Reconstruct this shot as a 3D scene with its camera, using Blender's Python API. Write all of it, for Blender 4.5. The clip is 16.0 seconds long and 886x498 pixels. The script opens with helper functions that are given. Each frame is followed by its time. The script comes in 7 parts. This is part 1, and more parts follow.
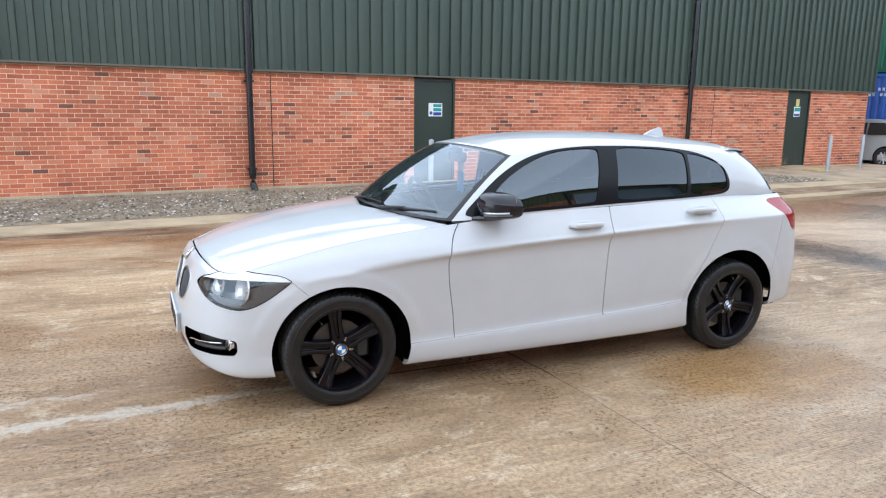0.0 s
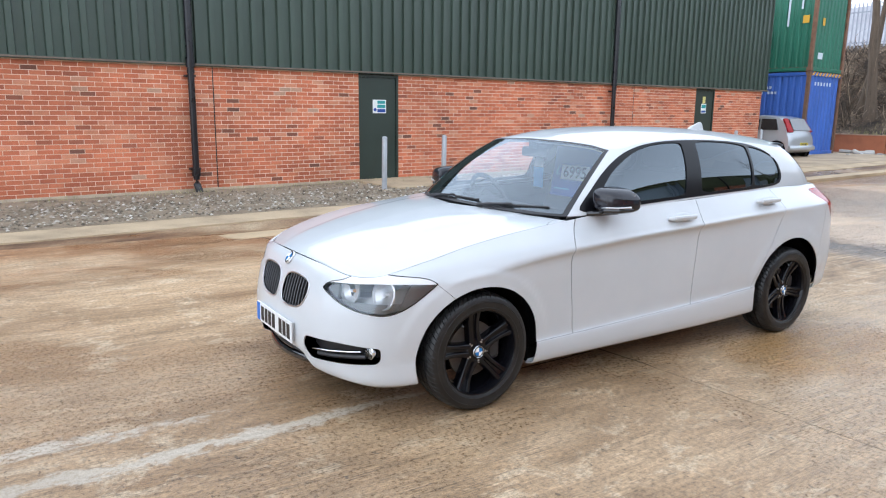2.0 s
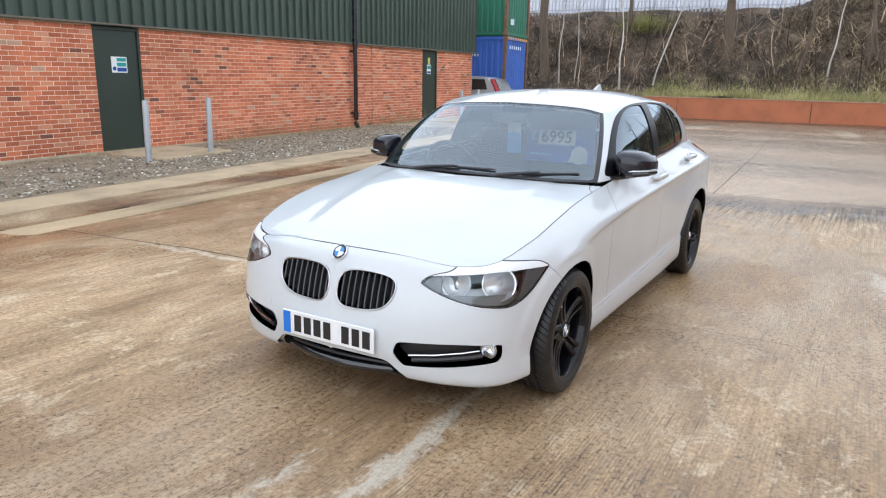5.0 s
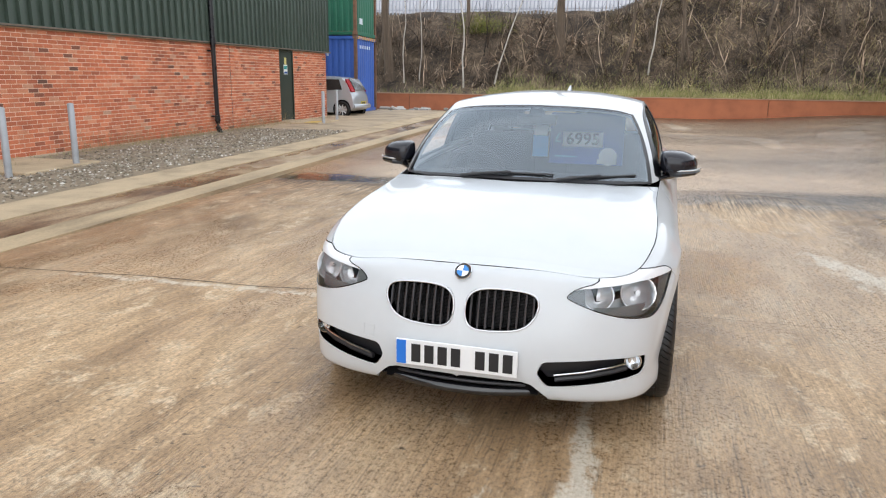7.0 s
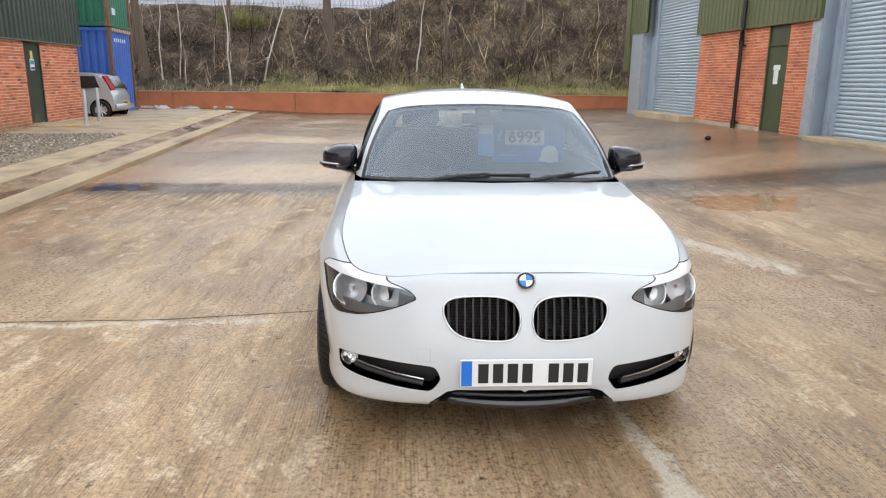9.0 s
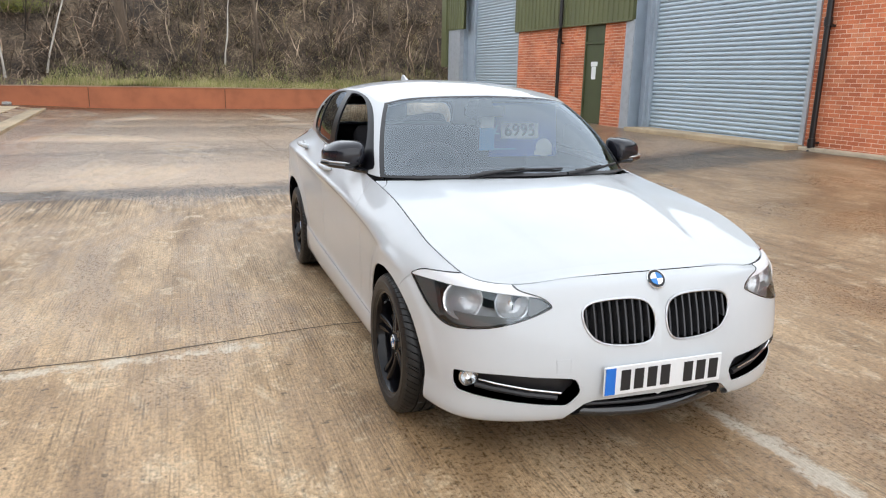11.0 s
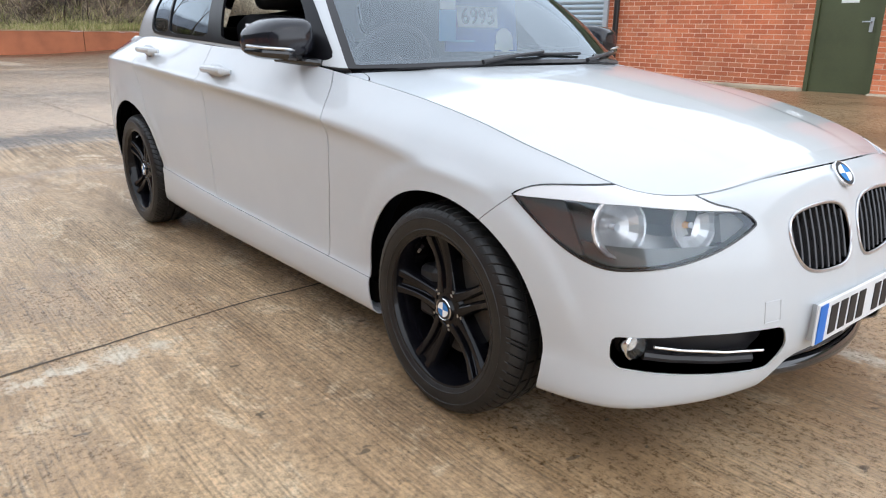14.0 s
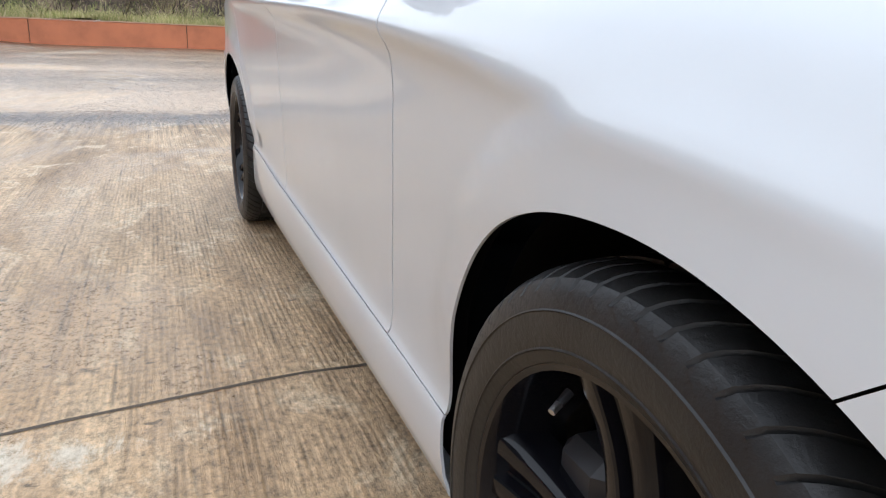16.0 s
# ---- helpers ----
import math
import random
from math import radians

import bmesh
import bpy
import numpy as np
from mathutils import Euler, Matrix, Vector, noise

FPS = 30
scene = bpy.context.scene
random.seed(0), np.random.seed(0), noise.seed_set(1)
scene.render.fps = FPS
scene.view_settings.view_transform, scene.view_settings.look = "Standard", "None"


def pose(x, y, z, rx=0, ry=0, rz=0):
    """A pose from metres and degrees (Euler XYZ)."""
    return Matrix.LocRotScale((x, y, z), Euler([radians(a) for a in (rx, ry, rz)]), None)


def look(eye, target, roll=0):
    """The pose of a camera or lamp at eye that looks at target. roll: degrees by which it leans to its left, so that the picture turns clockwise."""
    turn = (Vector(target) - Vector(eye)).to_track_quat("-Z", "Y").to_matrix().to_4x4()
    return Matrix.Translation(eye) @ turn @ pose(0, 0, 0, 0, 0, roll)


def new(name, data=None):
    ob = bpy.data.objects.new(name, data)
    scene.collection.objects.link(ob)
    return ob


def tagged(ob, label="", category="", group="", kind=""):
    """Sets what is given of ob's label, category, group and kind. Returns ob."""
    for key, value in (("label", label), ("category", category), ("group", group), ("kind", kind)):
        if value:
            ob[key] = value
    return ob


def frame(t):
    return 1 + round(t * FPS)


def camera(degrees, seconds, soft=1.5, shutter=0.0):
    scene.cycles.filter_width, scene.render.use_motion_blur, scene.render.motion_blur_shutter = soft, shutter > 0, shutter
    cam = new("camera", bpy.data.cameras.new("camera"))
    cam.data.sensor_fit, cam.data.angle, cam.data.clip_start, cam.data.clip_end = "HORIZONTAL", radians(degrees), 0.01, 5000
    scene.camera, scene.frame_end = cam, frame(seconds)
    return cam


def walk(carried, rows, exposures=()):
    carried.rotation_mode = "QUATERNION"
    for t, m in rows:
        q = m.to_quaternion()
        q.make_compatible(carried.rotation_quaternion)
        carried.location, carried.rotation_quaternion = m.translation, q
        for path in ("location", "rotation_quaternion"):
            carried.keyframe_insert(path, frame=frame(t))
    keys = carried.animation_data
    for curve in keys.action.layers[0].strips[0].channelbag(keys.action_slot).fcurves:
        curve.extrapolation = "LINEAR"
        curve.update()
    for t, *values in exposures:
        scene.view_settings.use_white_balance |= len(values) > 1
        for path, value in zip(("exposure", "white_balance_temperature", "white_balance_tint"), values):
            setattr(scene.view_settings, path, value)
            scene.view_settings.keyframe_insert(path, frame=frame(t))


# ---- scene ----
cam = camera(64.3, 16.0, soft=1.15)
PATH = [
    (0, (-2.309, -4.266, 1.524), (-1.507, -2.472, 1.151), 1.3),
    (0.5, (-2.615, -4.107, 1.514), (-1.721, -2.357, 1.142), 1.3),
    (1, (-2.898, -3.969, 1.509), (-1.943, -2.252, 1.138), 1.3),
    (1.5, (-3.166, -3.785, 1.5), (-2.161, -2.097, 1.128), 1.2),
    (2, (-3.387, -3.584, 1.483), (-2.305, -1.944, 1.11), 1.2),
    (2.5, (-3.617, -3.389, 1.468), (-2.416, -1.834, 1.096), 1.2),
    (3, (-3.809, -3.156, 1.46), (-2.444, -1.744, 1.082), 1.1),
    (3.5, (-3.996, -2.895, 1.459), (-2.496, -1.636, 1.051), 1.1),
    (4, (-4.181, -2.628, 1.453), (-2.6, -1.486, 1.011), 1.1),
    (4.5, (-4.311, -2.295, 1.461), (-2.681, -1.231, 1.004), 1.1),
    (5, (-4.422, -1.963, 1.461), (-2.748, -0.97, 1.0), 1.3),
    (5.2, (-4.475, -1.828, 1.46), (-2.782, -0.867, 0.999), 1.3),
    (7.3, (-4.75, -0.547, 1.461), (-2.858, -0.083, 1.007), 0.8),
    (7.5, (-4.735, -0.429, 1.469), (-2.828, -0.031, 1.015), 0.8),
    (8, (-4.729, -0.143, 1.469), (-2.794, 0.079, 1.017), 0.8),
    (8.5, (-4.73, 0.175, 1.45), (-2.782, 0.218, 0.998), 0.7),
    (9, (-4.659, 0.475, 1.456), (-2.714, 0.366, 1.002), 0.7),
    (9.2, (-4.621, 0.594, 1.465), (-2.681, 0.43, 1.01), 0.6),
    (11.3, (-4.076, 1.784, 1.41), (-2.28, 1.033, 0.948), 0.9),
    (11.5, (-4.026, 1.889, 1.408), (-2.258, 1.077, 0.944), 0.8),
    (12, (-3.856, 2.115, 1.393), (-2.148, 1.183, 0.931), 0.9),
    (12.5, (-3.664, 2.329, 1.382), (-2.032, 1.27, 0.918), 0.8),
    (13, (-3.453, 2.478, 1.321), (-1.913, 1.291, 0.85), 0.8),
    (13.5, (-3.152, 2.302, 1.192), (-1.653, 1.076, 0.693), 0.8),
    (14, (-2.789, 2.026, 1.054), (-1.309, 0.812, 0.474), 0.7),
    (14.5, (-2.433, 1.685, 1.001), (-0.909, 0.552, 0.374), 0.2),
    (15, (-2.072, 1.374, 0.926), (-0.419, 0.445, 0.287), -0.4),
    (15.5, (-1.815, 1.164, 0.879), (-0.086, 0.398, 0.229), -0.3),
    (16, (-1.722, 1.150, 0.766), (0.059, 0.436, 0.205), 2.2),
]
walk(cam, [(t, look(eye, target, roll)) for t, eye, target, roll in PATH],
     exposures=((0, 1.08, 6050, 10), (4, 0.97, 6150, 10), (7.5, 0.88, 6750, 10), (9.5, 0.88, 6750, 10), (12, 0.93, 6620, 10), (14, 0.97, 6400, 10), (15.4, 1.02, 6250, 10), (16, 1.16, 6250, 10)))

# ---- world, sun, exposure ----
world = bpy.data.worlds.new("overcast_sky")
scene.world = world
world.use_nodes = True
wn, wl = world.node_tree.nodes, world.node_tree.links
sky = wn.new("ShaderNodeTexSky")
sky.sky_type, sky.sun_disc = "NISHITA", False
sky.sun_elevation, sky.sun_rotation = radians(45), radians(270)
sky.air_density, sky.dust_density, sky.ozone_density = 1.0, 4.0, 1.0
grey = wn.new("ShaderNodeHueSaturation")
grey.inputs["Saturation"].default_value = 0.55
wl.new(sky.outputs[0], grey.inputs["Color"])
cloud = wn.new("ShaderNodeMixRGB")
cloud.inputs[0].default_value = 0.93
spot = wn.new("ShaderNodeTexCoord")
height = wn.new("ShaderNodeSeparateXYZ")
wl.new(spot.outputs["Generated"], height.inputs[0])
deck = wn.new("ShaderNodeMix")                       # thin cloud, brighter towards the horizon
deck.data_type = "RGBA"
deck.inputs["A"].default_value, deck.inputs["B"].default_value = (6.9, 7.5, 8.3, 1), (3.6, 4.0, 4.6, 1)
wl.new(height.outputs["Z"], deck.inputs["Factor"])
wl.new(deck.outputs["Result"], cloud.inputs[2])
wl.new(grey.outputs[0], cloud.inputs[1])
wl.new(cloud.outputs[0], wn["Background"].inputs[0])
wn["Background"].inputs[1].default_value = 0.16
sun = new("sun", bpy.data.lights.new("sun", "SUN"))
sun.data.energy, sun.data.angle, sun.data.color = 0.5, radians(160), (1.0, 0.98, 0.95)
sun.matrix_world = look((-6, -1, 6), (0, 0, 0))

# ---- materials ----
def material(name, base=(0.5, 0.5, 0.5), rough=0.5, metal=0.0, coat=0.0, spec=0.5):
    m = bpy.data.materials.new(name)
    m.use_nodes = True
    b = m.node_tree.nodes["Principled BSDF"]
    b.inputs["Base Color"].default_value = (*base, 1)
    b.inputs["Roughness"].default_value = rough
    b.inputs["Metallic"].default_value = metal
    b.inputs["Coat Weight"].default_value = coat
    b.inputs["Coat Roughness"].default_value = 0.04
    b.inputs["Specular IOR Level"].default_value = spec
    return m


class Nodes:
    """Short hand for wiring a material's nodes."""

    def __init__(self, m):
        self.m, self.t = m, m.node_tree
        self.b = self.t.nodes["Principled BSDF"]
        self.coords = self.t.nodes.new("ShaderNodeTexCoord")

    def wire(self, a, b):
        self.t.links.new(a, b)

    def put(self, socket, value):
        if isinstance(value, bpy.types.NodeSocket):
            self.wire(value, socket)
        else:
            socket.default_value = value

    def mapped(self, scale=(1, 1, 1), rot=(0, 0, 0), where="Object"):
        n = self.t.nodes.new("ShaderNodeMapping")
        self.wire(self.coords.outputs[where], n.inputs[0])
        n.inputs["Scale"].default_value, n.inputs["Rotation"].default_value = scale, rot
        return n.outputs[0]

    def noise(self, scale, detail=4.0, rough=0.55, vector=None, distort=0.0):
        n = self.t.nodes.new("ShaderNodeTexNoise")
        self.wire(vector if vector is not None else self.coords.outputs["Object"], n.inputs["Vector"])
        n.inputs["Scale"].default_value, n.inputs["Detail"].default_value = scale, detail
        n.inputs["Roughness"].default_value, n.inputs["Distortion"].default_value = rough, distort
        return n.outputs["Fac"]

    def ramp(self, value, stops):
        n = self.t.nodes.new("ShaderNodeValToRGB")
        while len(n.color_ramp.elements) < len(stops):
            n.color_ramp.elements.new(0.5)
        for e, (p, c) in zip(n.color_ramp.elements, stops):
            e.position = p
            e.color = (*c, 1) if isinstance(c, tuple) else (c, c, c, 1)
        self.wire(value, n.inputs[0])
        return n.outputs[0]

    def math(self, op, a, b=0.0, c=0.0):
        n = self.t.nodes.new("ShaderNodeMath")
        n.operation = op
        for s, v in zip(n.inputs, (a, b, c)):
            self.put(s, v)
        return n.outputs[0]

    def mix(self, fac, a, b, mode="MIX"):
        n = self.t.nodes.new("ShaderNodeMixRGB")
        n.blend_type = mode
        for s, v in zip(n.inputs, (fac, a, b)):
            self.put(s, (*v, 1) if isinstance(v, tuple) and len(v) == 3 else v)
        return n.outputs[0]

    def bump(self, height, strength=0.3, distance=0.01, normal=None):
        n = self.t.nodes.new("ShaderNodeBump")
        n.inputs["Strength"].default_value, n.inputs["Distance"].default_value = strength, distance
        self.wire(height, n.inputs["Height"])
        if normal is not None:
            self.wire(normal, n.inputs["Normal"])
        return n.outputs[0]

    def colour(self, c):
        self.put(self.b.inputs["Base Color"], c)

    def rough(self, r):
        self.put(self.b.inputs["Roughness"], r)

    def normal(self, n):
        self.wire(n, self.b.inputs["Normal"])


def worn(name, base, rough, scale=6.0, amount=0.25, metal=0.0, bump=0.0, fine=60.0, stretch=(1, 1, 1), coat=0.0):
    """A surface whose colour and gloss vary at two scales."""
    m = material(name, base, rough, metal, coat)
    n = Nodes(m)
    v = n.mapped(stretch)
    big, small = n.noise(scale, 5, 0.6, v), n.noise(fine, 3, 0.5, v)
    dark = tuple(c * (1 - amount) for c in base)
    light = tuple(min(1, c * (1 + amount * 0.6)) for c in base)
    c = n.ramp(big, [(0.3, dark), (0.5, base), (0.72, light)])
    n.colour(n.mix(0.25, c, n.ramp(small, [(0.3, dark), (0.7, light)])))
    n.rough(n.math("MULTIPLY_ADD", big, 0.3, rough - 0.15))
    if bump:
        n.normal(n.bump(small, bump, 0.004))
    return m


def glass(name, tint=(1, 1, 1), rough=0.0, clear=0.85, spec=0.5):
    """Thin sheet glass: lets the light straight through, tinted, with a clear reflection over it."""
    m = bpy.data.materials.new(name)
    m.use_nodes = True
    t = m.node_tree
    t.nodes.clear()
    out = t.nodes.new("ShaderNodeOutputMaterial")
    see = t.nodes.new("ShaderNodeBsdfTransparent")
    see.inputs[0].default_value = (*tint, 1)
    gloss = t.nodes.new("ShaderNodeBsdfGlossy")
    gloss.inputs["Roughness"].default_value = rough
    gloss.inputs["Color"].default_value = (0.82, 0.92, 1.0, 1)
    fres = t.nodes.new("ShaderNodeFresnel")
    fres.inputs[0].default_value = clear
    mixer = t.nodes.new("ShaderNodeMixShader")
    t.links.new(fres.outputs[0], mixer.inputs[0])
    t.links.new(see.outputs[0], mixer.inputs[1])
    t.links.new(gloss.outputs[0], mixer.inputs[2])
    t.links.new(mixer.outputs[0], out.inputs[0])
    return m


# ---- mesh tools ----
def part(name, bm, mat, parent=None, label="", smooth=30):
    """Links a bmesh as one mesh object, under a thing or a part where one is given."""
    me = bpy.data.meshes.new(name)
    bmesh.ops.recalc_face_normals(bm, faces=bm.faces)
    bm.to_mesh(me)
    bm.free()
    return mesh_part(name, me, mat, parent, label, smooth)


def mesh_part(name, me, mat, parent=None, label="", smooth=30):
    for m in (mat if isinstance(mat, (list, tuple)) else [mat]):
        if m:
            me.materials.append(m)
    if smooth and len(me.polygons):
        me.polygons.foreach_set("use_smooth", [True] * len(me.polygons))
        me.set_sharp_from_angle(angle=radians(smooth))
    ob = new(name, me)
    ob.parent = parent
    if label:
        tagged(ob, label)
    return ob


def thing(name, m, label, category, group="", kind=""):
    ob = new(name)
    ob.empty_display_size = 0.1
    ob.matrix_world = m
    return tagged(ob, label, category, group, kind)


def box(bm, x0, x1, y0, y1, z0, z1, bevel=0.0, m=None, seg=1):
    made = bmesh.ops.create_cube(bm, size=1)["verts"]
    bmesh.ops.scale(bm, vec=(x1 - x0, y1 - y0, z1 - z0), verts=made)
    bmesh.ops.translate(bm, vec=((x0 + x1) / 2, (y0 + y1) / 2, (z0 + z1) / 2), verts=made)
    if m is not None:
        bmesh.ops.transform(bm, matrix=m, verts=made)
    if bevel:
        edges = list({e for v in made for e in v.link_edges})
        bmesh.ops.bevel(bm, geom=edges, offset=bevel, segments=seg, affect="EDGES", profile=0.5)
    return bm


def boxed(*a, **k):
    return box(bmesh.new(), *a, **k)


def cyl(bm, p, q, r, r2=None, seg=16, cap=True):
    p, q = Vector(p), Vector(q)
    d = q - p
    made = bmesh.ops.create_cone(bm, cap_ends=cap, segments=seg, radius1=r, radius2=r if r2 is None else r2, depth=d.length)["verts"]
    bmesh.ops.transform(bm, matrix=Matrix.Translation((p + q) / 2) @ d.to_track_quat("Z", "Y").to_matrix().to_4x4(), verts=made)
    return bm


def tube(bm, pts, r, seg=8, closed=False):
    """A round bar along a line of points."""
    pts = [Vector(p) for p in pts]
    rings, n = [], len(pts)
    for i, p in enumerate(pts):
        a = pts[(i - 1) % n] if closed or i else p
        b = pts[(i + 1) % n] if closed or i < n - 1 else p
        d = (b - a).normalized()
        side = d.cross(Vector((0, 0, 1)))
        if side.length < 0.05:
            side = d.cross(Vector((0, 1, 0)))
        side.normalize()
        up = side.cross(d)
        rr = r[i] if isinstance(r, (list, tuple)) else r
        rings.append([bm.verts.new(p + rr * (math.cos(2 * math.pi * k / seg) * side + math.sin(2 * math.pi * k / seg) * up)) for k in range(seg)])
    for i in range(n if closed else n - 1):
        a, b = rings[i], rings[(i + 1) % n]
        for k in range(seg):
            bm.faces.new((a[k], a[(k + 1) % seg], b[(k + 1) % seg], b[k]))
    if not closed:
        bm.faces.new(rings[0][::-1])
        bm.faces.new(rings[-1])
    return bm


def lathe(bm, profile, axis_point=(0, 0, 0), seg=48, m=None):
    """Turns (radius, along y) pairs round the y axis."""
    rings = []
    for r, y in profile:
        ring = []
        for k in range(seg):
            a = 2 * math.pi * k / seg
            p = Vector((r * math.cos(a), y, r * math.sin(a))) + Vector(axis_point)
            ring.append(bm.verts.new(m @ p if m is not None else p))
        rings.append(ring)
    for a, b in zip(rings, rings[1:]):
        for k in range(seg):
            bm.faces.new((a[k], a[(k + 1) % seg], b[(k + 1) % seg], b[k]))
    return bm


def prism(bm, outline, y0, y1, m=None):
    """A flat outline of (x, z) points made thick from y0 to y1."""
    a = [bm.verts.new((x, y0, z)) for x, z in outline]
    b = [bm.verts.new((x, y1, z)) for x, z in outline]
    n = len(outline)
    bm.faces.new(a)
    bm.faces.new(b[::-1])
    for i in range(n):
        bm.faces.new((a[i], b[i], b[(i + 1) % n], a[(i + 1) % n]))
    if m is not None:
        bmesh.ops.transform(bm, matrix=m, verts=a + b)
    return bm


def rounded(points, times=3, tight=0.0):
    """A smooth closed line through a few corner points (corners cut and eased); tight keeps the cuts near the corners."""
    p = np.array(points, float)
    if tight:
        a, b = np.roll(p, 1, axis=0), np.roll(p, -1, axis=0)
        p = np.stack([p + tight * (a - p), p + tight * (b - p)], 1).reshape(-1, p.shape[1])
    for _ in range(times):
        q = np.roll(p, -1, axis=0)
        p = np.stack([0.75 * p + 0.25 * q, 0.25 * p + 0.75 * q], 1).reshape(-1, p.shape[1])
    return p


def spline(us, values):
    """A smooth line through values at us: a function of u."""
    us, vals = np.array(us, float), np.array(values, float)
    if vals.ndim == 1:
        vals = vals[:, None]
    d = np.gradient(vals, us, axis=0)

    def at(u):
        u = np.clip(np.asarray(u, float), us[0], us[-1])
        i = np.clip(np.searchsorted(us, u, side="right") - 1, 0, len(us) - 2)
        h = us[i + 1] - us[i]
        s = ((u - us[i]) / h)[..., None]
        h = h[..., None]
        out = (2 * s**3 - 3 * s**2 + 1) * vals[i] + (s**3 - 2 * s**2 + s) * h * d[i] + (3 * s**2 - 2 * s**3) * vals[i + 1] + (s**3 - s**2) * h * d[i + 1]
        return out[..., 0] if out.shape[-1] == 1 else out
    return at


def inside(poly, x, z):
    """Signed distance to a closed outline: negative inside."""
    a = np.asarray(poly, float)
    b = np.roll(a, -1, axis=0)
    p = np.stack([x, z], -1)[:, None, :]
    e = b - a
    w = p - a[None]
    t = np.clip((w * e).sum(-1) / np.maximum((e * e).sum(-1), 1e-12), 0, 1)
    dist = np.sqrt(((w - e[None] * t[..., None]) ** 2).sum(-1)).min(1)
    zz, az, bz = p[..., 1], a[None, :, 1], b[None, :, 1]
    crosses = (az > zz) != (bz > zz)
    xs = a[None, :, 0] + (zz - az) / np.where(bz == az, 1e-9, bz - az) * (b - a)[None, :, 0]
    odd = (crosses & (p[..., 0] < xs)).sum(1) % 2 == 1
    return np.where(odd, -dist, dist)


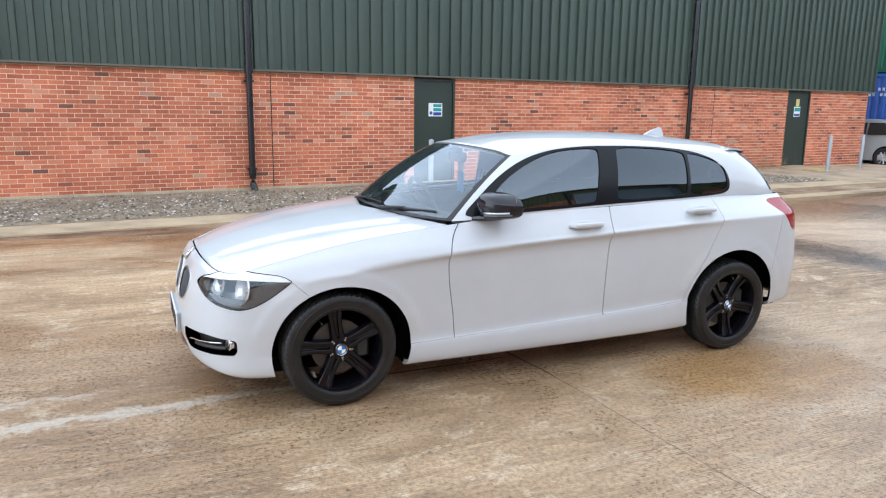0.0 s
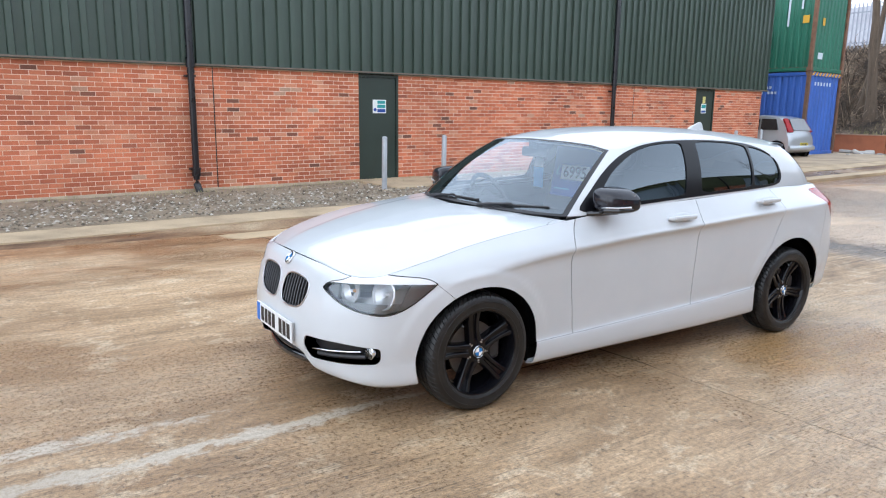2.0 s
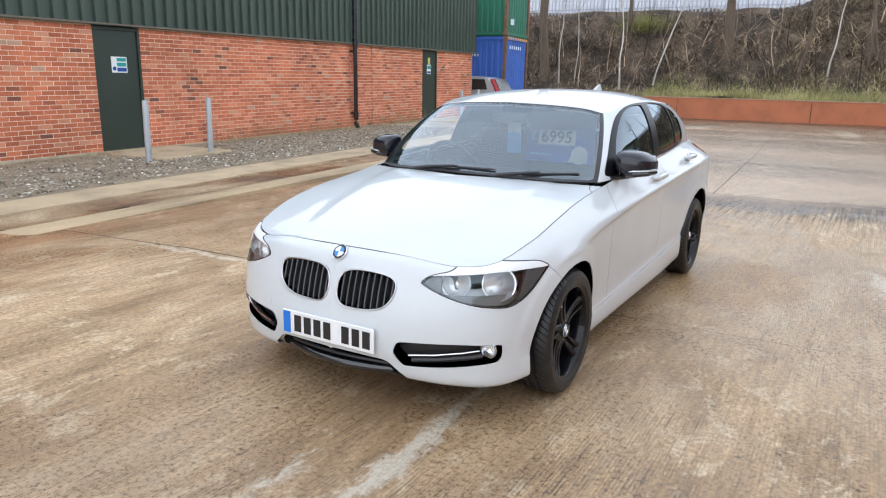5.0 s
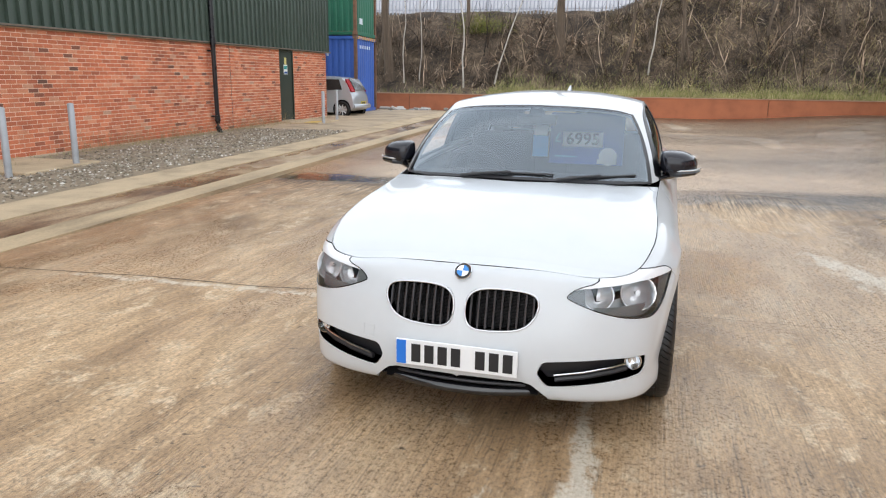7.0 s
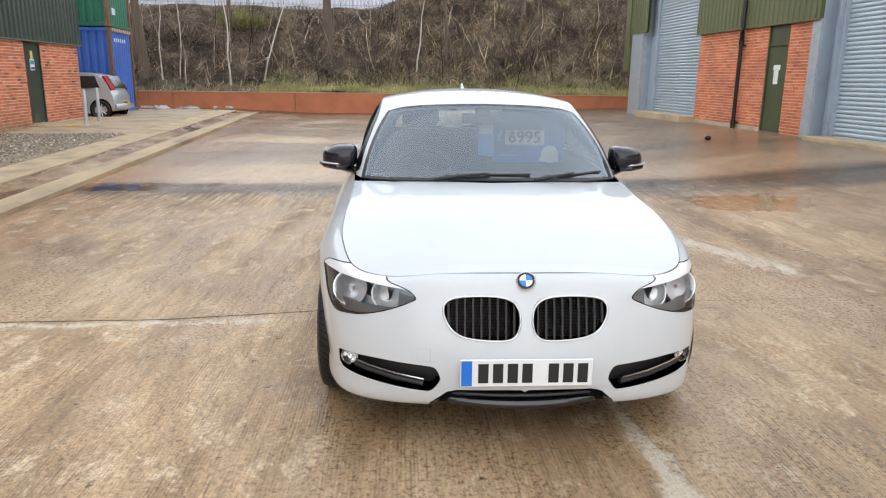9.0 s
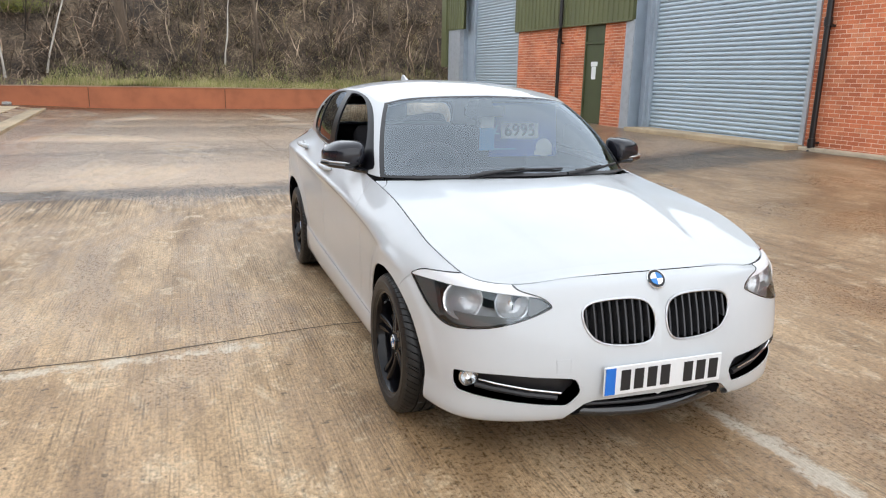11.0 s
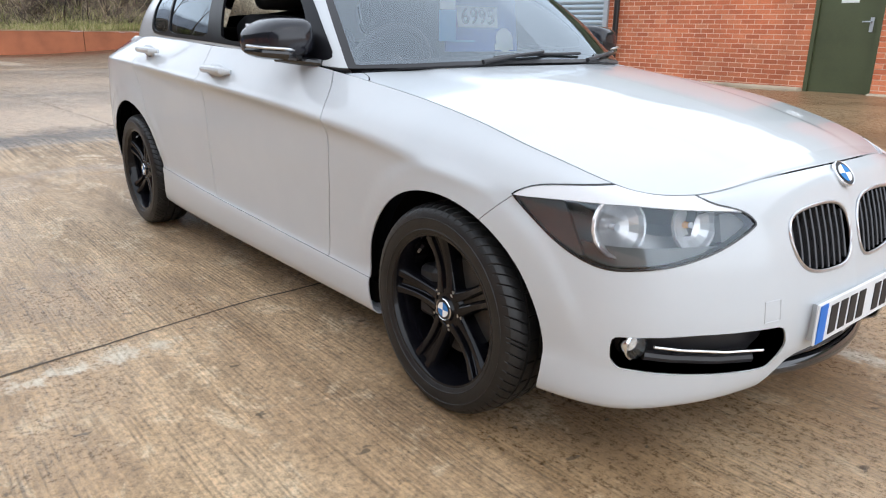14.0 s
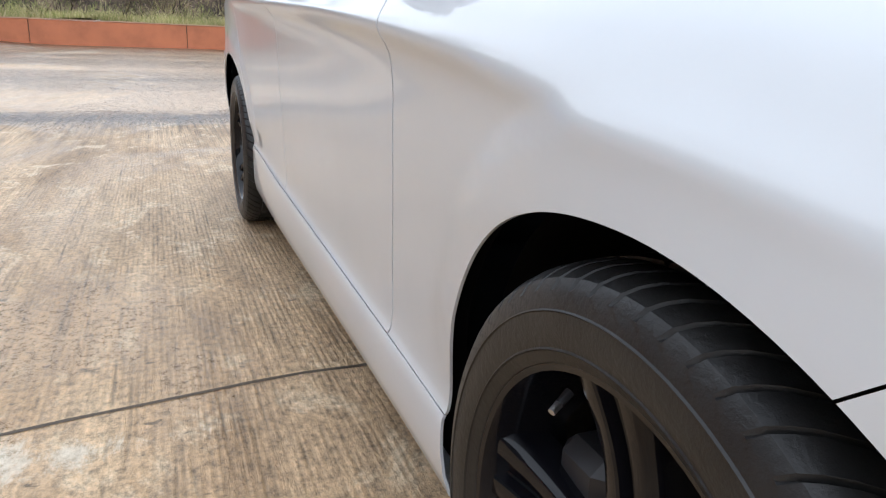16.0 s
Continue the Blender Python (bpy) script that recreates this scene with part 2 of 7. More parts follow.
class Sheet:
    """A curved skin of triangles with its normals and its (u, v), which can be cut along lines."""

    def __init__(self, P, N, W, T):
        self.P, self.N, self.W, self.T = P, N, W, T

    @classmethod
    def grid(cls, P, W, flip=False):
        du, dv = np.gradient(P, axis=0), np.gradient(P, axis=1)
        N = np.cross(du, dv)
        N /= np.maximum(np.linalg.norm(N, axis=-1, keepdims=True), 1e-9)
        if flip:
            N = -N
        a, b = P.shape[:2]
        idx = np.arange(a * b).reshape(a, b)
        q = np.stack([idx[:-1, :-1], idx[1:, :-1], idx[1:, 1:], idx[:-1, 1:]], -1).reshape(-1, 4)
        T = np.concatenate([q[:, [0, 1, 2]], q[:, [0, 2, 3]]])
        if flip:
            T = T[:, ::-1]
        return cls(P.reshape(-1, 3), N.reshape(-1, 3), W.reshape(-1, W.shape[-1]), T)

    def pick(self, T):
        used, inv = np.unique(T, return_inverse=True)
        return Sheet(self.P[used], self.N[used], self.W[used], inv.reshape(-1, 3))

    def cut(self, field):
        """Two sheets: where field < 0, and where it is > 0."""
        f = field(self) if callable(field) else field
        f = np.where(np.abs(f) < 1e-7, 1e-7, f)
        s = f[self.T] < 0
        k = s.sum(1)
        lo, hi = [self.T[k == 3]], [self.T[k == 0]]
        P, N, W = list(self.P), list(self.N), list(self.W)
        made, la, ha = {}, [], []

        def mid(a, b):
            key = (a, b) if a < b else (b, a)
            if key not in made:
                t = f[a] / (f[a] - f[b])
                made[key] = len(P)
                P.append(self.P[a] + t * (self.P[b] - self.P[a]))
                n = self.N[a] + t * (self.N[b] - self.N[a])
                N.append(n / max(np.linalg.norm(n), 1e-9))
                W.append(self.W[a] + t * (self.W[b] - self.W[a]))
            return made[key]

        for tri, kk, sg in zip(self.T, k, s):
            if kk in (0, 3):
                continue
            odd = int(np.argmax(sg)) if kk == 1 else int(np.argmin(sg))
            a, b, c = tri[odd], tri[(odd + 1) % 3], tri[(odd + 2) % 3]
            ab, ac = mid(a, b), mid(a, c)
            one, two = (la, ha) if kk == 1 else (ha, la)
            one.append((a, ab, ac))
            two.extend([(ab, b, c), (ab, c, ac)])
        whole = Sheet(np.array(P), np.array(N), np.array(W), None)
        lo.append(np.array(la, int).reshape(-1, 3))
        hi.append(np.array(ha, int).reshape(-1, 3))
        return whole.pick(np.concatenate(lo)), whole.pick(np.concatenate(hi))

    def gap(self, field, half=0.002):
        """Cuts along field = 0 and leaves a joint open: the inner and the outer piece."""
        f = lambda o: field(o) + half
        inner, rest = self.cut(f)
        _, outer = rest.cut(lambda o: field(o) - half)
        return inner, outer

    def mirrored(self):
        m = np.array([1, -1, 1])
        return Sheet(self.P * m, self.N * m, self.W, self.T[:, ::-1])

    def joined(self, other):
        n = len(self.P)
        return Sheet(np.concatenate([self.P, other.P]), np.concatenate([self.N, other.N]), np.concatenate([self.W, other.W]), np.concatenate([self.T, other.T + n]))

    def both(self):
        return self.joined(self.mirrored())

    def shifted(self, d):
        return Sheet(self.P + self.N * d, self.N, self.W, self.T)

    def make(self, name, mat, parent, label="", rim=0.012, back=False):
        """A mesh of the skin, with an edge turned inwards round every border."""
        P, N, T = self.P, self.N, self.T
        faces = [tuple(int(i) for i in t) for t in T]
        depth = rim(self) if callable(rim) else np.full(len(P), float(rim))
        verts, norms = P.tolist(), N.tolist()
        if rim:
            count = {}
            for a, b, c in faces:
                for e in ((a, b), (b, c), (c, a)):
                    count[e] = count.get(e, 0) + 1
            low = {}
            top = {}
            for (a, b) in [e for e in count if (e[1], e[0]) not in count]:
                if abs(P[a][1]) < 1e-6 and abs(P[b][1]) < 1e-6:
                    continue
                side = np.cross(P[b] - P[a], N[a])
                side = side / max(np.linalg.norm(side), 1e-9)
                ids = []
                for i in (b, a):
                    if i not in low:
                        top[i], low[i] = len(verts), len(verts) + 1
                        verts += [P[i].tolist(), (P[i] - N[i] * depth[i]).tolist()]
                        norms += [side.tolist(), side.tolist()]
                    ids += [top[i], low[i]]
                faces.append((ids[0], ids[2], ids[3], ids[1]))
        me = bpy.data.meshes.new(name)
        me.from_pydata(verts, [], faces)
        me.polygons.foreach_set("use_smooth", [True] * len(me.polygons))
        me.normals_split_custom_set_from_vertices(norms)
        return mesh_part(name, me, mat, parent, label, smooth=0)

# ---- surfaces of the place ----
def brick_material(name, single, odd=True):
    m = material(name, (0.4, 0.13, 0.07), 0.85)
    n = Nodes(m)
    if single:
        r = n.t.nodes.new("ShaderNodeObjectInfo").outputs["Random"]
    else:
        r = n.t.nodes.new("ShaderNodeNewGeometry").outputs["Random Per Island"]
    where = n.coords.outputs["Object"]
    plain = [(0.06, (0.46, 0.130, 0.062)), (0.4, (0.56, 0.165, 0.078)), (0.8, (0.64, 0.205, 0.100)), (0.97, (0.66, 0.29, 0.17))]
    even = [(0.0, (0.50, 0.138, 0.060)), (0.35, (0.60, 0.170, 0.074)), (0.75, (0.66, 0.205, 0.092)), (1.0, (0.68, 0.26, 0.135))]
    dark = [(0.0, (0.16, 0.075, 0.05)), (0.025, (0.30, 0.10, 0.055))] + plain + [(1.0, (0.46, 0.30, 0.21))]
    tone = n.ramp(r, dark if odd else even)
    g = n.t.nodes.new("ShaderNodeNewGeometry").outputs["Position"]
    soot = n.ramp(n.noise(0.8, 5, 0.65, g), [(0.36, 0.74), (0.6, 1.08)])
    grain = n.ramp(n.noise(90, 4, 0.6, g), [(0.3, 0.75), (0.7, 1.15)])
    n.colour(n.mix(1.0, n.mix(1.0, tone, soot, "MULTIPLY"), grain, "MULTIPLY"))
    n.normal(n.bump(n.noise(140, 3, 0.6, g), 0.5, 0.003))
    return m


BRICK, BRICK_ONE = brick_material("brick_face", False), brick_material("brick_piece", True)
BRICK_EVEN, BRICK_EVEN_ONE = brick_material("even_brick_face", False, False), brick_material("even_brick_piece", True, False)
MORTAR = worn("mortar", (0.76, 0.56, 0.43), 0.95, 2.0, 0.3, bump=0.5, fine=120)
MORTAR_RED = worn("red_mortar", (0.76, 0.53, 0.40), 0.95, 2.0, 0.3, bump=0.5, fine=120)
PLINTH = worn("old_concrete", (0.46, 0.38, 0.28), 0.9, 2.5, 0.35, bump=0.6, fine=80)
CLAD_DARK = worn("dark_green_sheet", (0.046, 0.069, 0.053), 0.42, 1.2, 0.22, fine=14, stretch=(1, 1, 0.15))
CLAD_OLIVE = worn("olive_sheet", (0.12, 0.13, 0.055), 0.5, 1.2, 0.2, fine=14, stretch=(1, 1, 0.15))
DOOR_DARK = worn("dark_green_paint", (0.022, 0.036, 0.027), 0.45, 2.0, 0.2)
DOOR_OLIVE = worn("olive_paint", (0.065, 0.078, 0.034), 0.5, 2.0, 0.25)
PIPE = worn("black_plastic", (0.008, 0.008, 0.011), 0.3, 4.0, 0.3)
PIPE_BROWN = worn("dark_brown_plastic", (0.009, 0.007, 0.007), 0.35, 4.0, 0.3)
GALV = worn("galvanised_steel", (0.42, 0.45, 0.48), 0.5, 7.0, 0.18, metal=0.4)
SHUTTER = worn("grey_blue_shutter", (0.43, 0.51, 0.57), 0.38, 1.5, 0.12, metal=0.35, stretch=(0.3, 1, 1))
STEEL_GREY = worn("grey_blue_steel", (0.32, 0.38, 0.44), 0.5, 1.6, 0.2)
SIGN_WHITE = worn("white_print", (0.75, 0.78, 0.76), 0.5, 6, 0.06)
SIGN_TEAL = material("teal_print", (0.02, 0.30, 0.30), 0.5)
SIGN_BLUE = material("blue_print", (0.01, 0.06, 0.30), 0.5)
SIGN_YELLOW = material("yellow_print", (0.62, 0.55, 0.18), 0.5)
RED_BRICK_FLAT = worn("terracotta_render", (0.45, 0.155, 0.075), 0.9, 1.5, 0.25, bump=0.5, fine=50)


def concrete_yard():
    """Tined, stained, partly wet concrete: grooves run along x, puddles stand in a few hollows."""
    m = material("wet_yard_concrete", (0.35, 0.26, 0.17), 0.6)
    n = Nodes(m)
    sep = n.t.nodes.new("ShaderNodeSeparateXYZ")
    n.wire(n.coords.outputs["Object"], sep.inputs[0])
    X, Y = sep.outputs["X"], sep.outputs["Y"]
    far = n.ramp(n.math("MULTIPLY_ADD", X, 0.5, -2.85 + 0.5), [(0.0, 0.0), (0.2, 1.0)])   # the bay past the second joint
    turn = (0, 0, radians(-4))
    long, cross = n.mapped((0.30, 1.0, 1.0), turn), n.mapped((1.0, 0.22, 1.0), turn)
    big = n.mix(far, n.noise(0.5, 6, 0.62, long, 0.4), n.noise(0.55, 6, 0.6, cross, 0.4))
    mid = n.noise(2.2, 6, 0.68, long, 0.6)
    tone = n.ramp(n.math("MULTIPLY_ADD", mid, 0.45, n.math("MULTIPLY", big, 0.55)), [(0.38, (0.23, 0.148, 0.081)), (0.45, (0.345, 0.231, 0.130)), (0.51, (0.435, 0.302, 0.179)), (0.57, (0.51, 0.369, 0.230)), (0.65, (0.60, 0.468, 0.325))])
    # past the second joint: smooth bays, banded pale, brown and dark wet along x
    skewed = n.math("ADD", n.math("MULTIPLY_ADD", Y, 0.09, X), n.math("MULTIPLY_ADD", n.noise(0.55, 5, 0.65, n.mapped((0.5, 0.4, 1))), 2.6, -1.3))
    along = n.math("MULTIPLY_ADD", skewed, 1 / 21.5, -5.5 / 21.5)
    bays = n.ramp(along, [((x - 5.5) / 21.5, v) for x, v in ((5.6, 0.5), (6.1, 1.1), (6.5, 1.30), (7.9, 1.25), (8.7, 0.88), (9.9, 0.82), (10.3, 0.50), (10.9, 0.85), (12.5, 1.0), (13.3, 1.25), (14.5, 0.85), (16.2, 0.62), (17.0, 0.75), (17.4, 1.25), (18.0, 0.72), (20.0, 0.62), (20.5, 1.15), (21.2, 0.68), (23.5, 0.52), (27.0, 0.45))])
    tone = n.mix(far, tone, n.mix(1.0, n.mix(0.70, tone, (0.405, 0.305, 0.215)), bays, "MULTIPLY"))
    # brush streaks, trowel smears and dark pits
    streak = n.noise(1.0, 5, 0.72, n.mapped((2.6, 14, 1), turn), 0.3)
    tone = n.mix(0.45, tone, n.ramp(streak, [(0.36, 0.62), (0.48, 0.97), (0.62, 1.25)]), "MULTIPLY")
    worn_pale = n.ramp(n.noise(4.5, 6, 0.78, n.mapped((0.7, 1, 1), turn), 0.5), [(0.54, 0.0), (0.62, 0.8)])
    tone = n.mix(worn_pale, tone, (0.60, 0.475, 0.325))
    fine = n.noise(40, 6, 0.85)
    tone = n.mix(0.9, tone, n.ramp(fine, [(0.38, 0.42), (0.47, 0.92), (0.58, 1.36)]), "MULTIPLY")
    pits = n.noise(24, 2, 0.6, n.mapped((1, 0.6, 1)), 0.1)
    tone = n.mix(0.9, tone, n.ramp(pits, [(0.285, 0.30), (0.325, 1.0)]), "MULTIPLY")
    grit = n.noise(190, 3, 0.6)
    wave = n.t.nodes.new("ShaderNodeTexWave")
    wave.wave_type, wave.bands_direction = "BANDS", "Y"
    n.wire(n.mapped((0.07, 1, 1), turn), wave.inputs["Vector"])
    for socket, v in (("Scale", 19.0), ("Distortion", 3.6), ("Detail", 3.0), ("Detail Scale", 1.0), ("Detail Roughness", 0.7)):
        wave.inputs[socket].default_value = v
    comb = n.ramp(n.noise(1.0, 3, 0.6, n.mapped((2.2, 36, 1), turn), 0.25), [(0.34, 0.0), (0.66, 1.0)])
    ridge = n.math("MULTIPLY_ADD", wave.outputs["Fac"], 0.42, n.math("MULTIPLY", comb, 0.58))
    brushed = n.math("MULTIPLY", n.ramp(n.noise(0.9, 5, 0.68, long), [(0.34, 0.30), (0.54, 1.0)]), n.ramp(n.noise(2.6, 5, 0.75, n.mapped((0.8, 2.4, 1), turn)), [(0.40, 0.25), (0.56, 1.0)]))
    dashes = n.ramp(n.noise(1.0, 4, 0.75, n.mapped((8, 26, 1), turn)), [(0.40, 0.22), (0.55, 1.0)])
    brushed = n.math("MULTIPLY", n.math("MULTIPLY", brushed, dashes), n.math("MULTIPLY_ADD", far, -0.8, 1.0))
    tone = n.mix(brushed, tone, n.ramp(ridge, [(0.10, 0.45), (0.44, 1.0), (0.85, 1.18)]), "MULTIPLY")

    # dark wet dashes in the grooves where the near bay ends
    rill = n.ramp(n.noise(1.0, 4, 0.7, n.mapped((0.9, 30, 1), turn), 0.2), [(0.42, 0.28), (0.53, 1.0)])
    reach = n.ramp(n.math("MULTIPLY_ADD", skewed, 1 / 3.0, -3.0 / 3.0), [(0.0, 0.0), (0.35, 0.35), (0.72, 0.95), (0.92, 0.95), (0.96, 0.0)])
    tone = n.mix(reach, tone, rill, "MULTIPLY")

    def hollow(cx, cy, a, b):
        dx, dy = n.math("MULTIPLY_ADD", X, 1 / a, -cx / a), n.math("MULTIPLY_ADD", Y, 1 / b, -cy / b)
        return n.math("SUBTRACT", 1.0, n.math("ADD", n.math("MULTIPLY", dx, dx), n.math("MULTIPLY", dy, dy)))

    deep = None
    for h in ((5.35, 4.35, 0.42, 1.25), (4.0, -3.9, 0.65, 0.8)):
        v = hollow(*h)
        deep = v if deep is None else n.math("MAXIMUM", deep, v)
    ragged = n.math("MULTIPLY_ADD", n.noise(3.0, 6, 0.7), 2.6, -1.3)
    puddle = n.ramp(n.math("ADD", n.math("MAXIMUM", deep, -1.5), ragged), [(0.0, 0.0), (0.22, 1.0)])
    wet = n.noise(0.38, 5, 0.62, n.mapped((0.6, 1, 1)), 0.8)
    damp = n.ramp(n.math("MULTIPLY_ADD", far, 0.08, wet), [(0.44, 0.0), (0.53, 1.0)])
    wetness = n.math("MAXIMUM", damp, puddle)
    tone = n.mix(n.math("MULTIPLY", damp, 0.55), tone, (0.60, 0.545, 0.48), "MULTIPLY")
    # worn cement streaks beside the joints, and one painted sky sheen: (middle, slope, half width, from, to), along x,
    # then along y
    wobble = n.math("MULTIPLY_ADD", n.noise(1.6, 5, 0.7), 0.22, -0.11)
    chalk_sheen, broken = None, n.math("MULTIPLY_ADD", n.noise(9, 6, 0.82, n.mapped((0.6, 1, 1), turn), 0.5), 4.2, -2.1)
    # last entry: chalky patch, with white sky sheen of wet ground painted in
    for along, over, mid_at, slope, half, a, b in ((X, Y, -0.47, 0.028, 0.07, -5.6, -1.25), (X, Y, -0.17, 0.02, 0.12, -5.4, -2.2), (Y, X, -0.33, -0.055, 0.11, 1.0, 3.7), (X, Y, -3.0, 0.40, 0.42, 0.5, 2.4)):
        away = n.math("ABSOLUTE", n.math("ADD", wobble, n.math("SUBTRACT", over, n.math("MULTIPLY_ADD", along, slope, mid_at))))
        ends = n.math("MULTIPLY", n.math("ABSOLUTE", n.math("SUBTRACT", along, (a + b) / 2)), 2 / (b - a))
        v = n.math("SUBTRACT", n.math("MULTIPLY_ADD", away, -1.0 / half, 0.95 if half < 0.1 else 0.50 if half < 0.115 else 0.55), n.math("MULTIPLY", n.math("POWER", ends, 6.0), 1.2))
        chalk_sheen = v if chalk_sheen is None else n.math("MAXIMUM", chalk_sheen, v)
    chalk_sheen_mask = n.ramp(n.math("ADD", n.math("MAXIMUM", chalk_sheen, -2.0), broken), [(0.0, 0.0), (0.55, 0.85)])
    tone = n.mix(chalk_sheen_mask, tone, n.mix(n.ramp(fine, [(0.35, 0.0), (0.6, 1.0)]), (0.44, 0.37, 0.27), (0.64, 0.585, 0.49)))
    silt = n.ramp(n.math("MULTIPLY_ADD", n.noise(1.1, 5, 0.7, long), 3.0, n.math("MULTIPLY_ADD", Y, 0.55, -3.5)), [(0.0, 0.0), (0.75, 0.75)])
    tone = n.mix(n.math("MULTIPLY", silt, n.ramp(Y, [(0.0, 0.0), (1.0, 1.0)])), tone, (0.74, 0.50, 0.33), "MULTIPLY")
    edge = n.math("MULTIPLY_ADD", n.math("ABSOLUTE", n.math("SUBTRACT", n.math("MULTIPLY_ADD", Y, 0.11, X), 5.55)), -1.7, 1.0)
    edge = n.ramp(n.math("ADD", edge, n.math("MULTIPLY_ADD", n.noise(1.7, 5, 0.7, n.mapped((0.5, 1, 1))), 3.2, -1.75)), [(0.0, 0.0), (0.6, 0.9)])   # wet strip before the second joint
    tone = n.mix(edge, tone, (0.52, 0.46, 0.40), "MULTIPLY")
    foot = n.math("MULTIPLY_ADD", n.math("ABSOLUTE", n.math("SUBTRACT", n.math("MULTIPLY_ADD", Y, 0.052, X), 25.9)), -0.8, 1.0)
    foot = n.ramp(n.math("ADD", foot, n.math("MULTIPLY_ADD", n.noise(0.8, 5, 0.7, n.mapped((1, 0.3, 1))), 2.0, -1.0)), [(0.0, 0.0), (0.5, 0.9)])   # silt that stays wet along the low wall
    tone = n.mix(foot, tone, (0.42, 0.35, 0.28), "MULTIPLY")
    dry = n.ramp(n.math("ADD", hollow(-1.0, 1.9, 2.3, 1.9), n.math("MULTIPLY_ADD", n.noise(1.1, 5, 0.7, long), 1.8, -0.9)), [(0.0, 0.0), (0.9, 1.0)])
    tone = n.mix(dry, tone, (1.14, 1.12, 1.08), "MULTIPLY")
    # ragged area ahead of the car, to its left, made darker
    darker_patch = n.ramp(n.math("ADD", hollow(-4.4, -1.1, 2.6, 2.8), n.math("MULTIPLY_ADD", n.noise(0.9, 5, 0.7, long), 2.4, -1.2)), [(0.0, 0.0), (0.8, 1.0)])
    tone = n.mix(darker_patch, tone, (0.82, 0.81, 0.81), "MULTIPLY")
    oily = n.ramp(n.math("ADD", hollow(1.25, -1.25, 0.95, 0.55), n.math("MULTIPLY_ADD", n.noise(3.0, 5, 0.7), 1.6, -0.8)), [(0.0, 0.0), (0.7, 1.0)])
    tone = n.mix(oily, tone, (0.84, 0.70, 0.48), "MULTIPLY")
    damp = n.math("MAXIMUM", damp, oily)
    soaked = n.ramp(n.math("ADD", n.math("MULTIPLY_ADD", Y, -0.30, -0.75), n.math("MULTIPLY_ADD", n.noise(0.6, 5, 0.65), 2.4, -1.2)), [(0.0, 0.0), (0.6, 1.0)])   # never dries by the unit
    tone = n.mix(soaked, tone, (0.74, 0.69, 0.63), "MULTIPLY")
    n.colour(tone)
    damp = n.math("MAXIMUM", damp, n.math("MULTIPLY", soaked, 0.8))
    gloss = n.math("MULTIPLY_ADD", damp, -0.28, n.math("MULTIPLY_ADD", fine, 0.25, 0.44))
    n.rough(n.math("MULTIPLY", gloss, n.math("MULTIPLY_ADD", puddle, -0.55, 1.0)))
    height = n.math("ADD", n.math("MULTIPLY", n.math("MULTIPLY", ridge, brushed), 1.1), n.math("MULTIPLY_ADD", fine, 0.9, n.math("MULTIPLY", grit, 0.35)))
    still = n.math("MULTIPLY", n.math("MULTIPLY_ADD", damp, -0.55, 1.0), n.math("MULTIPLY_ADD", puddle, -0.97, 1.0))
    n.normal(n.bump(n.math("MULTIPLY", height, still), 0.8, 0.008))
    return m


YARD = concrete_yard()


# ---- ground ----
def smooth01(t):
    t = max(0.0, min(1.0, t))
    return t * t * (3 - 2 * t)


def level(x, y):
    """Height of the yard: flat by the car, rising to the shutters, the end wall and the pavement."""
    k = max(0.0, min(x, 30) - 4)
    h = 0.30 * smooth01((-2.5 - y) / 6.5) + 0.009 * k
    return h + 0.006 * k * smooth01((y - 4) / 4)


def axis_steps(lo, hi, step, far):
    inner = list(np.arange(lo, hi + 1e-6, step))
    outer = [10, 25, 60, 150, 400]
    return [lo - o for o in reversed(outer)] + inner + [hi + o for o in outer] if far else inner


def build_ground():
    xs, ys = axis_steps(-14, 34, 0.5, True), axis_steps(-14, 14, 0.5, True)
    verts = [(x, y, level(x, y)) for x in xs for y in ys]
    ny = len(ys)
    faces = [(i * ny + j, (i + 1) * ny + j, (i + 1) * ny + j + 1, i * ny + j + 1) for i in range(len(xs) - 1) for j in range(ny - 1)]
    me = bpy.data.meshes.new("ground")
    me.from_pydata(verts, [], faces)
    return tagged(mesh_part("ground", me, YARD, None), "wet brown tined concrete yard with stains and joints", "ground", kind="structure")


build_ground()

ML = pose(0, 9.16, 0, 0, -0.72, 4.0)      # long green shed
MR = pose(6, -9.1, 0, 0, -0.5, 2.86)      # unit with shutters


def cladding(name, x0, x1, z0, z1, y, pitch, depth, mat, parent, out=-1):
    """Profiled sheet: flat pans with raised trapezoid ribs."""
    bm = bmesh.new()
    line, x = [], x0
    while x < x1:
        for dx, d in ((0, 0), (pitch * 0.50, 0), (pitch * 0.56, depth), (pitch * 0.90, depth), (pitch * 0.97, 0)):
            if x + dx < x1:
                line.append((x + dx, y + out * d))
        x += pitch
    line.append((x1, y))
    low = [bm.verts.new((a, b, z0)) for a, b in line]
    top = [bm.verts.new((a, b, z1)) for a, b in line]
    for i in range(len(line) - 1):
        bm.faces.new((low[i], low[i + 1], top[i + 1], top[i]))
    inner = -out * 0.08
    a = [bm.verts.new((p, y + inner, z)) for p in (x0, x1) for z in (z0, z1)]
    bm.faces.new((a[0], a[2], a[3], a[1]))
    return part(name, bm, mat, parent, smooth=0)


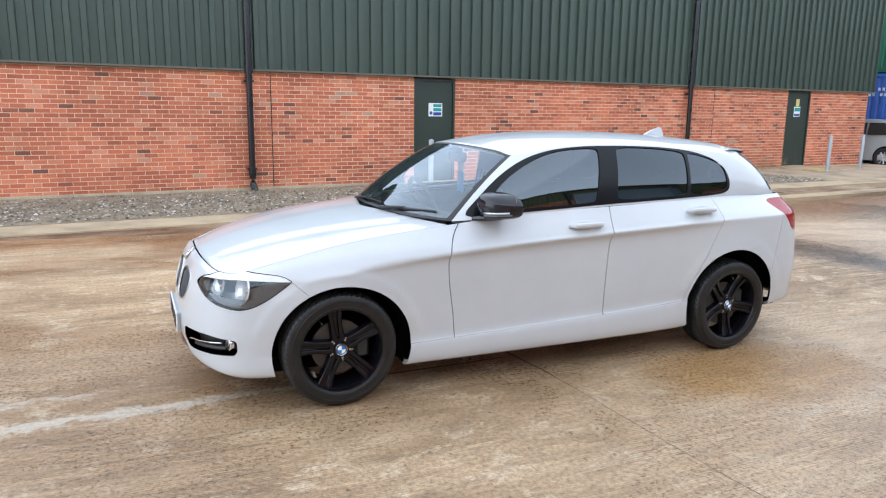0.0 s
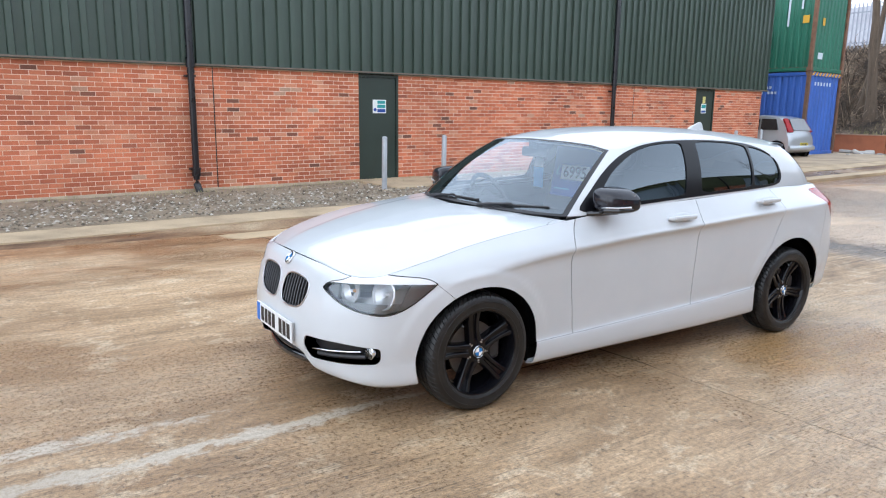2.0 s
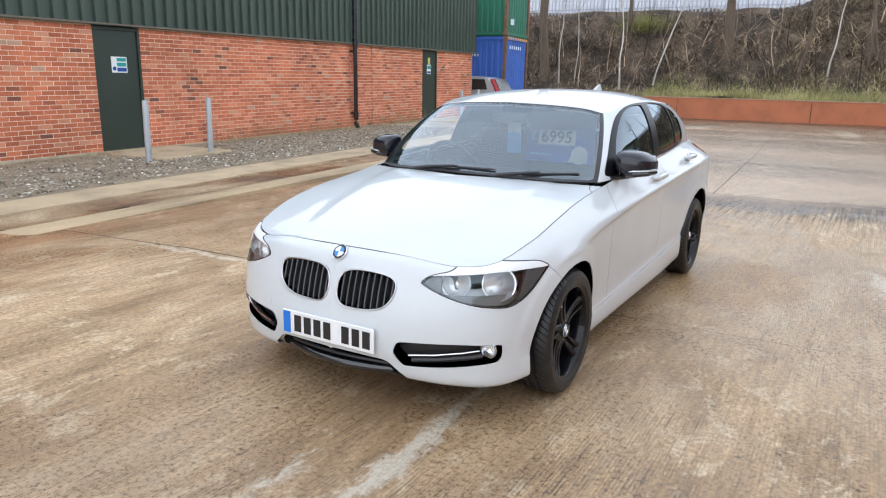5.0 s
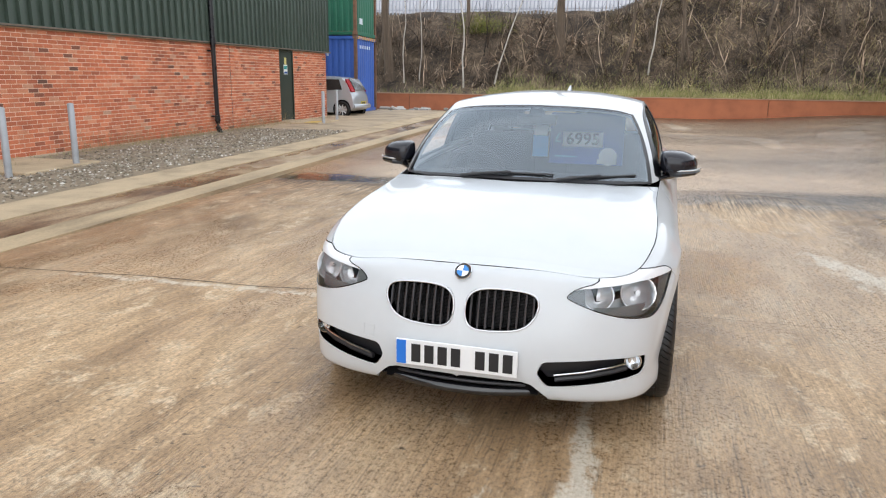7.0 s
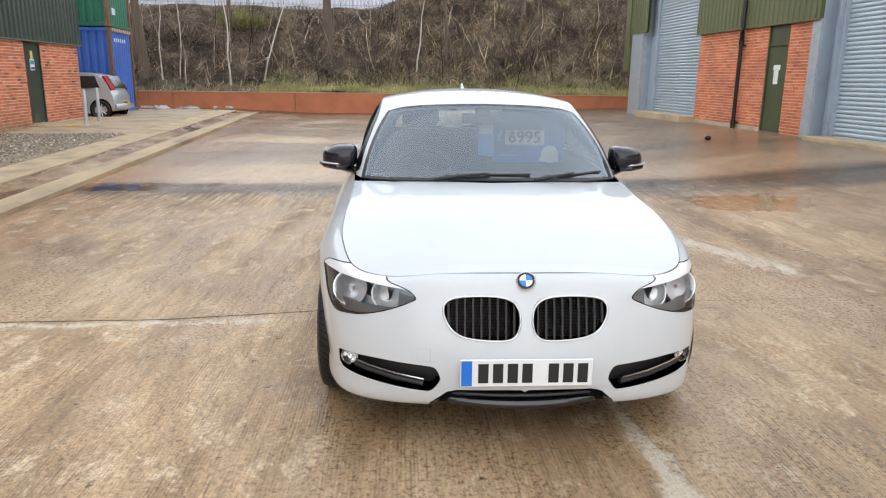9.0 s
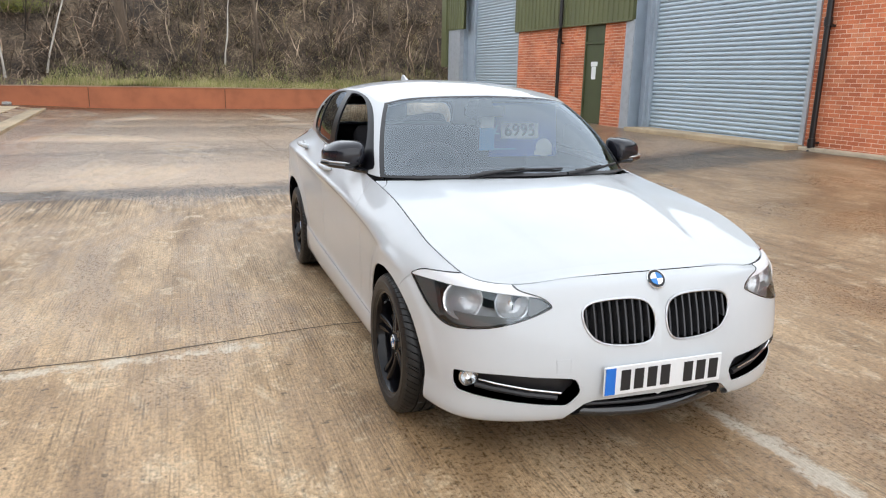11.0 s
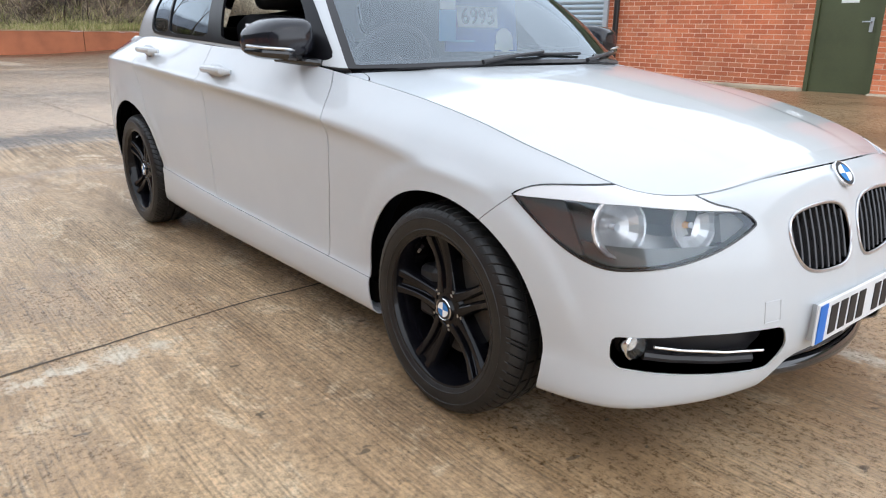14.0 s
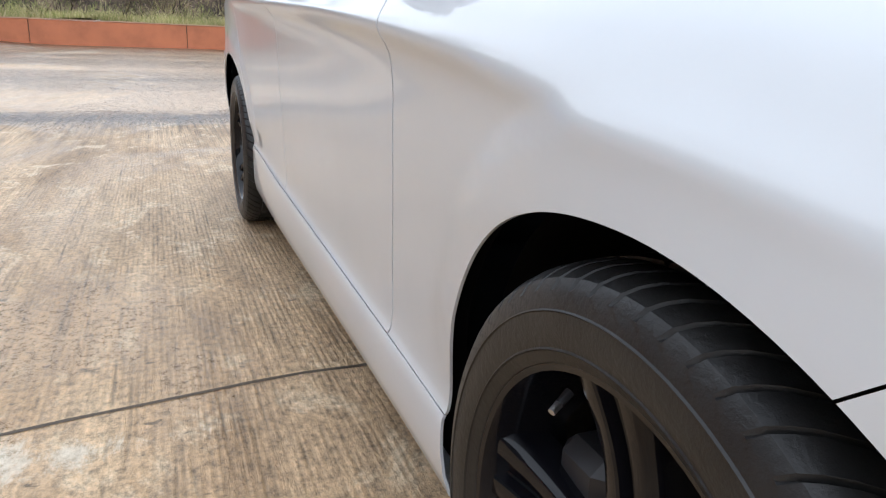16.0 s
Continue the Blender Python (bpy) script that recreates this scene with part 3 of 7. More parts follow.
def brick_run(wall, spans, z0, z1, out, near, seed, y=0.0):
    """Courses of single bricks over spans of a wall; those within near are parts, the rest one mesh."""
    rnd = random.Random(seed)
    L, H, J = 0.215, 0.065, 0.010
    verts, faces = [], []
    shared = {}

    def brick_mesh(length):
        if length not in shared:
            bm = boxed(-length / 2, length / 2, -0.012, 0.012, -H / 2, H / 2, bevel=0.004)
            me = bpy.data.meshes.new("brick")
            bm.to_mesh(me)
            bm.free()
            me.materials.append(BRICK_ONE if out < 0 else BRICK_EVEN_ONE)
            shared[length] = me
        return shared[length]

    row = 0
    z = z0
    while z + H <= z1 + 0.005:
        for x0, x1 in spans:
            x = x0 - (0.1125 if row % 2 else 0.0)
            while x < x1 - 0.02:
                a, b = max(x, x0), min(x + L, x1)
                if b - a > 0.03:
                    cx, cz = (a + b) / 2, z + H / 2
                    proud = out * (0.004 + rnd.uniform(-0.0015, 0.002))
                    if near[0] <= cx <= near[1] and b - a > L - 0.01:
                        ob = new("brick", brick_mesh(L))
                        ob.parent = wall
                        ob.location = (cx, y + proud - out * 0.012, cz)
                    else:
                        f = y + proud
                        e = 0.003
                        i = len(verts)
                        verts += [(a, f - out * e, z), (b, f - out * e, z), (b, f - out * e, z + H), (a, f - out * e, z + H),
                                  (a + e, f, z + e), (b - e, f, z + e), (b - e, f, z + H - e), (a + e, f, z + H - e),
                                  (a, f - out * 0.02, z), (b, f - out * 0.02, z), (b, f - out * 0.02, z + H), (a, f - out * 0.02, z + H)]
                        for q in ((4, 5, 6, 7), (0, 1, 5, 4), (1, 2, 6, 5), (2, 3, 7, 6), (3, 0, 4, 7), (8, 9, 1, 0), (9, 10, 2, 1), (10, 11, 3, 2), (11, 8, 0, 3)):
                            q = q if out < 0 else q[::-1]
                            faces.append(tuple(i + k for k in q))
                x += L + J
        z += H + J
        row += 1
    me = bpy.data.meshes.new("brickwork")
    me.from_pydata(verts, [], faces)
    ob = mesh_part("brickwork", me, BRICK if out < 0 else BRICK_EVEN, wall, smooth=0)
    tagged(ob, "weathered orange-red brick courses", kind="stuff")
    return ob


# ---- long green shed ----
def build_shed():
    wall = thing("wall_north", ML, "long orange-red brick wall under dark green sheet cladding", "wall", kind="structure")
    spans = [(-16.0, 3.10), (4.05, 14.60), (15.58, 18.25)]
    for a, b in spans:
        part("wall_core", boxed(a, b, 0.0, 0.32, -0.3, 2.24), MORTAR, wall)
    part("wall_core", boxed(18.25 - 0.32, 18.25, 0.32, 9.0, -0.3, 2.24), MORTAR, wall)
    part("plinth", boxed(-16, 3.09, -0.03, 0.0, -0.3, 0.13, 0.008), PLINTH, wall, "pale stained concrete plinth")
    part("plinth", boxed(4.06, 14.59, -0.03, 0.0, -0.3, 0.11, 0.008), PLINTH, wall, "pale stained concrete plinth")
    brick_run(wall, [(-7.0, 0.165), (0.185, 3.10), (4.05, 11.70), (11.72, 14.60), (15.58, 18.25)], 0.115, 2.235, -1, (0.9, 3.1), 3)
    part("movement_joint", boxed(0.167, 0.183, -0.003, 0.01, 0.1, 2.24), PIPE, wall)
    part("movement_joint", boxed(11.702, 11.718, -0.003, 0.01, 0.1, 2.24), PIPE, wall)
    clad = cladding("cladding", -16, 18.45, 2.27, 5.25, -0.03, 0.25, 0.055, CLAD_DARK, wall)
    tagged(clad, "dark green ribbed metal sheets")
    part("cladding_return", boxed(18.44, 18.47, -0.05, 9.0, 2.27, 5.25), CLAD_DARK, wall)
    part("drip_flashing", boxed(-16, 18.47, -0.095, -0.02, 2.225, 2.268, 0.004), CLAD_DARK, wall)
    part("soffit_strip", boxed(-16, 18.47, -0.10, -0.092, 2.238, 2.262), worn("faded_edge", (0.16, 0.12, 0.09), 0.7), wall)
    part("parapet_gutter", boxed(-16, 18.5, -0.22, 0.1, 5.25, 5.42, 0.01), CLAD_DARK, wall)
    roof = part("roof", prism(bmesh.new(), [(0.0, 5.42), (9.0, 6.5), (9.0, 6.6), (0.0, 5.5)], -16, 18.5, Matrix(((0, 1, 0, 0), (1, 0, 0, 0), (0, 0, 1, 0), (0, 0, 0, 1)))), CLAD_DARK, wall)
    for k, (a, b) in enumerate(((3.10, 4.05), (14.60, 15.58))):
        d = thing(f"door_{k + 1}", ML @ pose(a, 0.03, 0.10 if k == 0 else 0.14), "plain dark green steel fire exit door, shut, with a small safety sign", "door", "fire exit doors", "structure")
        w, h = b - a, 2.11 if k == 0 else 2.08
        part("door_frame", box(box(boxed(0, 0.05, -0.03, 0.1, 0, h), w - 0.05, w, -0.03, 0.1, 0, h), 0.05, w - 0.05, -0.03, 0.1, h - 0.05, h), DOOR_DARK, d)
        part("leaf", boxed(0.055, w - 0.055, -0.005, 0.045, 0.01, h - 0.055, 0.003), DOOR_DARK, d)
        part("threshold", boxed(0, w, -0.04, 0.1, -0.1, 0.0), PLINTH, d)
        part("lintel", boxed(a - 0.05, b + 0.05, 0.16, 0.32, 2.05, 2.45), PIPE, wall)
        if k == 0:
            s = part("sign", boxed(0.34, 0.66, -0.011, -0.006, 1.35, 1.62, 0.002), SIGN_WHITE, d, "white safety sign with teal and blue bands")
            part("sign_band", boxed(0.45, 0.64, -0.0135, -0.0115, 1.54, 1.60), SIGN_TEAL, s)
            part("sign_band", boxed(0.45, 0.64, -0.0135, -0.0115, 1.455, 1.52), SIGN_TEAL, s)
            part("sign_band", boxed(0.45, 0.64, -0.0135, -0.0115, 1.37, 1.435), SIGN_BLUE, s)
            part("sign_symbol", cyl(bmesh.new(), (0.395, -0.0115, 1.42), (0.395, -0.014, 1.42), 0.035, seg=20), SIGN_BLUE, s)
        else:
            part("sign", boxed(0.40, 0.54, -0.011, -0.006, 1.66, 1.86, 0.002), SIGN_YELLOW, d, "small pale yellow sign")
            s = part("sign", boxed(0.34, 0.60, -0.011, -0.006, 1.37, 1.65, 0.002), SIGN_WHITE, d, "white safety sign with teal and blue bands")
            part("sign_band", boxed(0.36, 0.58, -0.0135, -0.0115, 1.52, 1.62), SIGN_TEAL, s)
            part("sign_band", boxed(0.36, 0.58, -0.0135, -0.0115, 1.39, 1.45), SIGN_BLUE, s)
    for x in (-0.24, 10.72):
        p = thing("downpipe", ML @ pose(x, -0.13, 0), "black plastic rainwater downpipe with sockets and brackets on brick", "downpipe", "shed downpipes")
        part("pipe", cyl(bmesh.new(), (0, 0, 2.2), (0, 0, 5.3), 0.062), PIPE, p)
        part("pipe", cyl(bmesh.new(), (0.0, 0.0, 0.30), (0, 0, 2.2), 0.055), PIPE, p)
        part("socket", cyl(bmesh.new(), (0, 0, 2.19), (0, 0, 2.36), 0.075), PIPE, p)
        part("socket", cyl(bmesh.new(), (0, 0, 2.10), (0, 0, 2.15), 0.064), PIPE, p)
        part("socket", cyl(bmesh.new(), (0, 0, 0.36), (0, 0, 0.50), 0.07), PIPE, p)
        part("shoe", tube(bmesh.new(), [(0, 0, 0.36), (0, 0, 0.22), (0.02, -0.03, 0.13), (0.03, -0.05, 0.05)], 0.062, 12), PIPE, p)
        for z in (0.48, 2.05, 3.6):
            part("bracket", boxed(-0.085, 0.085, 0.0, 0.13, z - 0.02, z + 0.02, 0.004), PIPE, p)


build_shed()


# ---- gravel strip, kerb and channel in front of the shed ----
GRAVEL_BASE = worn("gravel_bed", (0.27, 0.212, 0.145), 0.95, 3.0, 0.5, bump=1.0, fine=45)
SLAB = worn("worn_slab", (0.46, 0.355, 0.23), 0.85, 1.6, 0.42, bump=0.4, fine=90)
CHANNEL = worn("channel_concrete", (0.43, 0.325, 0.20), 0.6, 1.3, 0.75, bump=0.3, fine=70, stretch=(0.3, 1, 1))


DIRT = worn("dusty_paving", (0.42, 0.325, 0.22), 0.8, 1.1, 0.5, bump=0.4, fine=60)


def silt_material():
    m = material("rust_brown_silt", (0.25, 0.15, 0.09), 0.45)
    n = Nodes(m)
    where = n.mapped((0.35, 1, 1))
    c = n.ramp(n.noise(1.5, 6, 0.7, where, 0.4), [(0.38, (0.11, 0.058, 0.031)), (0.47, (0.20, 0.115, 0.062)), (0.55, (0.30, 0.20, 0.115)), (0.68, (0.44, 0.33, 0.21))])
    n.colour(n.mix(0.8, c, n.ramp(n.noise(45, 4, 0.7), [(0.36, 0.6), (0.6, 1.2)]), "MULTIPLY"))
    n.rough(n.ramp(n.noise(0.9, 4, 0.6, where), [(0.42, 0.18), (0.56, 0.65)]))
    n.normal(n.bump(n.noise(60, 4, 0.7), 0.3, 0.003))
    return m


RUST = silt_material()


def strip(name, ya, yb, z, mat, label, cat, x0=-16.0, x1=24.0, drop=0.3, rough=0.0, step=0.25, tilt=0.0):
    """A long slab in the shed's frame with a slightly uneven top."""
    bm = bmesh.new()
    xs = np.arange(x0, x1 + 1e-6, step)
    ys = np.linspace(ya, yb, 5)
    grid = [[bm.verts.new((x, y, z + tilt * (y - ya) + rough * (noise.noise((x * 1.3, y * 2.1, z)) + 0.4 * noise.noise((x * 5, y * 6, 2))))) for y in ys] for x in xs]
    for a, b in zip(grid, grid[1:]):
        for j in range(len(ys) - 1):
            bm.faces.new((a[j], b[j], b[j + 1], a[j + 1]))
    low = [bm.verts.new((x, ya, z - drop)) for x in xs]
    for i in range(len(xs) - 1):
        bm.faces.new((low[i], low[i + 1], grid[i + 1][0], grid[i][0]))
    ob = part(name, bm, mat, None, smooth=40)
    ob.matrix_world = ML
    return tagged(ob, label, cat, kind="structure")


KERB_IN, KERB_OUT = -3.05, -3.75
strip("gravel_bed", KERB_IN, -0.005, 0.085, GRAVEL_BASE, "strip of earth and gravel along the shed wall", "ground", x1=12.25, rough=0.02)
strip("dirt_paving", KERB_IN, 3.0, 0.092, DIRT, "pale dusty concrete paving past the gravel", "pavement", x0=12.25, rough=0.006)
strip("pavement_kerb", KERB_OUT, KERB_IN + 0.004, 0.085, SLAB, "pale worn concrete kerb slab", "kerb", rough=0.008)
strip("gutter_dirt", KERB_OUT - 0.42, KERB_OUT + 0.02, 0.012, RUST, "rust-brown wet silt along the foot of the kerb", "gutter", rough=0.003, drop=0.2, tilt=0.13)
strip("channel", KERB_OUT - 0.80, KERB_OUT - 0.40, 0.016, CHANNEL, "pale stained concrete drainage channel", "channel", rough=0.003, drop=0.2)


def stones(name, count, x0, x1, y0, y1, z, size, seed, mats, label):
    rnd = random.Random(seed)
    verts, faces = [], []
    base = [(1, 0, 0), (0, 1, 0), (-1, 0, 0), (0, -1, 0), (0, 0, 0.7), (0, 0, -0.4)]
    tri = [(0, 1, 4), (1, 2, 4), (2, 3, 4), (3, 0, 4), (1, 0, 5), (2, 1, 5), (3, 2, 5), (0, 3, 5)]
    for _ in range(count):
        x, y = rnd.uniform(x0, x1), y0 + (y1 - y0) * rnd.betavariate(1.2, 1.6)
        s = size * rnd.uniform(0.4, 1.0) ** 1.5
        a = rnd.uniform(0, 6.28)
        i = len(verts)
        for p in base:
            k = s * rnd.uniform(0.7, 1.2)
            verts.append((x + k * (p[0] * math.cos(a) - p[1] * math.sin(a)), y + k * 0.8 * (p[0] * math.sin(a) + p[1] * math.cos(a)), z + k * p[2] * 0.8 + 0.1 * s))
        faces += [tuple(i + q for q in t) for t in tri]
    me = bpy.data.meshes.new(name)
    me.from_pydata(verts, [], faces)
    ob = mesh_part(name, me, mats, None, smooth=0)
    ob.matrix_world = ML
    return tagged(ob, label, "gravel", kind="stuff")


def stone_material():
    m = material("gravel_stone", (0.3, 0.28, 0.25), 0.85)
    n = Nodes(m)
    r = n.t.nodes.new("ShaderNodeNewGeometry").outputs["Random Per Island"]
    n.colour(n.ramp(r, [(0.0, (0.085, 0.068, 0.05)), (0.35, (0.20, 0.165, 0.12)), (0.7, (0.34, 0.295, 0.235)), (0.92, (0.48, 0.44, 0.38)), (1.0, (0.76, 0.73, 0.68))]))
    return m


STONE = stone_material()
stones("gravel", 9000, -6.5, 12.3, KERB_IN + 0.02, -0.25, 0.098, 0.035, 5, STONE, "loose grey and brown gravel on earth")


def build_bollard(x, y, z):
    b = thing("bollard", pose(x, y, z), "galvanised grey steel tube bollard set in a concrete foot", "bollard", "bollards by the fire exits")
    bm = bmesh.new()
    lathe_z = [(0.048, 0.0), (0.048, 0.96), (0.044, 0.975), (0.02, 0.985), (0.001, 0.987)]
    lathe(bm, lathe_z, seg=20, m=pose(0, 0, 0, 90))
    part("post", bm, GALV, b)
    bm = bmesh.new()
    cyl(bm, (0, 0, -0.08), (0, 0, 0.03), 0.19, 0.15, seg=11)
    part("foot", bm, PLINTH, b, "rough mortar foot")


for x, y, z in ((2.78, 7.75, 0.1), (4.22, 7.98, 0.12), (14.8, 8.9, 0.24), (16.7, 9.35, 0.27)):
    build_bollard(x, y, z)

for x0, x1, ya in ((2.95, 4.55, -1.6), (14.3, 16.0, -1.3)):
    ob = part("doorstep_slab", boxed(x0, x1, ya, -0.01, -0.1, 0.125, 0.015), SLAB)
    ob.matrix_world = ML
    tagged(ob, "worn concrete slab in front of the fire exit", "slab", kind="structure")


mark = part("paint_patch", boxed(14.4, 15.15, -1.18, -0.80, 0.1255, 0.1295), worn("faded_yellow_paint", (0.62, 0.42, 0.10), 0.8, 5, 0.4, fine=40))
mark.matrix_world = ML
tagged(mark, "faded yellow paint patch on the fire exit slab", "paint", kind="structure")


# ---- unit with roller shutters ----
def build_shutter(name, x0, x1, z1):
    s = thing(name, MR @ pose(0, 0, 0), "closed grey-blue steel roller shutter of narrow curved slats", "roller shutter", "roller shutters", "structure")
    pitch, z = 0.095, 0.33
    bm0 = bmesh.new()
    line = [(0.0, -0.005), (0.008, 0.012), (0.03, 0.024), (0.055, 0.026), (0.08, 0.016), (0.09, 0.0), (0.093, -0.008)]
    a = [bm0.verts.new((x0 + 0.06, d, h)) for h, d in line]
    b = [bm0.verts.new((x1 - 0.06, d, h)) for h, d in line]
    for i in range(len(line) - 1):
        bm0.faces.new((a[i], a[i + 1], b[i + 1], b[i]))
    me = bpy.data.meshes.new("slat")
    bmesh.ops.recalc_face_normals(bm0, faces=bm0.faces)
    bm0.to_mesh(me)
    bm0.free()
    me.materials.append(SHUTTER)
    me.polygons.foreach_set("use_smooth", [True] * len(me.polygons))
    n = int((z1 - z) / pitch)
    for i in range(n):
        ob = new("slat", me)
        ob.parent = s
        ob.location = (0, -0.16, z + i * pitch)
    part("backing", boxed(x0 + 0.05, x1 - 0.05, -0.22, -0.19, 0.3, z1 + 0.1), STEEL_GREY, s)
    part("bottom_rail", boxed(x0 + 0.06, x1 - 0.06, -0.18, -0.12, 0.29, 0.36, 0.004), SHUTTER, s)
    for x in (x0, x1 - 0.08):
        part("guide", boxed(x, x + 0.08, -0.2, -0.06, 0.28, z1, 0.004), STEEL_GREY, s)
    return s


def build_unit():
    w = thing("wall_south", MR, "brick and olive sheet wall of an industrial unit", "wall", kind="structure")
    for a, b, top in ((5.62, 11.28, 2.97), (-22.0, 0.06, 3.4)):
        spans = [(a, 6.55), (7.45, b)] if a > 0 else [(a, -4.62), (-3.68, b)]
        for p, q in spans:
            part("wall_core", boxed(p, q, -0.32, 0.0, -0.2, top), MORTAR_RED, w)
        brick_run(w, [s if s[0] > -20 else (-9.0, s[1]) for s in spans], 0.26, top - 0.02, 1, (-2.2, -0.1) if a < 0 else (99, 99), 8)
    part("wall_core", boxed(-4.62, -3.68, -0.32, -0.1, 2.42, 3.4), MORTAR_RED, w)
    part("plinth", boxed(-22, -4.62, 0.0, 0.17, -0.2, 0.365, 0.02), PLINTH, w, "stained concrete footing")
    part("plinth", boxed(-3.68, 0.0, 0.0, 0.17, -0.2, 0.385, 0.02), PLINTH, w, "stained concrete footing")
    part("plinth", boxed(7.45, 11.28, 0.0, 0.03, -0.2, 0.42, 0.01), PLINTH, w, "stained concrete footing")
    for x0, x1, z0 in ((5.4, 11.35, 2.95), (-22, -0.05, 3.38)):
        c = cladding("cladding", x0, x1, z0, 4.9, 0.06, 0.22, 0.03, CLAD_OLIVE, w, out=1)
        tagged(c, "olive green ribbed metal sheets")
    part("corner_flashing", boxed(5.33, 5.42, -0.3, 0.1, 2.94, 4.9, 0.004), CLAD_OLIVE, w)
    part("corner_flashing", boxed(11.33, 11.40, -0.3, 0.1, 2.94, 4.9, 0.004), CLAD_OLIVE, w)
    part("drip_flashing", boxed(5.4, 11.35, 0.02, 0.11, 2.92, 2.96, 0.004), CLAD_OLIVE, w)
    part("head_panel", boxed(-0.06, 5.4, -0.3, -0.05, 4.42, 4.9), CLAD_OLIVE, w)
    part("head_panel", boxed(11.33, 14.85, -0.3, -0.05, 4.42, 4.9), CLAD_OLIVE, w)
    for x0, x1, d in ((4.72, 5.30, 0.02), (14.85, 15.9, -0.12)):
        part("steel_column", box(box(boxed(x0, x0 + 0.03, -0.3, d, 0.2, 4.85), x0, x1, -0.32, -0.28, 0.2, 4.85), x1 - 0.03, x1, -0.3, d, 0.2, 4.85), STEEL_GREY, w, "grey-blue painted steel column")
    part("corner_panel", boxed(5.30, 5.62, -0.02, 0.05, 0.25, 2.95, 0.004), GALV, w, "pale grey sheet metal corner strip")
    part("corner_panel", boxed(15.9, 17.0, -0.2, 0.04, 0.3, 3.25, 0.004), GALV, w, "pale grey sheet metal corner strip")
    part("corner_panel", boxed(0.0, 0.10, -0.2, 0.05, 0.25, 3.6, 0.004), GALV, w, "pale grey sheet metal corner strip")
    c = cladding("cladding", 15.5, 17.5, 3.25, 4.9, 0.06, 0.22, 0.03, CLAD_OLIVE, w, out=1)
    part("corner_flashing", boxed(17.05, 17.5, -0.3, 0.14, 1.87, 4.9, 0.004), CLAD_OLIVE, w)
    part("end_wall", boxed(17.0, 17.4, -9.0, -0.3, 0.0, 4.9), CLAD_OLIVE, w)
    part("gutter", boxed(-22, 17.6, -0.1, 0.2, 4.9, 5.05, 0.01), CLAD_OLIVE, w)
    part("roof", prism(bmesh.new(), [(0.0, 5.0), (-9.0, 6.1), (-9.0, 6.2), (0.0, 5.1)], -22, 17.5, Matrix(((0, 1, 0, 0), (1, 0, 0, 0), (0, 0, 1, 0), (0, 0, 0, 1)))), CLAD_OLIVE, w)
    build_shutter("roller_shutter", 0.10, 4.72, 4.4)
    build_shutter("roller_shutter", 11.36, 14.85, 4.4)
    part("apron", boxed(0.0, 4.8, -0.3, 0.5, 0.0, 0.405, 0.015), SLAB, w, "pale concrete apron under the shutter")
    part("apron", boxed(11.2, 15.0, -0.3, 0.5, 0.1, 0.50, 0.015), SLAB, w, "pale concrete apron under the shutter")
    # doors
    d = thing("door_3", MR @ pose(6.55, -0.02, 0.33), "olive green steel door, shut, with paper notices and a panel above", "door", kind="structure")
    part("door_frame", box(box(boxed(0, 0.05, -0.1, 0.03, 0, 2.62), 0.85, 0.9, -0.1, 0.03, 0, 2.62), 0.05, 0.85, -0.1, 0.03, 2.10, 2.16), DOOR_OLIVE, d)
    part("leaf", boxed(0.052, 0.848, -0.06, -0.01, 0.01, 2.095, 0.003), DOOR_OLIVE, d)
    part("overpanel", boxed(0.052, 0.848, -0.06, -0.005, 2.165, 2.62, 0.003), DOOR_OLIVE, d)
    part("notice", boxed(0.30, 0.60, -0.008, -0.004, 1.52, 1.64), SIGN_WHITE, d, "white paper notice")
    part("notice", boxed(0.36, 0.56, -0.008, -0.004, 1.18, 1.515), SIGN_WHITE, d, "white paper notice")
    d = thing("door_4", MR @ pose(-4.62, -0.02, 0.29), "olive green steel door, shut, with a white notice and steel handle", "door", kind="structure")
    part("door_frame", box(box(boxed(0, 0.06, -0.1, 0.03, 0, 2.13), 0.88, 0.94, -0.1, 0.03, 0, 2.13), 0.06, 0.88, -0.1, 0.03, 2.07, 2.13), DOOR_OLIVE, d)
    part("leaf", boxed(0.062, 0.878, -0.06, -0.01, 0.01, 2.065, 0.003), DOOR_OLIVE, d)
    part("overpanel", boxed(0.0, 0.94, -0.07, 0.015, 2.134, 3.10, 0.003), DOOR_OLIVE, d)
    part("threshold", boxed(0, 0.94, -0.1, 0.1, -0.2, 0.0), PLINTH, d)
    s = part("notice", boxed(0.36, 0.60, -0.007, -0.003, 1.32, 1.63), SIGN_WHITE, d, "white paper notice with a dark headline")
    bm = bmesh.new()
    box(bm, 0.38, 0.58, -0.0025, -0.001, 1.57, 1.60)
    part("print", bm, PIPE, s)
    h = part("handle_plate", boxed(0.12, 0.17, -0.01, 0.0, 0.92, 1.12, 0.003), GALV, d, "steel handle plate")
    part("lever", tube(bmesh.new(), [(0.145, 0.0, 1.06), (0.145, 0.05, 1.06), (0.26, 0.05, 1.06)], 0.010), GALV, h)
